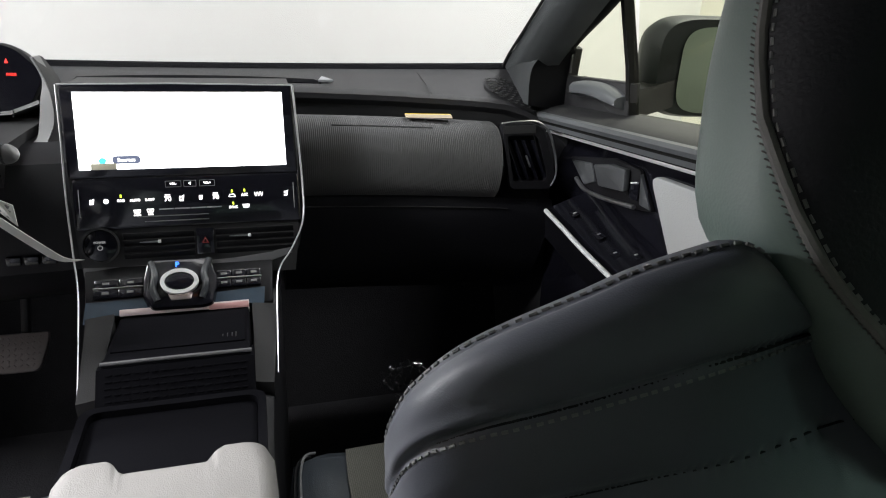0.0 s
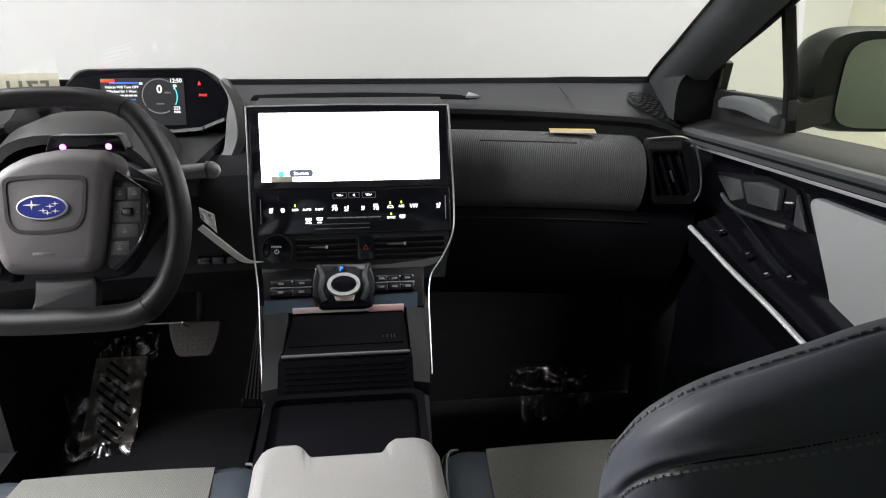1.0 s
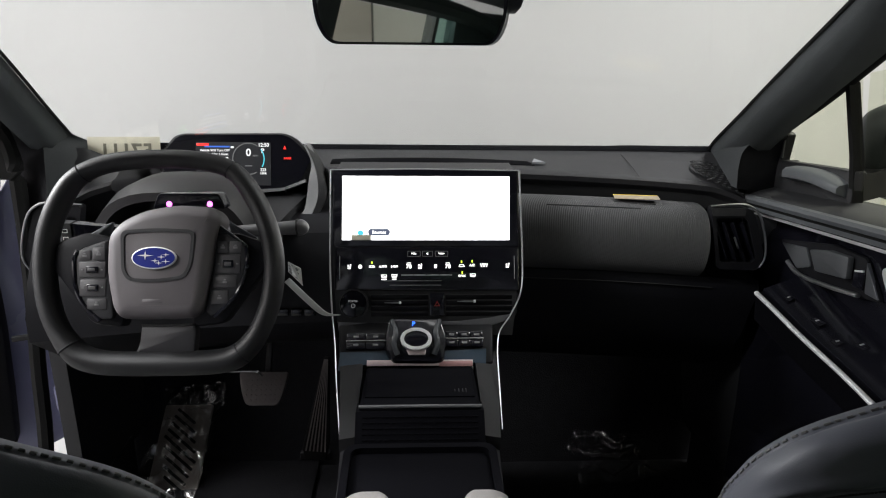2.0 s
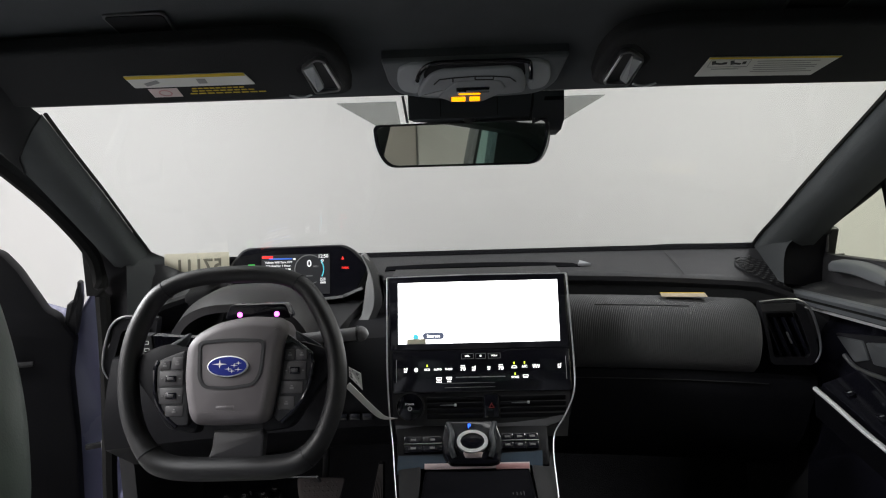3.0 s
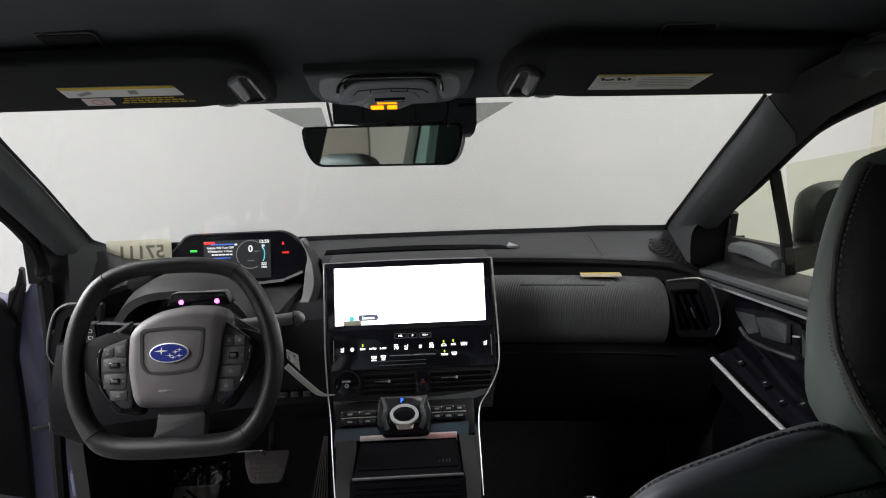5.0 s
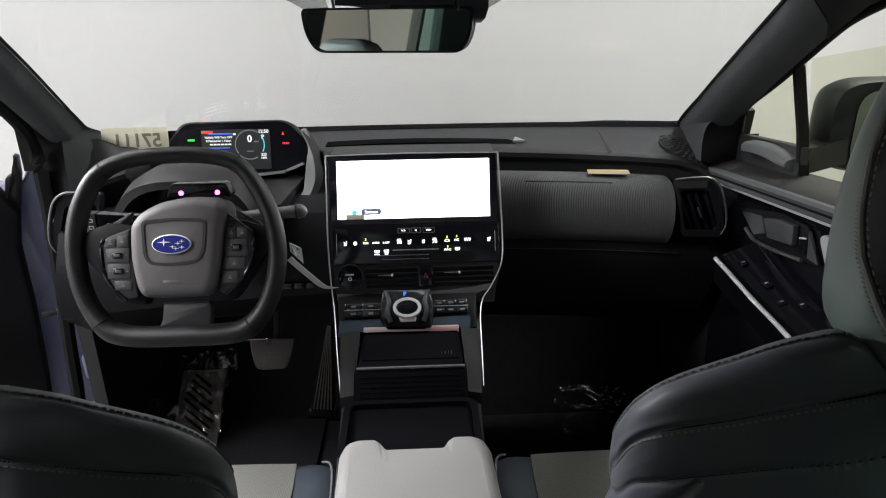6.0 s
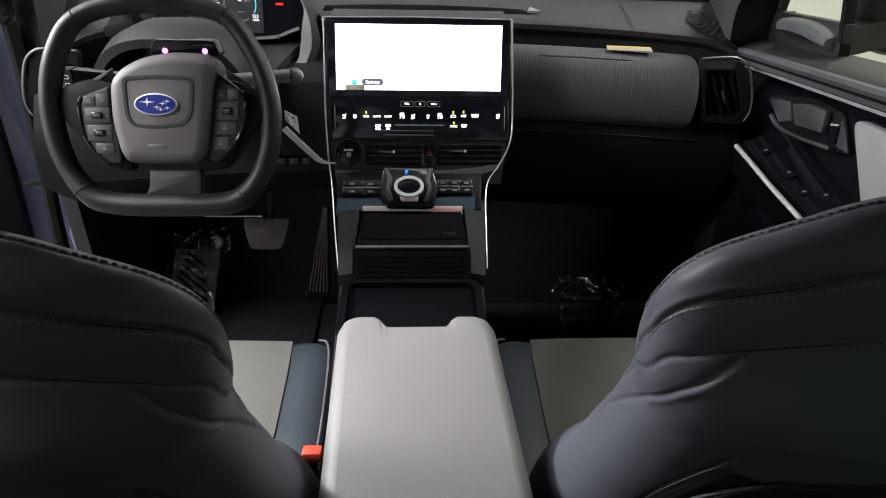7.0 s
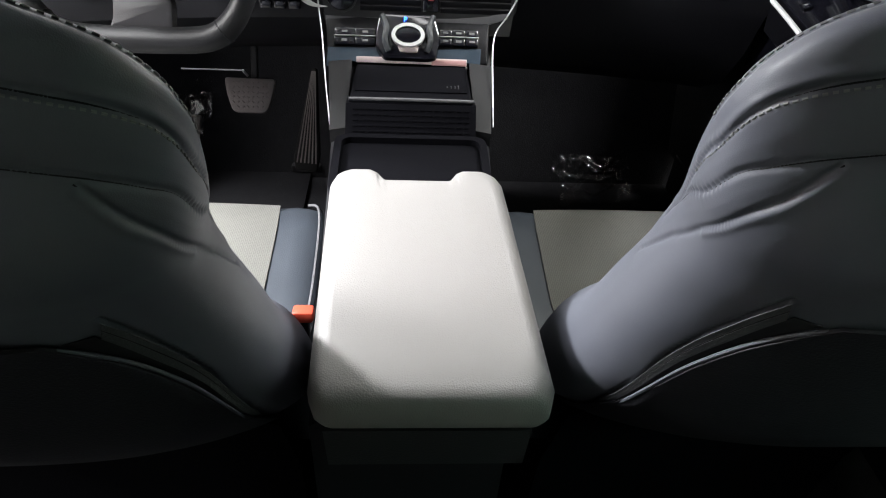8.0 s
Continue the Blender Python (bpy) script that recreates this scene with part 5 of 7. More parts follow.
# ---- console between the seats ----
con = thing("centre_console", (0.0, 0.6, 0.02), "black centre console with grey flanks between the seats", "centre console")
part("body", loft([[Vector((-w, y, 0.02)), Vector((w, y, 0.02)), Vector((w, y, z)), Vector((w - 0.015, y, z + 0.010)), Vector((-w + 0.015, y, z + 0.010)), Vector((-w, y, z))] for y, w, z in
                   ((0.235, 0.095, 0.44), (0.50, 0.108, 0.455), (0.62, 0.112, 0.470), (0.75, 0.118, 0.478), (0.86, 0.128, 0.500), (0.93, 0.138, 0.540), (1.10, 0.142, 0.560))]), M_SOFTBLACK, con)
for s in (-1, 1):
    part("flank", loft([[Vector((s * a, y, z)), Vector((s * c, y, z - 0.004)), Vector((s * c, y, z - 0.03)), Vector((s * a, y, z - 0.03))] for y, a, c, z in
                        ((0.700, 0.094, 0.117, 0.500), (0.80, 0.094, 0.126, 0.520), (0.845, 0.093, 0.130, 0.534), (0.856, 0.094, 0.131, 0.537))]), M_CONSOLEGREY, con, "grey flank beside the tray")
tray = part("charging_tray", plate(rpoly([(-0.090, 0.725), (0.090, 0.725), (0.089, 0.856), (-0.087, 0.856)], 0.006), 0.045, pose(0, 0, 0.486), 0.004), M_INKY, con, "black charging tray with a flap")
part("flap_recess", rbox(0.166, 0.090, 0.003, 0.001, pose(0, 0.800, 0.5315)), M_INKY, tray)
part("flap_edge", tube([(-0.090, 0.728, 0.532), (0.0, 0.727, 0.533), (0.091, 0.728, 0.532)], 0.0026, 8), M_GREYPL, tray)
part("front_face", loft([[Vector((x, 0.722, 0.528)), Vector((x, 0.690, 0.494)), Vector((x, 0.74, 0.47)), Vector((x, 0.76, 0.52))] for x in (-0.094, 0.094)]), M_INKY, tray)
for i in range(5):
    for j in range(16):
        u, v = -0.080 + 0.160 * j / 15, 0.15 + 0.7 * i / 4
        part("grille_bar", rbox(0.0075, 0.0016, 0.0022, 0.0004, pose(u, 0.7205 - 0.032 * v, 0.5275 - 0.034 * v, -43)), M_INKY, tray)
for k, (dx, h) in enumerate(((-0.010, 0.006), (-0.004, 0.010), (0.002, 0.010), (0.007, 0.013))):
    part("charging_sign", rbox(0.0012, h, 0.0004, 0.0001, pose(0.064 + dx, 0.772, 0.5333)), M_HOOD, tray)
strip = part("label_strip", rbox(0.176, 0.004, 0.0095, 0.0008, pose(0.001, 0.857, 0.537, -30)), M_PINKP, con, "pinkish white label strip on the edge of the tray")
part("strip_end", rbox(0.0555, 0.0006, 0.0088, 0.0002, pose(0.0605, 0.8546, 0.5363, -30)), M_REDINK, strip, "pink end of the label strip")
for i in range(16):
    part("print_bar", rbox(0.0018 + 0.001 * (i % 3 == 0), 0.0004, 0.0040, 0.0001, pose(0.036 + 0.0029 * i, 0.8543, 0.5357, -30)), M_INK, strip)
part("strip_clip", rbox(0.0025, 0.003, 0.008, 0.0008, pose(0.0885, 0.853, 0.528)), M_PAPER, con)
bz_o = rpoly([(-0.104, 0.530), (0.104, 0.530), (0.106, 0.680), (-0.106, 0.680)], 0.022)
bz_i = rpoly([(-0.094, 0.530), (0.094, 0.530), (0.096, 0.670), (-0.096, 0.670)], 0.016)
part("holder_frame", ring(bz_o, bz_i, 0.020, pose(0, 0, 0.482)), M_INKY, con, "black frame round the cup holder lid")
part("holder_lid", plate(bz_i, 0.014, pose(0, 0, 0.480), 0.003), M_INKY, con, "black cup holder lid")
part("holder_edge", tube([(-0.045, 0.534, 0.498), (0.05, 0.534, 0.498)], 0.0016, 6), M_SATIN, con)

# armrest lid: soft block with a notch in its front edge
arm = thing("armrest", (0.005, 0.37, 0.45), "light grey leatherette armrest lid with a notched front edge", "armrest")
N = 40


def arm_front(u):
    """Forward reach of the lid across its width, u from -1 to 1."""
    a = abs(u)
    k = min(1.0, max(0.0, (a - 0.40) / 0.20))
    k = k * k * (3 - 2 * k)
    f = 0.525 + 0.022 * k
    if a > 0.80:
        f -= 0.028 * (1 - math.sqrt(max(0.0, 1 - ((a - 0.80) / 0.20) ** 2)))
    return f


def arm_rear(u):
    a = abs(u)
    f = 0.196
    if a > 0.85:
        f += 0.022 * (1 - math.sqrt(max(0.0, 1 - ((a - 0.85) / 0.15) ** 2)))
    return f


ringsA = []
for lev, inset in ((0.0, 0.004), (0.012, 0.0), (0.030, 0.0), (0.040, 0.003), (0.047, 0.009), (0.0505, 0.017)):
    front, rear = [], []
    for i in range(N + 1):
        u = -1 + 2 * i / N
        for lst, fn, sg in ((front, arm_front, -1), (rear, arm_rear, 1)):
            y = fn(u)
            t = (y - 0.186) / 0.36
            hw = (0.104 + 0.006 * math.sin(math.pi * min(1, max(0, t))) - 0.001 * t) - inset
            cx = 0.018 - 0.012 * t
            yy = y + sg * inset
            lst.append(Vector((cx + u * hw, yy, 0.486 + lev * 0.85 + 0.006 * t)))
    ringsA.append(front + rear[::-1])
b = loft(ringsA, cap=False)
bot = ringsA[0]
nb = len(bot)
b.verts.ensure_lookup_table()
base = (len(ringsA) - 1) * nb
top = [b.verts[base + i] for i in range(nb)]
# crowned top: rows between the front and rear edges
prev = top[:N + 1]
rear_row = top[N + 1:][::-1]
M_ = 10
for k in range(1, M_ + 1):
    t = k / M_
    row = rear_row if k == M_ else [b.verts.new(a.co.lerp(c.co, t) + Vector((0, 0, 0.0035 * math.sin(math.pi * t) * (1 - abs(-1 + 2 * i / N) ** 3)))) for i, (a, c) in enumerate(zip(top[:N + 1], rear_row))]
    for i in range(N):
        try:
            b.faces.new((prev[i], prev[i + 1], row[i + 1], row[i]))
        except ValueError:
            pass
    prev = row
bmesh.ops.recalc_face_normals(b, faces=b.faces[:])
part("lid", b, M_ARM, arm, angle=70)
part("base", loft([[Vector((0.014 - 0.090, y, z)), Vector((0.014 + 0.090, y, z)), Vector((0.014 + 0.088, y, z - 0.05)), Vector((0.014 - 0.088, y, z - 0.05))] for y, z in ((0.20, 0.482), (0.52, 0.484))]), M_DARK, arm)


# ---- front seats ----
BACK = [  # z, half width, middle y, half depth
    (0.30, 0.225, 0.430, 0.080), (0.38, 0.238, 0.374, 0.104), (0.46, 0.237, 0.323, 0.120), (0.52, 0.235, 0.277, 0.111), (0.60, 0.227, 0.241, 0.099), (0.67, 0.217, 0.214, 0.091),
    (0.715, 0.215, 0.198, 0.092), (0.735, 0.218, 0.190, 0.092), (0.76, 0.224, 0.181, 0.083), (0.80, 0.228, 0.174, 0.066), (0.832, 0.228, 0.166, 0.053), (0.855, 0.219, 0.159, 0.044),
    (0.872, 0.201, 0.152, 0.036), (0.888, 0.162, 0.147, 0.027), (0.898, 0.133, 0.145, 0.021), (0.905, 0.091, 0.146, 0.013)]
BZ = np.array([p[0] for p in BACK])
BV = np.array([p[1:] for p in BACK])
BT = np.gradient(BV, BZ, axis=0)


def back_at(z):
    """Half width, middle y and half depth of the backrest at height z, on a smooth curve through the table."""
    z = min(max(z, BZ[0]), BZ[-1])
    k = int(min(np.searchsorted(BZ, z, side="right") - 1, len(BZ) - 2))
    h = BZ[k + 1] - BZ[k]
    t = (z - BZ[k]) / h
    v = (2 * t ** 3 - 3 * t ** 2 + 1) * BV[k] + (t ** 3 - 2 * t ** 2 + t) * h * BT[k] + (3 * t ** 2 - 2 * t ** 3) * BV[k + 1] + (t ** 3 - t ** 2) * h * BT[k + 1]
    return float(v[0]), float(v[1]), max(0.008, float(v[2]))


def back_point(cx, inner, w, z, lift=0.0):
    """A point on the backrest's skin: w in degrees (0: rear, 90: the console side, 180: front)."""
    a, y, d = back_at(z)
    e = 2.4 + 0.2 * min(1.0, max(0.0, (z - 0.66) / 0.14))
    s, c = math.sin(radians(w)), -math.cos(radians(w))
    yy = (d + lift) * math.copysign(abs(c) ** (2 / e), c)
    if c < 0:     # the top of the rear face is hollowed for the headrest
        off = a * abs(s) ** (2 / e)
        g = min(1.0, max(0.0, (z - 0.77) / 0.08)) * min(1.0, max(0.0, (0.125 - off) / 0.085))
        yy *= 1 - 0.55 * g * g * (3 - 2 * g)
    off = a * abs(s) ** (2 / e)
    g = min(1.0, max(0.0, (0.106 - off) / 0.050))
    dip = 0.9 * max(0.0, z - 0.866) * g * g * (3 - 2 * g)
    fall = dip + 0.347 * max(0.0, yy + d) * min(1.0, max(0.0, (z - 0.70) / 0.14))
    return Vector((cx + inner * (a + lift) * math.copysign(abs(s) ** (2 / e), s), y + yy, z - fall))


def table(x, pts):
    return float(np.interp(x, [p[0] for p in pts], [p[1] for p in pts]))


SEAMS = ([(97, 0.815), (94, 0.838), (92, 0.856), (90, 0.872), (88, 0.885), (86, 0.893), (83, 0.899), (72, 0.9025), (50, 0.9035)],
         [(106, 0.690), (102, 0.714), (95, 0.773), (85, 0.809), (75, 0.828), (67, 0.836), (60, 0.841), (52, 0.845), (43, 0.850), (34, 0.856), (24, 0.862), (8, 0.864)],
         [(100, 0.720), (95, 0.742), (78, 0.782), (66, 0.794), (55, 0.802), (46, 0.807), (36, 0.812), (24, 0.816), (0, 0.817)],
         [(103, 0.652), (94, 0.680), (88, 0.705), (82, 0.731), (70, 0.762), (60, 0.780), (55, 0.791), (50, 0.804)])


ZIP = [(44, 0.345), (50, 0.390), (57, 0.455), (60, 0.530), (57.5, 0.612), (52, 0.662), (46.5, 0.697)]


def seat(cx, bx_, hx, inner, dz, hz):
    """A front seat; bx_: the middle of its backrest; inner: the sign of the way from its middle towards the console; dz: its height; hz: the height of its headrest."""
    st = thing("front_seat", (cx, 0.45, 0.10), "dark slate leatherette front seat with beige cloth cushion", "car seat", "front seats")
    up = Vector((0, 0, dz))
    zs = [0.30 + 0.30 * i / 40 for i in range(40)] + [0.60 + 0.305 * (1 - (1 - i / 210) ** 1.15) for i in range(211)]
    ws = [-20 + 0.4 * i for i in range(330)] + [112 + 4 * i for i in range(57)]
    skin = np.array([[back_point(bx_, inner, w, z) + up for w in ws] for z in zs])

    def line(wz, lift, n=8):
        return [back_point(bx_, inner, p.x * 100, p.y, lift) + up for p in smooth_line([(w / 100, z, 0) for w, z in wz], n)]

    def sewn(lines):
        """Draws the skin in along the seams and lets it swell between them."""
        across, along = np.roll(skin, -1, 1) - np.roll(skin, 1, 1), np.gradient(skin, axis=0)
        nrm = np.cross(across, along)
        nrm /= np.linalg.norm(nrm, axis=2, keepdims=True) + 1e-9
        mid = np.array([bx_, 0, 0])
        side = np.sign(((skin - np.array([[back_at(z)[1] for z in zs]]).T[:, :, None] * np.array([0, 1, 0]) - mid) * np.array([1, 1, 0]) * nrm).sum(2).mean())
        flat = skin.reshape(-1, 3)
        push = np.zeros(len(flat))
        for wz, deep, broad in lines:
            pts = np.array([tuple(p) for p in line(wz, 0.0, 12)])
            d2 = np.full(len(flat), 1.0)
            for p in pts:
                d2 = np.minimum(d2, ((flat - p) ** 2).sum(1))
            push = np.maximum(push, deep * np.exp(-d2 / 0.0024 ** 2) + broad * np.exp(-d2 / 0.014 ** 2))
        ridge = np.full(len(flat), 1.0)
        for p in line([(w, z - 0.0085) for w, z in SEAMS[3][3:]], 0.0, 12) + line([(w + 0.4, z + 0.0060) for w, z in SEAMS[1][2:8]], 0.0, 12):
            ridge = np.minimum(ridge, ((flat - np.array(tuple(p))) ** 2).sum(1))
        push -= 0.0012 * np.exp(-ridge / 0.0034 ** 2)
        return skin - nrm * side * push.reshape(skin.shape[:2])[:, :, None]

    def seam(name, wz, r=0.0016, material=M_SEAM, lift=0.0002, owner=None):
        return part(name, tube(line(wz, lift), r, 6), material, owner or back)

    def stitches(wz, step=0.0052, lift=-0.0018, material=M_STITCH):
        pts = line(wz, lift, 40)
        bms, run, a = [], 0.0, pts[0]
        for p, q in zip(pts, pts[1:]):
            run += (q - p).length
            if run >= step * 0.55 and a is not None:
                bms.append(tube([a, q], 0.0008, 5))
                a = None
            if run >= step:
                run, a = 0.0, q
        return part("stitching", join(*bms), material, back)

    top_, sh_, cross_, wing = SEAMS
    bb = bmesh.new()
    grid = [[bb.verts.new(tuple(p)) for p in row] for row in sewn([(sh_, 0.0026, 0.0014), (cross_, 0.0020, 0.0012), ([(w, z - 0.003) for w, z in wing], 0.0024, 0.0012), ([(w + 1, z - 0.002) for w, z in top_], 0.0010, 0.0004), (ZIP, 0.0028, 0.0010)])]
    for lo, hi in zip(grid, grid[1:]):
        for i in range(len(ws)):
            bb.faces.new((lo[i], lo[(i + 1) % len(ws)], hi[(i + 1) % len(ws)], hi[i]))
    bb.faces.new(grid[0][::-1])
    bb.faces.new(grid[-1])
    bmesh.ops.recalc_face_normals(bb, faces=bb.faces[:])
    back = part("backrest", bb, M_SEAT, st, "dark slate leatherette backrest", angle=70)
    stitches([(w + 3, z - 0.001) for w, z in top_], 0.0048, -0.0006)
    seam("shoulder_seam", sh_, 0.0008, M_THREAD, -0.0041)
    stitches([(w - 0.5, z - 0.0032) for w, z in sh_[2:]], 0.0040)
    seam("cross_seam", cross_, 0.0006, M_THREAD, -0.0033)
    seam("wing_seam", [(w, z - 0.003) for w, z in wing[3:]], 0.0007, M_THREAD, -0.0032)
    # lower rear panel with its zipped pocket
    low = [(0, 0.705), (34, 0.686), (39, 0.667), (46, 0.638), (52, 0.590), (55, 0.527), (57, 0.46)]
    rows2 = []
    for i in range(41):
        w = -56 + 112 * i / 40
        zt = table(abs(w), low)
        rows2.append([back_point(bx_, inner, w, 0.34 + (zt - 0.34) * j / 12, 0.003) + up for j in range(13)])
    bsh = loft(rows2, cap=False, closed=False)
    bmesh.ops.solidify(bsh, geom=bsh.faces[:], thickness=0.003)
    bmesh.ops.recalc_face_normals(bsh, faces=bsh.faces[:])
    panel = part("rear_panel", bsh, M_SEATBACK, st, "black rear panel with a pocket")
    part("rear_skirt", loft([[Vector((bx_ + w, y, z)), Vector((bx_ + w, y + 0.012, z)), Vector((bx_ - w, y + 0.012, z)), Vector((bx_ - w, y, z))] for z, y, w in ((0.42 + dz, 0.270, 0.19), (0.34 + dz, 0.322, 0.20), (0.20, 0.350, 0.21), (0.03, 0.360, 0.21))]), M_INKY, st, "black cloth skirt below the rear panel")
    pip_ = [(38, 0.345), (46, 0.405), (53, 0.470), (55.5, 0.527), (52, 0.592), (46, 0.640), (39, 0.668), (35, 0.680)]
    mid_ = [(41, 0.345), (48, 0.398), (55, 0.462), (58, 0.528), (55, 0.602), (49.5, 0.650), (44.5, 0.684)]

    def tape(name, wa, wb, material, lift, owner, f0, f1):
        """A flat strip between two seams, from the share f0 to f1 of the way across."""
        pa, pb = line(wa, lift, 10), line(wb, lift, 10)
        n = min(len(pa), len(pb))
        rows_ = [(pa[round(k * (len(pa) - 1) / (n - 1))], pb[round(k * (len(pb) - 1) / (n - 1))]) for k in range(n)]
        bt_ = loft([[a.lerp(c, f0), a.lerp(c, f1)] for a, c in rows_], cap=False, closed=False)
        bmesh.ops.solidify(bt_, geom=bt_.faces[:], thickness=0.0008)
        return part(name, bt_, material, owner)

    tape("zip_tape", ZIP, mid_, M_ZIPTAPE, 0.0006, back, 0.06, 0.55)
    tape("zip_teeth", ZIP, mid_, M_THREAD, 0.0008, back, 0.55, 0.66)
    tape("zip_tape", ZIP, mid_, M_ZIPTAPE, 0.0010, back, 0.66, 1.35)
    # black strip painted in for the shade between zip tape and piping
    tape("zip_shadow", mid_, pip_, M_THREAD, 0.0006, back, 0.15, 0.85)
    seam("pocket_piping", pip_, 0.0015, M_SEAT, 0.0034, panel)
    # cushion: dark bolsters and cloth middle
    prof = [(0.40, 0.235, 0.30), (0.46, 0.238, 0.315), (0.55, 0.240, 0.310), (0.70, 0.235, 0.315), (0.76, 0.225, 0.312), (0.785, 0.205, 0.298), (0.792, 0.18, 0.27)]
    secs = []
    for y, hw, z in prof:
        sec = []
        for i in range(25):
            u = -1 + 2 * i / 24
            hump = 0.030 * max(0, abs(u) - 0.62) / 0.38 - 0.045 * max(0, abs(u) - 0.88) / 0.12
            sec.append(Vector((cx + u * hw, y, z - 0.006 + hump * (0.6 if y < 0.74 else 0.3))))
        sec += [Vector((cx + hw * 0.98, y, z - 0.12)), Vector((cx - hw * 0.98, y, z - 0.12))]
        secs.append(sec)
    part("cushion", loft(secs), M_SEATB, st, "navy leatherette cushion bolsters", angle=60)
    secs = []
    for y, hw, z in prof[:-2]:
        w2 = hw * 0.64
        sec = [Vector((cx + u * w2, y + (0.018 if y > 0.75 else 0), z + 0.001 - 0.003 * u * u - (0.004 if y > 0.75 else 0))) for u in [-1 + 2 * i / 12 for i in range(13)]]
        sec += [Vector((cx + w2, y, z - 0.02)), Vector((cx - w2, y, z - 0.02))]
        secs.append(sec)
    part("insert", loft(secs), M_INSERT, st, "perforated beige grey cloth insert", angle=60)
    for k in (0, 1):
        ln = [(cx + inner * (hw * (0.93 + 0.035 * k)), y, z + 0.004 - 0.007 * k) for y, hw, z in prof[:-1]]
        part("piping", tube(smooth_line(ln, 4), 0.0022, 6), M_THREAD if k else M_THREADG, st)
    # skirt and rails
    part("skirt", loft([[Vector((cx - w, y, 0.06)), Vector((cx + w, y, 0.06)), Vector((cx + w, y, 0.22)), Vector((cx - w, y, 0.22))] for y, w in ((0.44, 0.20), (0.72, 0.20))]), M_CARPET, st)
    for s in (-1, 1):
        part("rail", rbox(0.03, 0.56, 0.05, 0.004, pose(cx + s * 0.17, 0.50, 0.044)), M_SOFTBLACK, st)
    # headrest
    HR = [(0.775, 0.012, 0.122, 0.022), (0.800, 0.030, 0.130, 0.032), (0.830, 0.054, 0.141, 0.040), (0.860, 0.079, 0.153, 0.044), (0.890, 0.101, 0.166, 0.046), (0.93, 0.099, 0.178, 0.047), (0.97, 0.093, 0.185, 0.048),
          (1.01, 0.084, 0.190, 0.046), (1.04, 0.073, 0.195, 0.041), (1.058, 0.060, 0.201, 0.034), (1.067, 0.040, 0.206, 0.020)]
    hs = [Vector((p.x + hz, p.y, p.z)) for p in smooth_line([(z, a, y) for z, a, y, d in HR], 4)]
    hd = smooth_line([(d, 0, 0) for *_, d in HR], 4)
    rr = [superring(hx, p.z, p.x, p.y, q.x, 3.0, 40) for p, q in zip(hs, hd)]
    hr = part("headrest", loft(rr), M_HEAD, st, "slate leatherette headrest with a black rear face", angle=70)
    rows3 = []

    def edge_angle(z):
        pts = ((0.79, 75), (0.843, 60), (0.864, 51), (0.883, 45), (0.900, 37), (0.920, 25), (0.940, 13), (0.965, 5), (1.00, 1), (1.10, 1))
        for (z0, a0), (z1, a1) in zip(pts, pts[1:]):
            if z0 <= z <= z1:
                return a0 + (a1 - a0) * (z - z0) / (z1 - z0)
        return pts[0][1]

    for i in range(17):
        col = []
        for p, q in zip(hs[3:-4], hd[3:-4]):
            e0 = edge_angle(p.x - hz)
            w = radians(-e0 - (180 - 2 * e0) * i / 16)
            c, s = math.cos(w), math.sin(w)
            col.append(Vector((hx + (p.y + 0.002) * math.copysign(abs(c) ** (2 / 3.0), c), p.z + (q.x + 0.002) * math.copysign(abs(s) ** (2 / 3.0), s), p.x)))
        rows3.append(col)
    bh = loft(rows3, cap=False, closed=False)
    bmesh.ops.solidify(bh, geom=bh.faces[:], thickness=0.003)
    bmesh.ops.recalc_face_normals(bh, faces=bh.faces[:])
    part("rear_face", bh, M_SEATBACK, hr, "black rear face of the headrest")
    for colm, inn in ((rows3[0], rows3[1]), (rows3[-1], rows3[-2])):
        part("headrest_seam", tube(colm, 0.0026, 8), M_WELT, hr, "grey-brown welt round the rear face")
        n = len(colm)
        out_, in_ = [], []
        for k in range(n - 1):
            away = (colm[k] - inn[k]).normalized()
            for f in (0.0, 0.25, 0.5, 0.75):
                q = colm[k].lerp(colm[k + 1], f)
                out_.append(tube([q + away * 0.0022, q + away * 0.0052 + Vector((0, -0.0003, 0.0008))], 0.0004, 4))
            for f in (0.1, 0.6):
                in_.append(tube([colm[k].lerp(colm[k + 1], f) - away * 0.0045, colm[k].lerp(colm[k + 1], f + 0.28) - away * 0.0045], 0.0008, 5))
        part("pucker_stitching", join(*out_), M_WELT, hr)
        part("headrest_stitching", join(*in_), M_STITCH, hr)
    for s in (-1, 1):
        part("headrest_post", tube([(hx + s * 0.05, 0.175, 0.80 + hz), (hx + s * 0.05, 0.185, 0.93 + hz)], 0.006, 8), M_SATIN, st)
    return st


seat(-0.362, -0.348, -0.374, 1, -0.020, -0.046)
seat(0.362, 0.386, 0.400, -1, 0.0, 0.0)
bk = thing("seat_belt_buckle", (-0.130, 0.430, 0.30), "black seat belt buckle with a red release button", "belt buckle")
part("stem", rbox(0.018, 0.012, 0.12, 0.003, pose(-0.132, 0.425, 0.325, -8)), M_DARK, bk)
part("release_button", rbox(0.026, 0.020, 0.016, 0.004, pose(-0.129, 0.433, 0.390, -8)), M_RED, bk, "red release button")

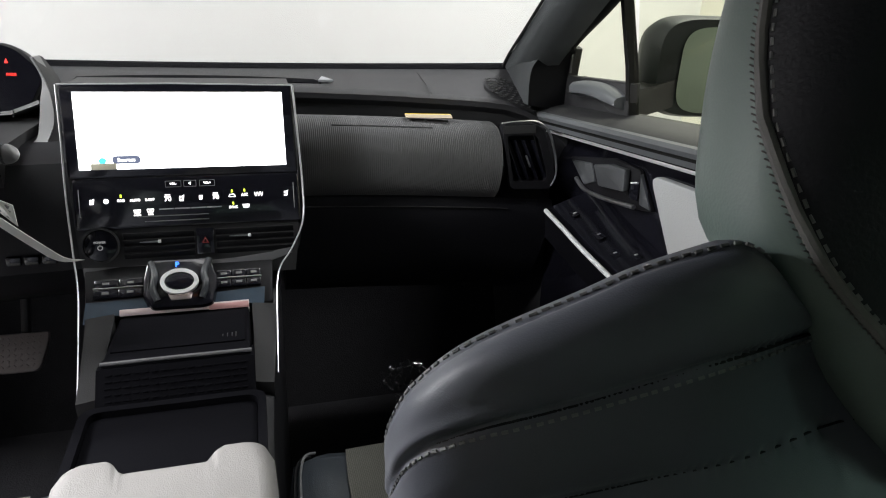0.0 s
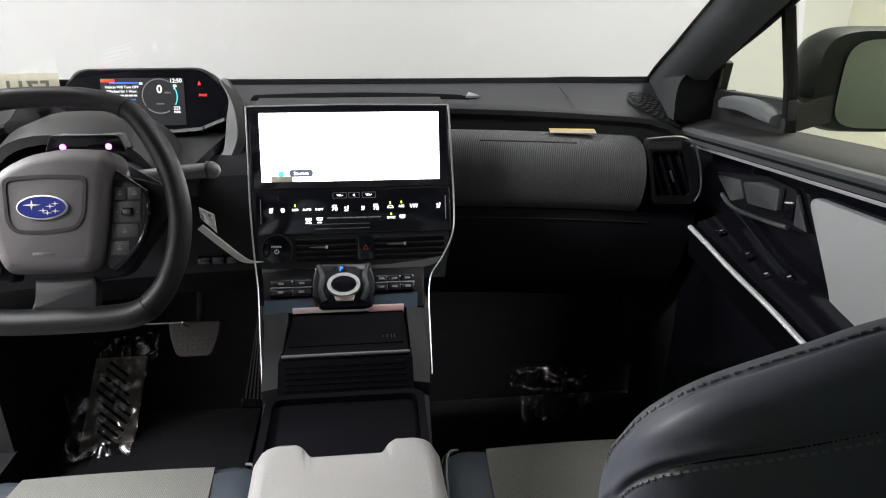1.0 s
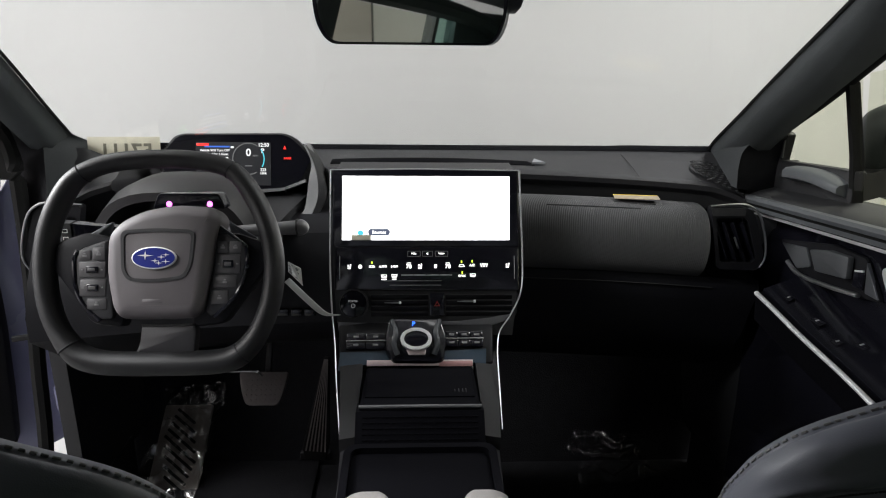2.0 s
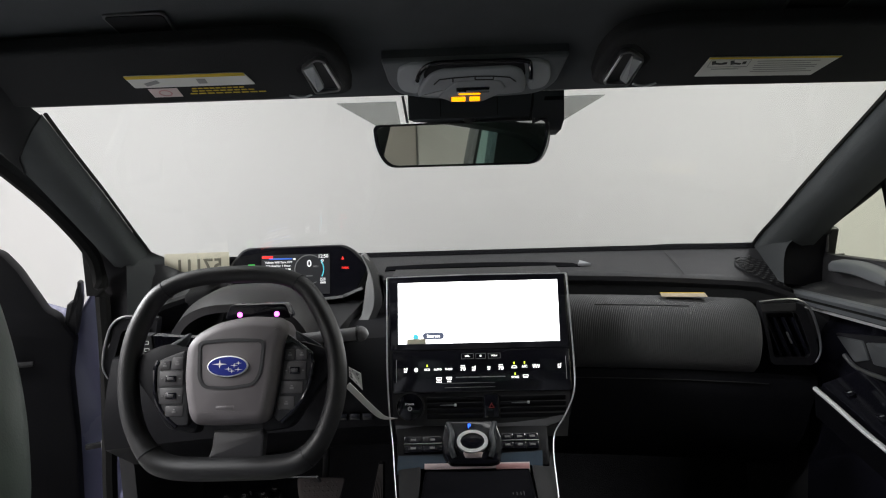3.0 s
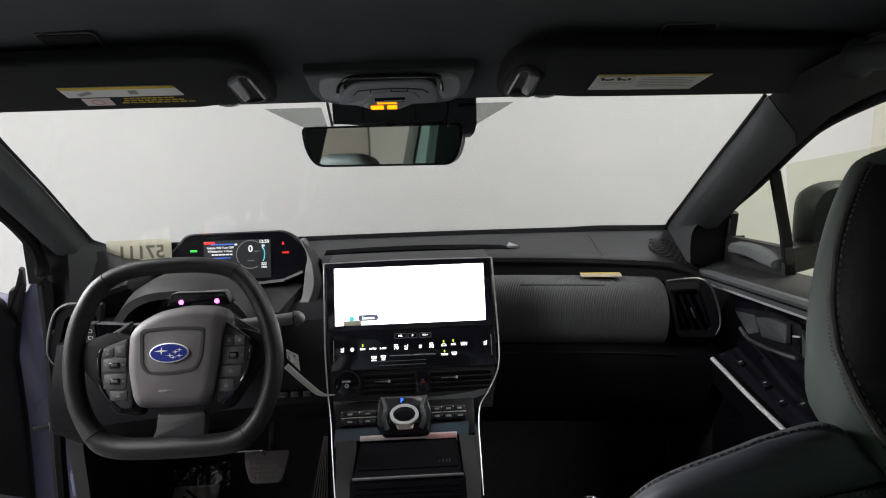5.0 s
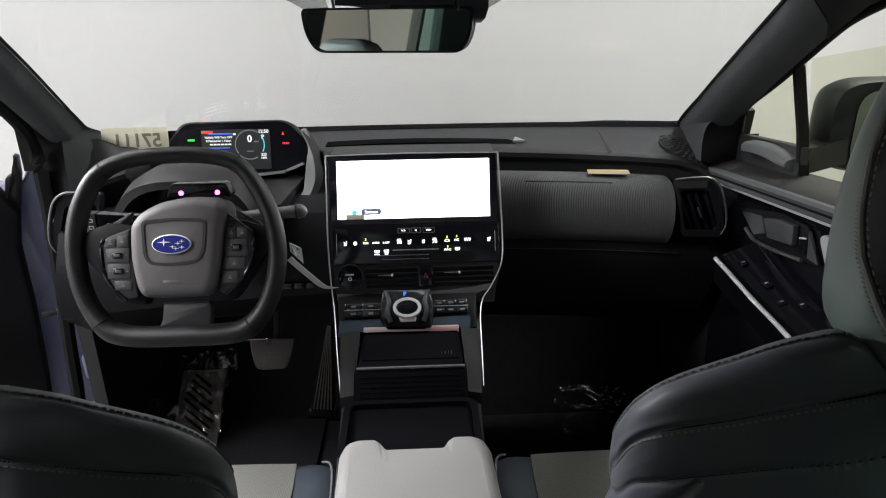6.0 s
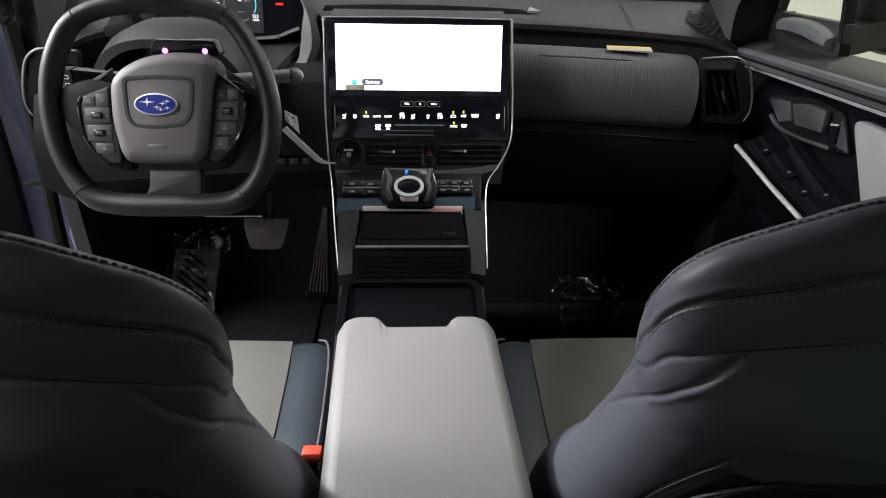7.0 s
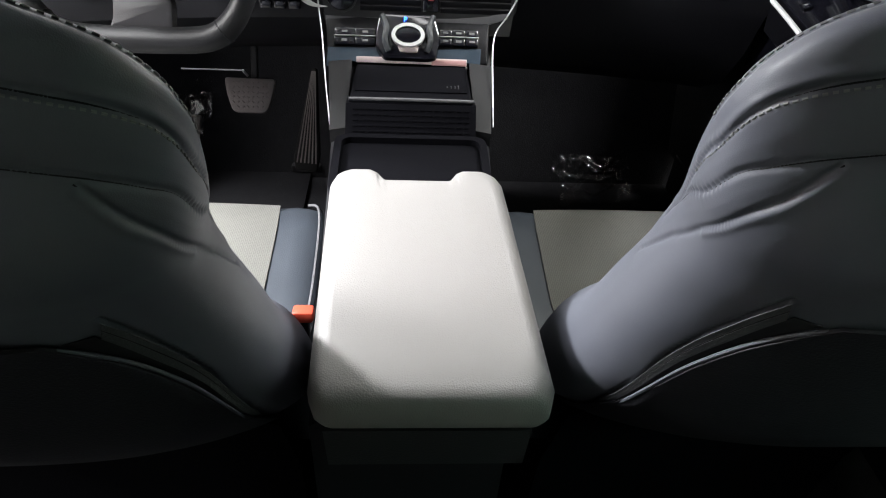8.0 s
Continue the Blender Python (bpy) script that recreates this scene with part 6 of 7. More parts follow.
# rear bench, seen only in the mirror
rb = thing("rear_bench", (0, -0.95, 0.1), "pale grey rear bench seat", "bench seat")
part("cushion", rbox(1.22, 0.46, 0.20, 0.05, pose(0, -0.82, 0.26, 4), 4), M_ARM, rb)
part("backrest", rbox(1.22, 0.14, 0.56, 0.05, pose(0, -1.13, 0.60, -14), 4), M_ARM, rb)
for x in (-0.38, 0.38):
    part("headrest", rbox(0.24, 0.09, 0.06, 0.025, pose(x, -1.22, 0.885, -10), 4), M_HEAD, rb)
part("bench_base", rbox(1.16, 0.50, 0.14, 0.02, pose(0, -0.88, 0.09)), M_DARK, rb)


# ---- closed passenger door ----
def zin(y):
    return 0.862 - 0.083 * y


def zsil(y):
    return 0.829 - 0.082 * y


dr = thing("car_door", (0.70, 0.6, 0.12), "closed passenger door with glossy black trim and a pale insert", "car door")
YS = [1.12 - 1.12 * i / 16 for i in range(17)]
part("sill_top", loft([[Vector((0.640, y, zin(y) - 0.006)), Vector((0.636, y, zin(y) + 0.001)), Vector((0.642, y, zin(y) + 0.006)), Vector((0.66, y, zin(y) + 0.012)), Vector((0.70, y, zin(y) + 0.018)),
                        Vector((0.725, y, zin(y) + 0.018)), Vector((0.725, y, zin(y) - 0.04)), Vector((0.665, y, zin(y) - 0.03))] for y in YS]), M_DASH, dr, "charcoal soft sill under the window")
part("sill_bead", loft([[Vector((0.633, y, zin(y) - 0.011)), Vector((0.629, y, zin(y) - 0.004)), Vector((0.632, y, zin(y) + 0.002)), Vector((0.640, y, zin(y) + 0.004)), Vector((0.642, y, zin(y) - 0.010))] for y in YS]), M_SILL, dr, "slate soft edge of the sill")
part("sill_groove", tube([(0.641, y, zin(y) - 0.0135) for y in YS], 0.0045, 8), M_RUBBER, dr)
part("sill_band", loft([[Vector((0.638, y, zin(y) - 0.0165)), Vector((0.640, y, zin(y) - 0.0250)), Vector((0.652, y, zin(y) - 0.0270)), Vector((0.660, y, zin(y) - 0.0165))] for y in YS]), M_SILL, dr)
# black tube stands in for the shade just above the bright strip
part("strip_shadow", tube([(0.652, y, zsil(y) + 0.0055) for y in YS], 0.0030, 6), M_RUBBER, dr)
part("bright_strip", tube([(0.656, y, zsil(y)) for y in YS], 0.0038, 8), M_BRIGHT, dr, "bright strip along the door")
part("panel_skin", loft([[Vector((0.652, y, zsil(y) + 0.012)), Vector((0.660, y, zsil(y) - 0.005)), Vector((0.690, y, zsil(y) - 0.014)), Vector((0.692, y, 0.62)), Vector((0.694, y, 0.50)), Vector((0.70, y, 0.30)), Vector((0.70, y, 0.12)),
                          Vector((0.76, y, 0.12)), Vector((0.76, y, 0.76)), Vector((0.72, y, zin(y) - 0.01))] for y in YS]), M_GLOSS, dr, "glossy black door panel")
RAIL = [(0.592, 0.925, 0.633), (0.597, 0.87, 0.622), (0.604, 0.80, 0.606), (0.611, 0.70, 0.590), (0.616, 0.60, 0.572), (0.622, 0.42, 0.548)]
rl = smooth_line(RAIL, 5)
part("armrest_body", loft([[p + Vector((-0.001, 0, -0.002)), p + Vector((0.004, 0, -0.05)), Vector((0.698, p.y + 0.01, p.z - 0.10)), Vector((0.698, p.y + 0.01, p.z + 0.028)), p + Vector((0.02, 0, 0.006))] for p in rl]), M_INKY, dr, "black door armrest")
part("armrest_rail", tube(rl, 0.0042, 8), M_BRIGHT, dr, "bright rail along the door armrest")
part("switch_plate", loft([[p + Vector((0.012, 0, 0.0075)), Vector((0.690, p.y + 0.01, p.z + 0.034)), Vector((0.690, p.y + 0.01, p.z + 0.026)), p + Vector((0.012, 0, 0.0)) ] for p in rl]), M_GLOSS, dr, "glossy black switch plate")
for y, dx, w in ((0.885, 0.030, 0.018), (0.818, 0.034, 0.028), (0.745, 0.052, 0.022), (0.755, 0.030, 0.016)):
    i = min(range(len(rl)), key=lambda k: abs(rl[k].y - y))
    sw = part("window_switch", rbox(0.014, w, 0.004, 0.0015, Matrix.Translation(rl[i] + Vector((dx, 0, 0.0085 + 0.30 * (dx - 0.012)))) @ pose(0, 0, 0, 0, -18, 0)), M_GLOSS, dr)
    part("switch_mark", rbox(0.006, 0.004, 0.0005, 0.0002, Matrix.Translation(rl[i] + Vector((dx, 0, 0.0112 + 0.30 * (dx - 0.012)))) @ pose(0, 0, 0, 0, -18, 0)), M_GREYINK, sw)


def side_plate(pts, x, h, bev=0.0, lean=0.0):
    """A plate in the plane of the door: outline of (y, z), its face towards the cabin."""
    b = plate([(-y, z) for y, z in pts], h, Matrix.Identity(4), bev)
    m = Matrix(((0, 0, -1, x), (-1, 0, 0, 0), (0, 1, 0, 0), (0, 0, 0, 1)))
    bmesh.ops.transform(b, matrix=m, verts=b.verts[:])
    bmesh.ops.recalc_face_normals(b, faces=b.faces[:])
    return b


hd = part("handle_bowl", side_plate(rpoly([(1.030, 0.701), (0.945, 0.720), (0.879, 0.735), (0.80, 0.736), (0.752, 0.682), (0.80, 0.672), (0.880, 0.658), (0.966, 0.662)], 0.006), 0.689, 0.006, 0.002), M_SOFTBLACK, dr, "black door handle bowl")
part("bowl_recess", side_plate(rpoly([(1.019, 0.698), (0.945, 0.710), (0.925, 0.681), (0.962, 0.666)], 0.003), 0.686, 0.006, 0.0015), M_HANDLE, hd, "grey side of the handle bowl")
part("door_handle", side_plate(rpoly([(0.920, 0.714), (0.872, 0.727), (0.822, 0.731), (0.818, 0.696), (0.896, 0.683)], 0.0035), 0.680, 0.010, 0.002, 0.0), M_HANDLE, hd, "satin grey door handle")
part("lock_slot", side_plate(rpoly([(0.816, 0.709), (0.792, 0.716), (0.790, 0.688), (0.814, 0.685)], 0.003), 0.6835, 0.004, 0.001), M_GLOSS, hd)
part("lock_lip", tube([(0.679, 0.812, 0.712), (0.679, 0.794, 0.717)], 0.0018, 6), M_BRIGHT, hd)
part("bowl_corner", side_plate(rpoly([(0.794, 0.732), (0.756, 0.684), (0.786, 0.684)], 0.003), 0.686, 0.005, 0.001), M_HANDLE, hd)
part("handle_edge", tube(smooth_line([(0.676, 0.985, 0.672), (0.675, 0.946, 0.661), (0.674, 0.874, 0.667), (0.674, 0.788, 0.680)], 5), 0.0040, 8), M_SATIN, hd, "satin silver lower edge")
part("pale_insert", side_plate(rpoly([(0.768, 0.738), (0.40, 0.76), (0.40, 0.50), (0.70, 0.535), (0.665, 0.60)], [0.025, 0.02, 0.02, 0.05, 0.03]), 0.690, 0.012, 0.004), M_DOORPALE, dr, "pale grey leatherette door insert")
# window frame, quarter light and post
frame_line = smooth_line([(0.691, 1.110, 0.884), (0.684, 1.05, 0.917), (0.677, 0.974, 0.955), (0.667, 0.889, 0.999), (0.658, 0.798, 1.049), (0.652, 0.738, 1.076), (0.647, 0.66, 1.100), (0.640, 0.55, 1.125), (0.634, 0.40, 1.147), (0.628, 0.2, 1.158), (0.624, 0.0, 1.156)], 5)
part("window_frame", tube(frame_line, 0.010, 10), M_RUBBER, dr, "black window frame")
# slightly paler tube stands in for a thin highlight between frame and seal
part("frame_highlight", tube([p + Vector((-0.012, 0, 0.006)) for p in frame_line], 0.0035, 6), M_DARK, dr)
part("frame_seal", tube([p + Vector((-0.022, 0, 0.010)) for p in frame_line], 0.0085, 8), M_RUBBER, dr)
part("seal_lip", tube([p + Vector((-0.030, -0.002, 0.006)) for p in frame_line[:34]], 0.0030, 6), M_DARK, dr)
part("window_post", loft([[Vector((x - 0.006, y + 0.009, z)), Vector((x - 0.006, y - 0.001, z)), Vector((x + 0.012, y - 0.001, z)), Vector((x + 0.012, y + 0.009, z))] for x, y, z in ((0.700, 0.868, 0.795), (0.690, 0.876, 0.88), (0.668, 0.888, 0.995))]), M_RUBBER, dr, "black upright post between the panes")
part("quarter_surround", side_plate(rpoly([(1.150, 0.775), (0.87, 0.79), (0.87, 0.858), (0.92, 0.855), (1.082, 0.843), (1.074, 0.892), (1.090, 0.896), (1.150, 0.862)], 0.003), 0.706, 0.016, 0.003), M_DASH, dr)
tw = []
for k in range(13):
    y = 1.030 - 0.148 * k / 12
    e = 1 - max(0.0, (k - 9) / 3) ** 2 * 0.55
    z = 0.838 + 0.006 * math.sin(math.pi * k / 12)
    tw.append([Vector((0.665 + 0.012 * (1 - e), y, z - 0.018)), Vector((0.664 + 0.012 * (1 - e), y, z - 0.006 - 0.008 * (1 - e))), Vector((0.670 + 0.010 * (1 - e), y, z - 0.010 * (1 - e))), Vector((0.698, y, z + 0.004 - 0.008 * (1 - e))), Vector((0.700, y, z - 0.030))])
part("tweeter_cover", loft(tw), M_SILL, dr, "slate moulded cover below the quarter light", angle=60)
part("quarter_mark", rbox(0.003, 0.006, 0.036, 0.001, pose(0.688, 1.078, 0.866)), M_GREYPL, dr)
pane("window_quarter", [(0.704, 1.09, 0.83), (0.704, 0.87, 0.83), (0.668, 0.87, 1.02), (0.690, 1.09, 0.91)], M_SIDEGLASS, "small clear quarter light", nx=4)
pane("window_front_side", [(0.712, 0.87, 0.80), (0.712, 0.02, 0.83), (0.640, 0.0, 1.15), (0.664, 0.84, 1.01)], M_SIDEGLASS, "clear front side window", nx=6)

# outside mirror on the passenger side
om = thing("door_mirror", (0.80, 1.0, 0.79), "dark green door mirror outside the passenger window", "door mirror", "door mirrors")
secs = []
for y, k, dz in ((0.985, 0.95, 0.0), (1.0, 1.0, 0.0), (1.04, 0.98, 0.002), (1.08, 0.84, 0.004), (1.105, 0.58, 0.006), (1.115, 0.28, 0.006)):
    secs.append([Vector((0.944 + p.x * k, y - 0.10 * p.x, 0.868 + dz + p.y * k)) for p in superring(0, 0, 0, 0.130, 0.090, 4.2, 40)])
part("shell", loft(secs), M_TEALP, om)
part("mirror_glass", loft([[Vector((0.958 + p.x, y - 0.10 * (p.x + 0.014), 0.8645 + p.y)) for p in superring(0, 0, 0, 0.098, 0.0765, 4.6, 40)] for y in (0.9815, 0.984)]), M_DIMMIRROR, om, "mirror glass")
part("arm", loft([[Vector((x, y, z)), Vector((x, y + 0.05, z)), Vector((x, y + 0.05, z + 0.05)), Vector((x, y, z + 0.05))] for x, y, z in ((0.72, 0.97, 0.775), (0.80, 0.985, 0.785), (0.87, 0.995, 0.80))]), M_DARK, om)

# ---- open driver door ----
od = thing("car_door", (-0.80, 1.24, 0.12), "open driver door with slate blue painted edge and black trim", "car door")
DD = Matrix(((-0.929, 0.370, 0, -0.800), (-0.370, -0.929, 0, 1.240), (0, 0, 1, 0), (0, 0, 0, 1)))


def door_plate(pts, y0, h, bev=0.0):
    b = plate(pts, h, Matrix.Identity(4), bev)
    bmesh.ops.transform(b, matrix=DD @ Matrix(((1, 0, 0, 0), (0, 0, 1, y0), (0, 1, 0, 0), (0, 0, 0, 1))), verts=b.verts[:])
    bmesh.ops.recalc_face_normals(b, faces=b.faces[:])
    return b


part("shell", door_plate(rpoly([(0.0, 0.16), (0.0, 0.74), (0.016, 0.797), (0.030, 0.797), (0.085, 0.712), (0.28, 0.80), (1.04, 0.83), (1.10, 0.5), (1.0, 0.14), (0.1, 0.12)], 0.012), -0.12, 0.10, 0.008), M_BLUE, od, "slate blue painted door shell")
part("trim_panel", door_plate(rpoly([(0.112, 0.18), (0.103, 0.304), (0.095, 0.457), (0.094, 0.60), (0.078, 0.680), (0.096, 0.712), (0.106, 0.735), (0.126, 0.750), (0.169, 0.842), (0.195, 0.880), (0.26, 0.912), (1.03, 0.93), (1.05, 0.5), (0.96, 0.18)], 0.008), -0.02, 0.045, 0.010), M_SOFTBLACK, od, "black door trim")
part("armrest", door_plate(rpoly([(0.25, 0.50), (0.25, 0.56), (0.95, 0.60), (0.95, 0.52)], 0.02), 0.025, 0.07, 0.012), M_DARK, od)
part("mirror_sail", door_plate(rpoly([(0.077, 0.685), (0.104, 0.695), (0.090, 0.757), (0.067, 0.768), (0.066, 0.806), (0.057, 0.802), (0.059, 0.762)], 0.004), -0.025, 0.03, 0.004), M_DARK, od)
part("grab_edge", tube([DD @ Vector(p) for p in ((0.16, 0.032, 0.64), (0.5, 0.034, 0.655), (0.9, 0.034, 0.67))], 0.006, 8), M_DARK, od)
part("hinge", rbox(0.09, 0.05, 0.06, 0.006, pose(-0.775, 1.235, 0.62, 0, 0, 20)), M_BLUE, od)
part("hinge", rbox(0.09, 0.05, 0.06, 0.006, pose(-0.775, 1.235, 0.28, 0, 0, 20)), M_BLUE, od)
ck = thing("check_strap", (-0.79, 1.14, 0.45), "small bright steel door check link on the open door", "door check")
part("link", rbox(0.055, 0.010, 0.012, 0.003, pose(-0.812, 1.150, 0.455, 0, 0, 25)), M_DARK, ck)
part("pin", tube([(-0.796, 1.14, 0.445), (-0.796, 1.14, 0.470)], 0.006, 10), M_SATIN, ck)
# rubber seal round the driver's doorway and the trim beside it
seal = smooth_line([(-0.634, 0.60, 1.120), (-0.662, 0.75, 1.057), (-0.688, 0.89, 0.987), (-0.716, 1.02, 0.908), (-0.727, 1.065, 0.86), (-0.728, 1.075, 0.80), (-0.727, 1.060, 0.62), (-0.727, 1.035, 0.46), (-0.727, 0.985, 0.22), (-0.727, 0.80, 0.13), (-0.727, 0.3, 0.125)], 6)
slab("trim_hinge_post", -0.774, -0.742, 1.100, 1.150, 0.795, 0.885, M_RUBBER, "black rubbered post beside the open door", "post")
solid("trim_door_seal", tube(seal, 0.014, 8), M_RUBBER, "black rubber seal round the open doorway", "door seal", kind="structure")
for s in (-1, 1):
    b = loft([[Vector((s * 0.705, y, z0)), Vector((s * 0.735, y, z0)), Vector((s * 0.735, y, z1)), Vector((s * 0.705, y, z1))] for y, z0, z1 in ((1.085, 0.1, 0.66), (1.10, 0.1, 0.84), (1.15, 0.1, 0.83), (1.32, 0.1, 0.78), (1.5, 0.1, 0.75))])
    solid("trim_kick_panel", b, M_DASH, "black trim at the end of the dashboard", "trim", "kick panels", "structure")


# ---- roof: visors, console, mirror ----
def visor(s):
    vs = thing("sun_visor", (s * 0.345, 0.56, 1.17), "black cloth sun visor folded up, with warning label and chrome clip", "sun visor", "sun visors")
    m = pose(0, 0.566, 1.152, 155)
    out = rpoly([(s * 0.1360, -0.034), (s * 0.150, -0.0425), (s * 0.205, -0.0420), (s * 0.235, -0.0480), (s * 0.300, -0.0505 if s > 0 else -0.0465), (s * 0.545, -0.0570 if s > 0 else -0.0475), (s * 0.575, 0.0), (s * 0.560, 0.056), (s * 0.320, 0.0635), (s * 0.195, 0.0680), (s * 0.150, 0.0560), (s * 0.1352, 0.0180)],
                [0.006, 0.008, 0.012, 0.012, 0.02, 0.03, 0.03, 0.03, 0.02, 0.025, 0.02, 0.02])
    part("flap", plate(out, 0.018, m @ pose(0, 0, -0.006), 0.006, 3), M_VISOR, vs)
    dy = 0.0 if s < 0 else -0.0045
    part("clip_recess", plate(rpoly([(s * 0.1900, 0.018 + dy), (s * 0.166, 0.0455 + dy), (s * 0.150, 0.0420 + dy), (s * 0.1400, -0.012 + dy), (s * 0.1450, -0.030 + dy), (s * 0.178, -0.034 + dy)], 0.008), 0.0012, m @ pose(0, 0, 0.0112), 0.0005), M_SOFTBLACK, vs)
    fo_ = [(s * 0.1815, 0.0220 + dy), (s * 0.1620, 0.0395 + dy), (s * 0.1535, 0.0360 + dy), (s * 0.1450, -0.0160 + dy), (s * 0.1490, -0.0245 + dy), (s * 0.1770, -0.0285 + dy)]
    fc = Vector((s * 0.163, 0.005 + dy))
    fi_ = [tuple(fc + (Vector(q) - fc) * 0.90) for q in fo_]
    cb = part("clip_frame", ring(rpoly(fo_, 0.004), rpoly(fi_, 0.0035), 0.006, m @ pose(0, 0, 0.0112)), M_SATIN, vs, "satin silver clip frame")
    part("clip_back", plate(rpoly(fi_, 0.0035), 0.002, m @ pose(0, 0, 0.0112)), M_DARK, cb)
    part("clip_flap", plate(rpoly([(s * 0.1795, 0.0190 + dy), (s * 0.1672, 0.0265 + dy), (s * 0.1640, -0.0155 + dy), (s * 0.1735, -0.0250 + dy)], 0.002), 0.004, m @ pose(0, 0, 0.0135), 0.001), M_LENS, cb)
    part("clip_bar", tube([m @ Vector((s * 0.1545, 0.0310 + dy, 0.0165)), m @ Vector((s * 0.1475, -0.0160 + dy, 0.0165))], 0.0018, 6), M_BRIGHT, cb)
    part("finger_tab", tube([m @ Vector((s * (0.183 + 0.026 * i / 6), -0.036 - 0.006 * math.sin(math.pi * i / 6), 0.0125)) for i in range(7)], 0.0014, 6), M_LENS, vs)
    if s < 0:
        lb = part("warning_label", plate(rpoly([(-0.375, 0.002), (-0.240, 0.002), (-0.246, 0.026), (-0.377, 0.026)], 0.002), 0.0006, m @ pose(0, -0.012, 0.0122)), M_PAPER, vs, "white and yellow warning label")
        part("yellow_band", rbox(0.131, 0.006, 0.0003, 0.0001, m @ pose(-0.311, 0.011, 0.0130)), M_YELLOW, lb)
        part("pictogram", rbox(0.018, 0.006, 0.0003, 0.001, m @ pose(-0.352, -0.001, 0.0130, 0, 0, 20)), M_GREYINK, lb)
        part("pictogram", rbox(0.010, 0.009, 0.0003, 0.003, m @ pose(-0.296, 0.000, 0.0130)), M_GREYINK, lb)
        lp = part("pink_label", rbox(0.033, 0.018, 0.0006, 0.001, m @ pose(-0.346, -0.022, 0.0124)), M_PINKP, vs)
        part("round_mark", ring(oval(0.0075, 0.0065), oval(0.0058, 0.0050), 0.0003, m @ pose(-0.346, -0.022, 0.0128)), M_REDINK, lp)
        for k, (wd, dx) in enumerate(((0.060, -0.284), (0.072, -0.280), (0.088, -0.276))):
            for j in range(9):
                part("print_bar", rbox(wd / 11, 0.0024, 0.0003, 0.0001, m @ pose(dx + wd * (j - 4) / 9, -0.0155 - 0.0052 * k, 0.0123)), M_YELLOW, vs)
    else:
        lb = part("warning_label", plate(rpoly([(0.2481, -0.0253), (0.3780, -0.0300), (0.3934, 0.0063), (0.2523, 0.0115)], 0.001), 0.0006, m @ pose(0, 0, 0.0122)), M_PAPER, vs, "white label with a yellow band")
        part("yellow_band", plate([(0.2520, 0.0085), (0.3920, 0.0033), (0.3934, 0.0062), (0.2523, 0.0114)], 0.0004, m @ pose(0, 0, 0.0128)), M_YELLOW, lb)
        for x, y, w, h, turn in ((0.2600, 0.0010, 0.004, 0.007, 18), (0.2655, -0.0010, 0.008, 0.003, -10), (0.2720, -0.0005, 0.005, 0.004, 12), (0.2800, 0.0005, 0.004, 0.008, 20), (0.2850, -0.0015, 0.010, 0.003, -14), (0.2930, -0.0005, 0.004, 0.005, 10)):
            part("pictogram", rbox(w, h, 0.0003, 0.0008, m @ pose(x, y, 0.0131, 0, 0, turn)), M_INK, lb)
        for x in (0.2555, 0.2985):
            part("rule", rbox(0.0005, 0.0130, 0.0003, 0.0001, m @ pose(x, -0.0005, 0.0131)), M_GREYINK, lb)
        for y in (0.0062, -0.0072):
            part("rule", rbox(0.0430, 0.0005, 0.0003, 0.0001, m @ pose(0.277, y, 0.0131, 0, 0, -2)), M_GREYINK, lb)
        for k in range(6):
            part("print_bar", rbox(0.068 - 0.010 * (k % 3 == 1), 0.0009, 0.0003, 0.0001, m @ pose(0.3400 - 0.003 * (k % 3 == 1), 0.0005 - 0.0040 * k, 0.0131, 0, 0, -2)), M_GREYINK, lb)
        part("print_bar", rbox(0.030, 0.0009, 0.0003, 0.0001, m @ pose(0.276, -0.0115, 0.0131, 0, 0, -2)), M_GREYINK, lb)
    return vs


visor(-1)
visor(1)
for s, x, y in ((-1, -0.336, 0.522), (1, 0.345, 0.532)):
    m = pose(x, y, roof_z(x, y) - 0.0015, -math.degrees(math.atan(3.105 * (y - 0.40))))
    cp = thing("roof_cover_plate", (x, y, roof_z(x, y)), "small black cover plate set in the headliner", "cover plate", "roof cover plates")
    part("plate", plate(rpoly([(-0.030, -0.024), (0.030, -0.024), (0.026, 0.024), (-0.026, 0.024)], 0.006), 0.003, m @ pose(0, 0, -0.003), 0.001), M_VISOR, cp)
    part("rim", ring(rpoly([(-0.0325, -0.0265), (0.0325, -0.0265), (0.0285, 0.0265), (-0.0285, 0.0265)], 0.007), rpoly([(-0.030, -0.024), (0.030, -0.024), (0.026, 0.024), (-0.026, 0.024)], 0.006), 0.002, m @ pose(0, 0, -0.002)), M_GREYPL, cp)

gh = thing("grab_handle", (0.508, 0.339, 1.1483), "dark grey grab handle folded against the roof above the passenger door", "grab handle")
grip = smooth_line([(0.506, 0.461, 1.1483), (0.508, 0.439, 1.1483), (0.514, 0.349, 1.1463), (0.522, 0.249, 1.1543), (0.526, 0.219, 1.1603)], 6)
part("grip", tube(grip, lambda k: 0.013 + 0.013 * abs(2 * k - 1) ** 3 * (1 if abs(2 * k - 1) < 0.93 else math.sqrt(max(0.05, 1 - ((abs(2 * k - 1) - 0.93) / 0.07) ** 2))), 16), M_FOOT, gh)
for k in (3, len(grip) - 4):
    part("mount_cap", rbox(0.016, 0.030, 0.030, 0.006, Matrix.Translation(grip[k] + Vector((0.018, 0, 0.012)))), M_DARK, gh)

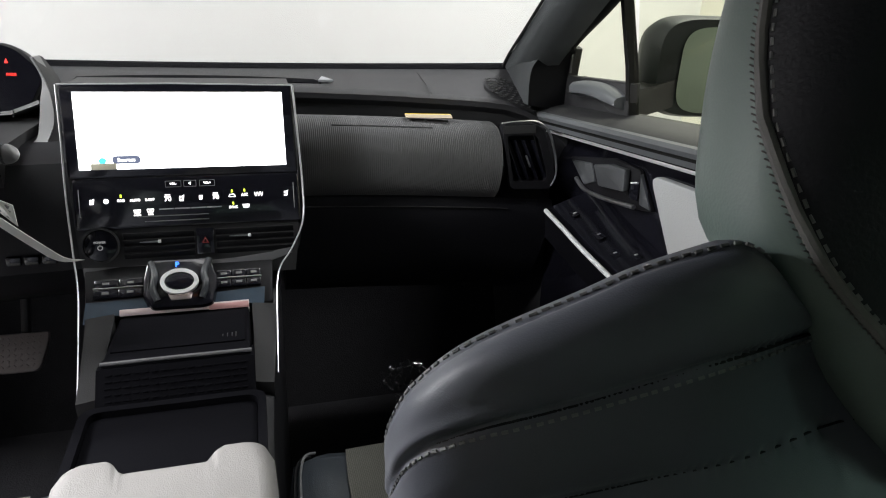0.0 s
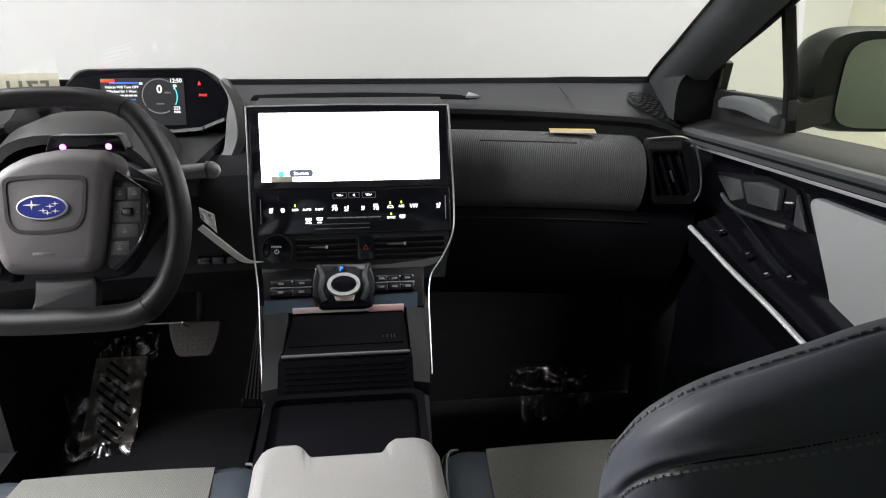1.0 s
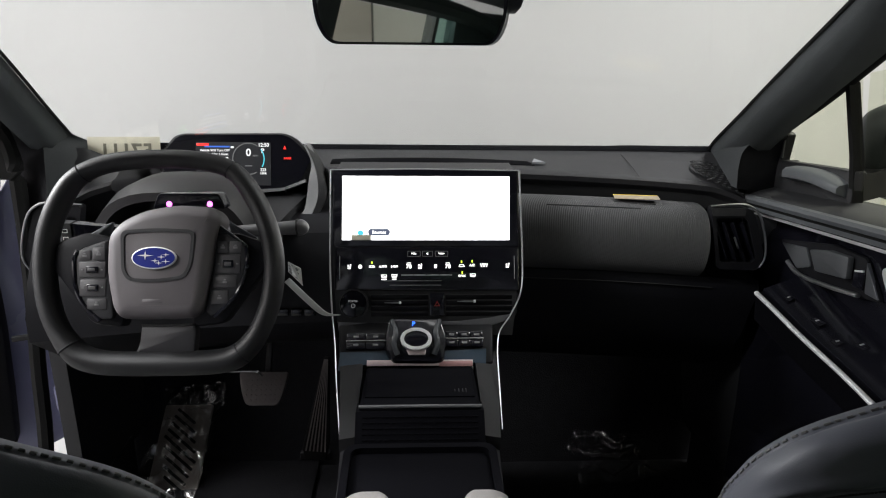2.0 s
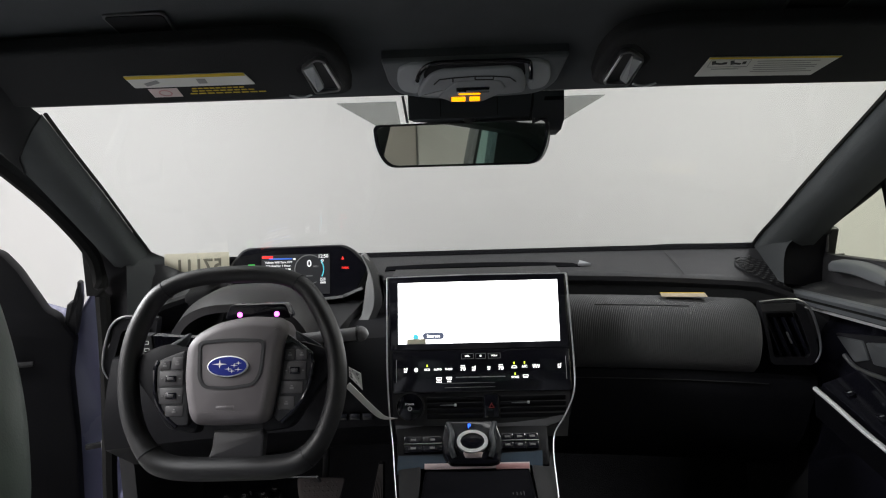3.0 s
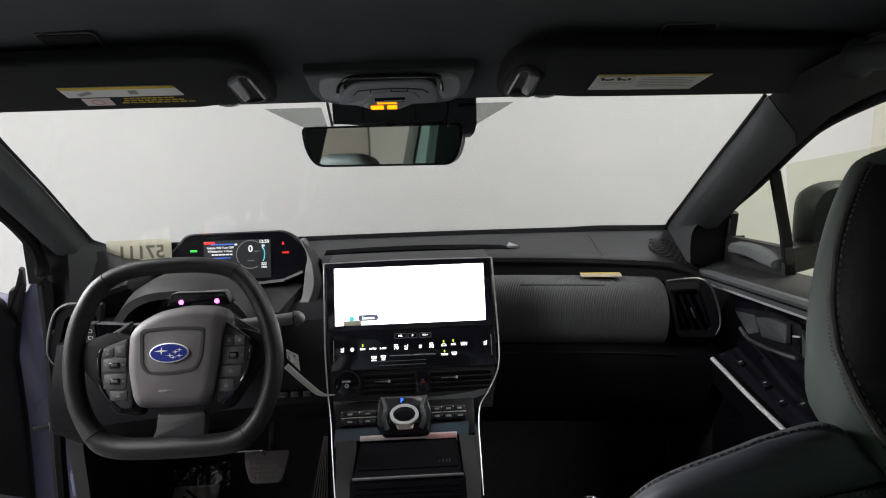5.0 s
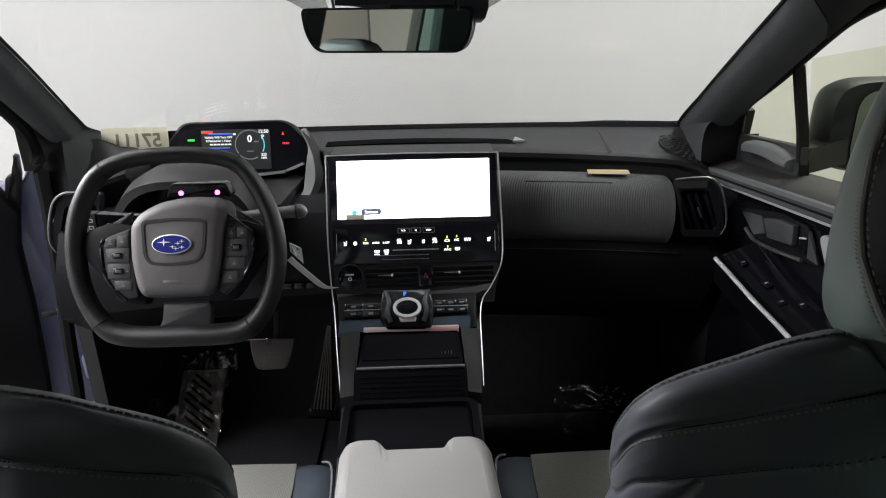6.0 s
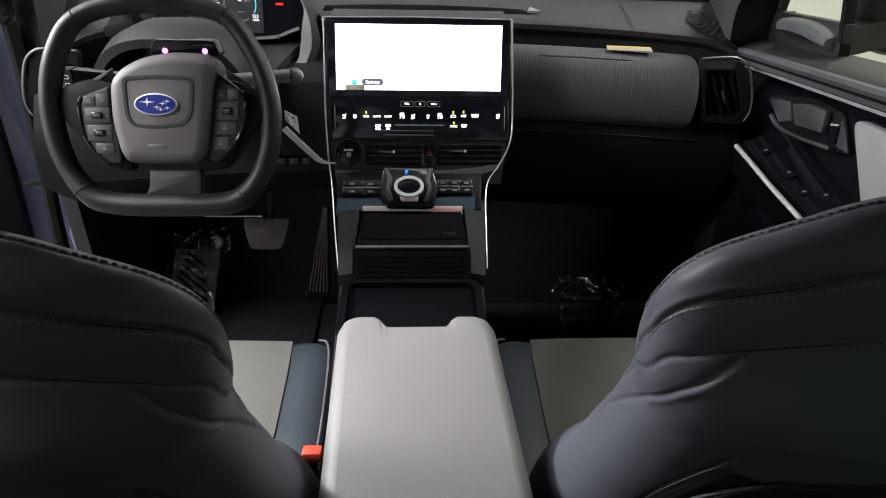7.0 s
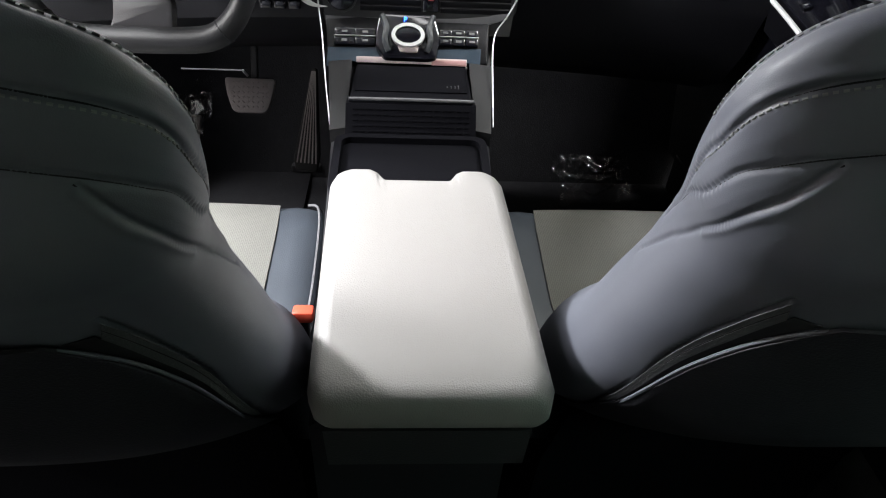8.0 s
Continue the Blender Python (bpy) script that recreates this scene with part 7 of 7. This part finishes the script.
oc = thing("overhead_console", (0.003, 0.60, 1.15), "grey overhead console with map lights and amber indicators", "overhead console")
OM = pose(0.003, 0.600, 1.150, 150)
base_o = rpoly([(-0.104, 0.0252), (0.106, 0.0272), (0.0970, -0.0250), (0.0800, -0.0430), (0.0560, -0.0470), (-0.0340, -0.0500), (-0.0620, -0.0460), (-0.0900, -0.0360), (-0.0995, -0.0170)], [0.003, 0.003, 0.012, 0.012, 0.02, 0.02, 0.02, 0.012, 0.012])
part("surround", plate(base_o, 0.017, OM @ pose(0, 0, -0.014), 0.001), M_HEADLINER, oc, "cloth-covered raised surround")
part("base", plate([(x * 0.99, y * 0.985) for x, y in base_o], 0.006, OM @ pose(0, 0, 0.002), 0.003, 3), M_ROOFGREY, oc)
for s in (-1, 1):
    part("map_lamp", plate(rpoly([(s * 0.040, 0.0240), (s * 0.0720, 0.0235), (s * 0.0850, 0.0160), (s * 0.0890, -0.0080), (s * 0.0850, -0.0260), (s * 0.0660, -0.0320), (s * 0.0560, -0.0060)], [0.004, 0.010, 0.012, 0.012, 0.010, 0.006, 0.01]), 0.006, OM @ pose(0, 0, 0.0062), 0.003, 3), M_LENS, oc, "pale frosted map light lens")
part("slot_well", plate(rpoly([(-0.0590, 0.004), (-0.0480, 0.0300), (0.0540, 0.0290), (0.0590, 0.002)], 0.008), 0.004, OM @ pose(0, 0, 0.0125), 0.001), M_SOFTBLACK, oc)
part("grab_bar", tube(smooth_line([OM @ Vector(p) for p in ((-0.0650, 0.000, 0.018), (-0.0605, 0.018, 0.0195), (-0.0505, 0.0325, 0.020), (-0.036, 0.0362, 0.020), (0.010, 0.0362, 0.020), (0.0540, 0.0345, 0.020), (0.0618, 0.0250, 0.0195), (0.0642, -0.002, 0.018))], 5), 0.0024, 8), M_GLOSS, oc, "glossy black edge of the sunglass tray")
for x, y in ((-0.0650, 0.000), (0.0642, -0.002)):
    part("bar_end", rbox(0.006, 0.008, 0.006, 0.002, OM @ pose(x, y, 0.018)), M_LENS, oc)
body = part("pod", plate(rpoly([(-0.0665, -0.0255), (-0.0595, -0.002), (-0.0490, 0.0150), (-0.0360, 0.0220), (0.0405, 0.0240), (0.0525, 0.0180), (0.0592, -0.0010), (0.0598, -0.0240), (0.0400, -0.0270), (-0.0420, -0.0280)], [0.004, 0.008, 0.008, 0.006, 0.008, 0.008, 0.010, 0.006, 0.006, 0.006]), 0.010, OM @ pose(0, 0, 0.010), 0.004, 3), M_ROOFPOD, oc, "blue-grey switch pod")
part("pod_nose", plate(rpoly([(-0.0425, -0.0262), (-0.0305, -0.0095), (-0.0212, 0.0026), (0.0140, 0.0050), (0.0305, 0.0015), (0.0371, -0.0113), (0.0275, -0.0245), (0.0095, -0.0370), (-0.0255, -0.0360), (-0.0360, -0.0290)], 0.003), 0.006, OM @ pose(0, 0, 0.0155), 0.002, 3), M_ROOFPOD, body)
part("slot", rbox(0.0385, 0.0110, 0.003, 0.0012, OM @ pose(-0.0012, -0.0125, 0.0206)), M_GLOSS, body)
part("slot_lip", rbox(0.0270, 0.0030, 0.003, 0.001, OM @ pose(0.0045, -0.0135, 0.0216)), M_ROOFPOD, body)
for pts in ([(-0.0455, -0.0020), (-0.0390, 0.0070), (-0.0240, 0.0090)], [(-0.0240, 0.0090), (-0.0240, 0.0020)], [(-0.0240, 0.0090), (0.0010, 0.0108)], [(0.0010, 0.0108), (0.0012, 0.0048)], [(0.0012, 0.0048), (0.0215, 0.0040)], [(0.0215, 0.0100), (0.0215, 0.0040)], [(0.0010, 0.0108), (0.0215, 0.0100), (0.0400, 0.0070), (0.0470, -0.0010)]):
    part("switch_line", tube([OM @ Vector((x, y, 0.0202)) for x, y in pts], 0.0009, 5), M_DARK, body)
for x, w in ((-0.0180, 0.0165), (0.0010, 0.0125)):
    part("amber_lamp", rbox(w, 0.0085, 0.002, 0.001, OM @ pose(x, -0.0295, 0.0215)), M_ICONO, body, "lit amber indicator")
part("amber_line", rbox(0.025, 0.0016, 0.002, 0.0005, OM @ pose(-0.0050, -0.0195, 0.0218)), M_ICONO, body)

mi = thing("rear_view_mirror", (-0.012, 0.735, 1.10), "black framed rear-view mirror hanging below the roof console", "rear-view mirror")
MM = pose(-0.0143, 0.690, 1.0667, 90.6, 0, -13) @ Matrix.Scale(0.936, 4)
sh_o = rpoly([(-0.126, 0.030), (0.124, 0.030), (0.121, -0.006), (0.108, -0.031), (-0.106, -0.031), (-0.122, -0.006)], [0.010, 0.010, 0.02, 0.016, 0.016, 0.02])
sh_i = [(x * 0.965, y * 0.90) for x, y in sh_o]
part("shell", plate(sh_o, 0.030, MM @ pose(0, 0, -0.030), 0.002), M_DARK, mi)
part("rim", ring(sh_o, sh_i, 0.004, MM), M_GLOSS, mi)
part("mirror_glass", plate(sh_i, 0.0015, MM @ pose(0, 0, 0.0006)), M_MIRROR, mi, "mirror glass")
part("stem", tube([(-0.0015, 0.712, 1.074), (-0.0010, 0.706, 1.094), (-0.0005, 0.684, 1.104), (0.0, 0.676, 1.112)], 0.0115, 14), M_RUBBER, mi)
cv = thing("camera_cover", (0.01, 0.72, 1.11), "dark plastic camera cover behind the rear-view mirror", "camera cover")
def shroud(name, xs, material):
    """A piece of the camera cover, slanting down and forward along the glass; xs: left and right edge at its two ends."""
    (a0, a1), (c0, c1) = xs
    part(name, loft([[Vector((x0, y, z1)), Vector((x1, y, z1)), Vector((x1, y, z0)), Vector((x0, y, 1.0975))] for x0, x1, y, z0, z1 in ((a0, a1, 0.664, 1.0975, 1.128), ((a0 + c0) / 2, (a1 + c1) / 2, 0.690, 1.091, 1.116), (c0, c1, 0.716, 1.084, 1.104))]), material, cv)


shroud("cover", ((-0.078, 0.076), (-0.074, 0.070)), M_COVER)
for x in (-0.0375, 0.0335):
    part("panel_joint", rbox(0.0012, 0.002, 0.026, 0.0003, pose(x, 0.6632, 1.113)), M_RUBBER, cv)
part("side_cover", loft([[Vector((x0, y, z1)), Vector((x1, y, z1)), Vector((x1, y, z0)), Vector((x0, y, z0))] for x0, x1, y, z0, z1 in ((0.0775, 0.117, 0.664, 1.092, 1.128), (0.0755, 0.114, 0.672, 1.080, 1.120), (0.072, 0.110, 0.690, 1.074, 1.112))]), M_COVER, cv)
part("side_joint", tube([(0.0782, 0.6630, 1.126), (0.0770, 0.6640, 1.110), (0.0730, 0.6650, 1.092)], 0.0016, 6), M_RUBBER, cv)
part("side_rail", loft([[Vector((x - w, y, z)), Vector((x + w, y, z)), Vector((x + w, y + 0.006, z)), Vector((x - w, y + 0.006, z))] for x, y, z, w in ((-0.0845, 0.662, 1.127, 0.0016), (-0.0800, 0.668, 1.094, 0.0016))]), M_GREYPL, cv)
# dotted shade on the glass at both sides of the camera
for s in (-1, 1):
    b = loft([[Vector((s * 0.092, 0.656, 1.120)), Vector((s * 0.166, 0.656, 1.120))], [Vector((s * 0.092, 0.722, 1.090)), Vector((s * 0.118, 0.722, 1.090))]], cap=False, closed=False)
    bmesh.ops.solidify(b, geom=b.faces[:], thickness=0.0006)
    solid("trim_glass_shade", b, M_FRIT, "grey dotted shade printed on the windscreen", "glass shade", "glass shades", "structure")

# ---- pedals and footwell ----
br = thing("brake_pedal", (-0.345, 1.2, 0.30), "grey rubber brake pedal pad with raised dimples", "pedal")
BM = pose(-0.348, 1.200, 0.302, 58)
part("pad", plate(rpoly([(-0.054, 0.037), (0.056, 0.036), (0.051, 0.006), (0.038, -0.038), (-0.036, -0.038), (-0.050, 0.004)], [0.008, 0.008, 0.02, 0.014, 0.014, 0.02]), 0.012, BM, 0.004), M_PEDAL, br)
for i in range(8):
    for j in range(6):
        if abs(-0.035 + 0.0105 * i) < 0.046 - 0.0022 * j:
            part("dimple", rbox(0.0062, 0.0030, 0.0016, 0.0006, BM @ pose(-0.035 + 0.0105 * i, 0.027 - 0.0105 * j, 0.0122, 0, 0, 40 if (i + j) % 2 else -40)), M_PEDAL, br)
part("lever", rbox(0.014, 0.016, 0.30, 0.003, pose(-0.345, 1.30, 0.42, -28)), M_DARK, br)
gp = thing("accelerator_pedal", (-0.25, 1.32, 0.03), "long ribbed accelerator pedal hinged at the floor", "pedal")
GMx = pose(-0.243, 1.315, 0.185, 66, 0, -8)
part("pad", plate(rpoly([(-0.034, -0.100), (-0.026, -0.125), (0.026, -0.125), (0.032, -0.080), (0.016, 0.125), (0.004, 0.125)], 0.006), 0.012, GMx, 0.003), M_RUBBER, gp)
for i in range(6):
    part("rib", loft([[GMx @ Vector((x - w, y, 0.0115)), GMx @ Vector((x + w, y, 0.0115)), GMx @ Vector((x + w, y, 0.0145)), GMx @ Vector((x - w, y, 0.0145))] for x, y, w in ((-0.024 + 0.0096 * i, -0.105, 0.0016), (0.0055 + 0.0018 * i, 0.118, 0.0006))]), M_PEDAL, gp)
part("hinge", rbox(0.075, 0.03, 0.02, 0.004, pose(-0.262, 1.330, 0.042, 0, 0, -4)), M_DARK, gp)


def crumpled(cx, cy, cz, sx, sy, seed, material, label, turn=0.0, rise=0.0, high=0.045, sharp=0.0, fine=1.0):
    """A sheet of thin plastic in sharp creases with an uneven edge, lying on the floor."""
    n, rs = 44, []
    off = Vector((seed * 3.1, seed * 1.7, seed))
    co, si = math.cos(radians(turn)), math.sin(radians(turn))
    for i in range(n + 1):
        row = []
        for j in range(n + 1):
            u, v = -1 + 2 * i / n, -1 + 2 * j / n
            q = Vector((u, v, 0)) * fine
            edge = 1 + 0.30 * noise.noise(q * 1.3 + off)
            crease = (1 - abs(noise.noise(Vector((u * 2.2, v * 1.1, 0)) * fine + off)) * 2.2) * 0.6 + (1 - abs(noise.noise(Vector((u * 3.0 * fine, v * 5.0 * fine, 3)) + off)) * 2.0) * 0.4
            r = max(abs(u), abs(v))
            x, y = sx * u * edge + 0.010 * noise.noise(q * 4 + off), sy * v * edge + 0.010 * noise.noise(q * 4 - off)
            row.append(Vector((cx + co * x - si * y, cy + si * x + co * y, cz + high * (max(0.0, crease) * (1 - sharp) + sharp * max(0.0, 1 - 5.5 * abs(noise.noise(Vector((u * 1.1 + v, v * 2.3 - u * 0.6, 7)) + off)))) * (1 - 0.75 * r ** 2) + rise * v)))
        rs.append(row)
    b = loft(rs, cap=False, closed=False)
    return solid("plastic_wrap", b, material, label, "plastic wrap", "plastic wraps", angle=50)


crumpled(-0.585, 1.285, 0.115, 0.075, 0.120, 3, M_CLEARFILM, "crumpled clear plastic wrap over the driver footrest", -6, 0.090, 0.030, 0.6)
crumpled(0.485, 1.275, 0.050, 0.105, 0.065, 5, M_CLEARFILM_DIM, "crumpled clear plastic wrap on the dark passenger footwell floor", 14, 0.038, 0.040, 0.7, 0.8)
rest = thing("footrest", (-0.58, 1.30, 0.03), "ribbed tan-grey footrest beside the pedals", "footrest")
RM = pose(-0.585, 1.290, 0.085, 38)
part("pad", rbox(0.12, 0.23, 0.012, 0.004, RM), M_TREAD, rest)
for i in range(9):
    part("rib", rbox(0.110 - 0.012 * abs(i - 4), 0.007, 0.006, 0.0015, RM @ pose(0, -0.085 + 0.021 * i, 0.007, 0, 0, -38)), M_RUBBER, rest)

# ---- small things by the glass ----
pc = thing("windscreen_placard", (-0.585, 1.215, 0.81), "cream placard with dark figures facing out of the windscreen", "placard")
PM = pose(-0.577, 1.180, 0.8395, 80, 0, 4)
part("card", rbox(0.136, 0.052, 0.0012, 0.0004, PM), M_PLACARD, pc)
words("57111", 0.040, PM @ pose(0.004, -0.003, 0.0010) @ Matrix.Diagonal((-1, 1, 1, 1)), M_PLACINK, pc, "figures")
wp = thing("wiper", (0.5, 1.36, 0.82), "black wiper resting at the foot of the windscreen", "wiper")
part("blade", tube(smooth_line([(0.40, 1.355, 0.823), (0.47, 1.325, 0.830), (0.53, 1.290, 0.834), (0.585, 1.255, 0.838)], 6), 0.007, 6), M_RUBBER, wp)
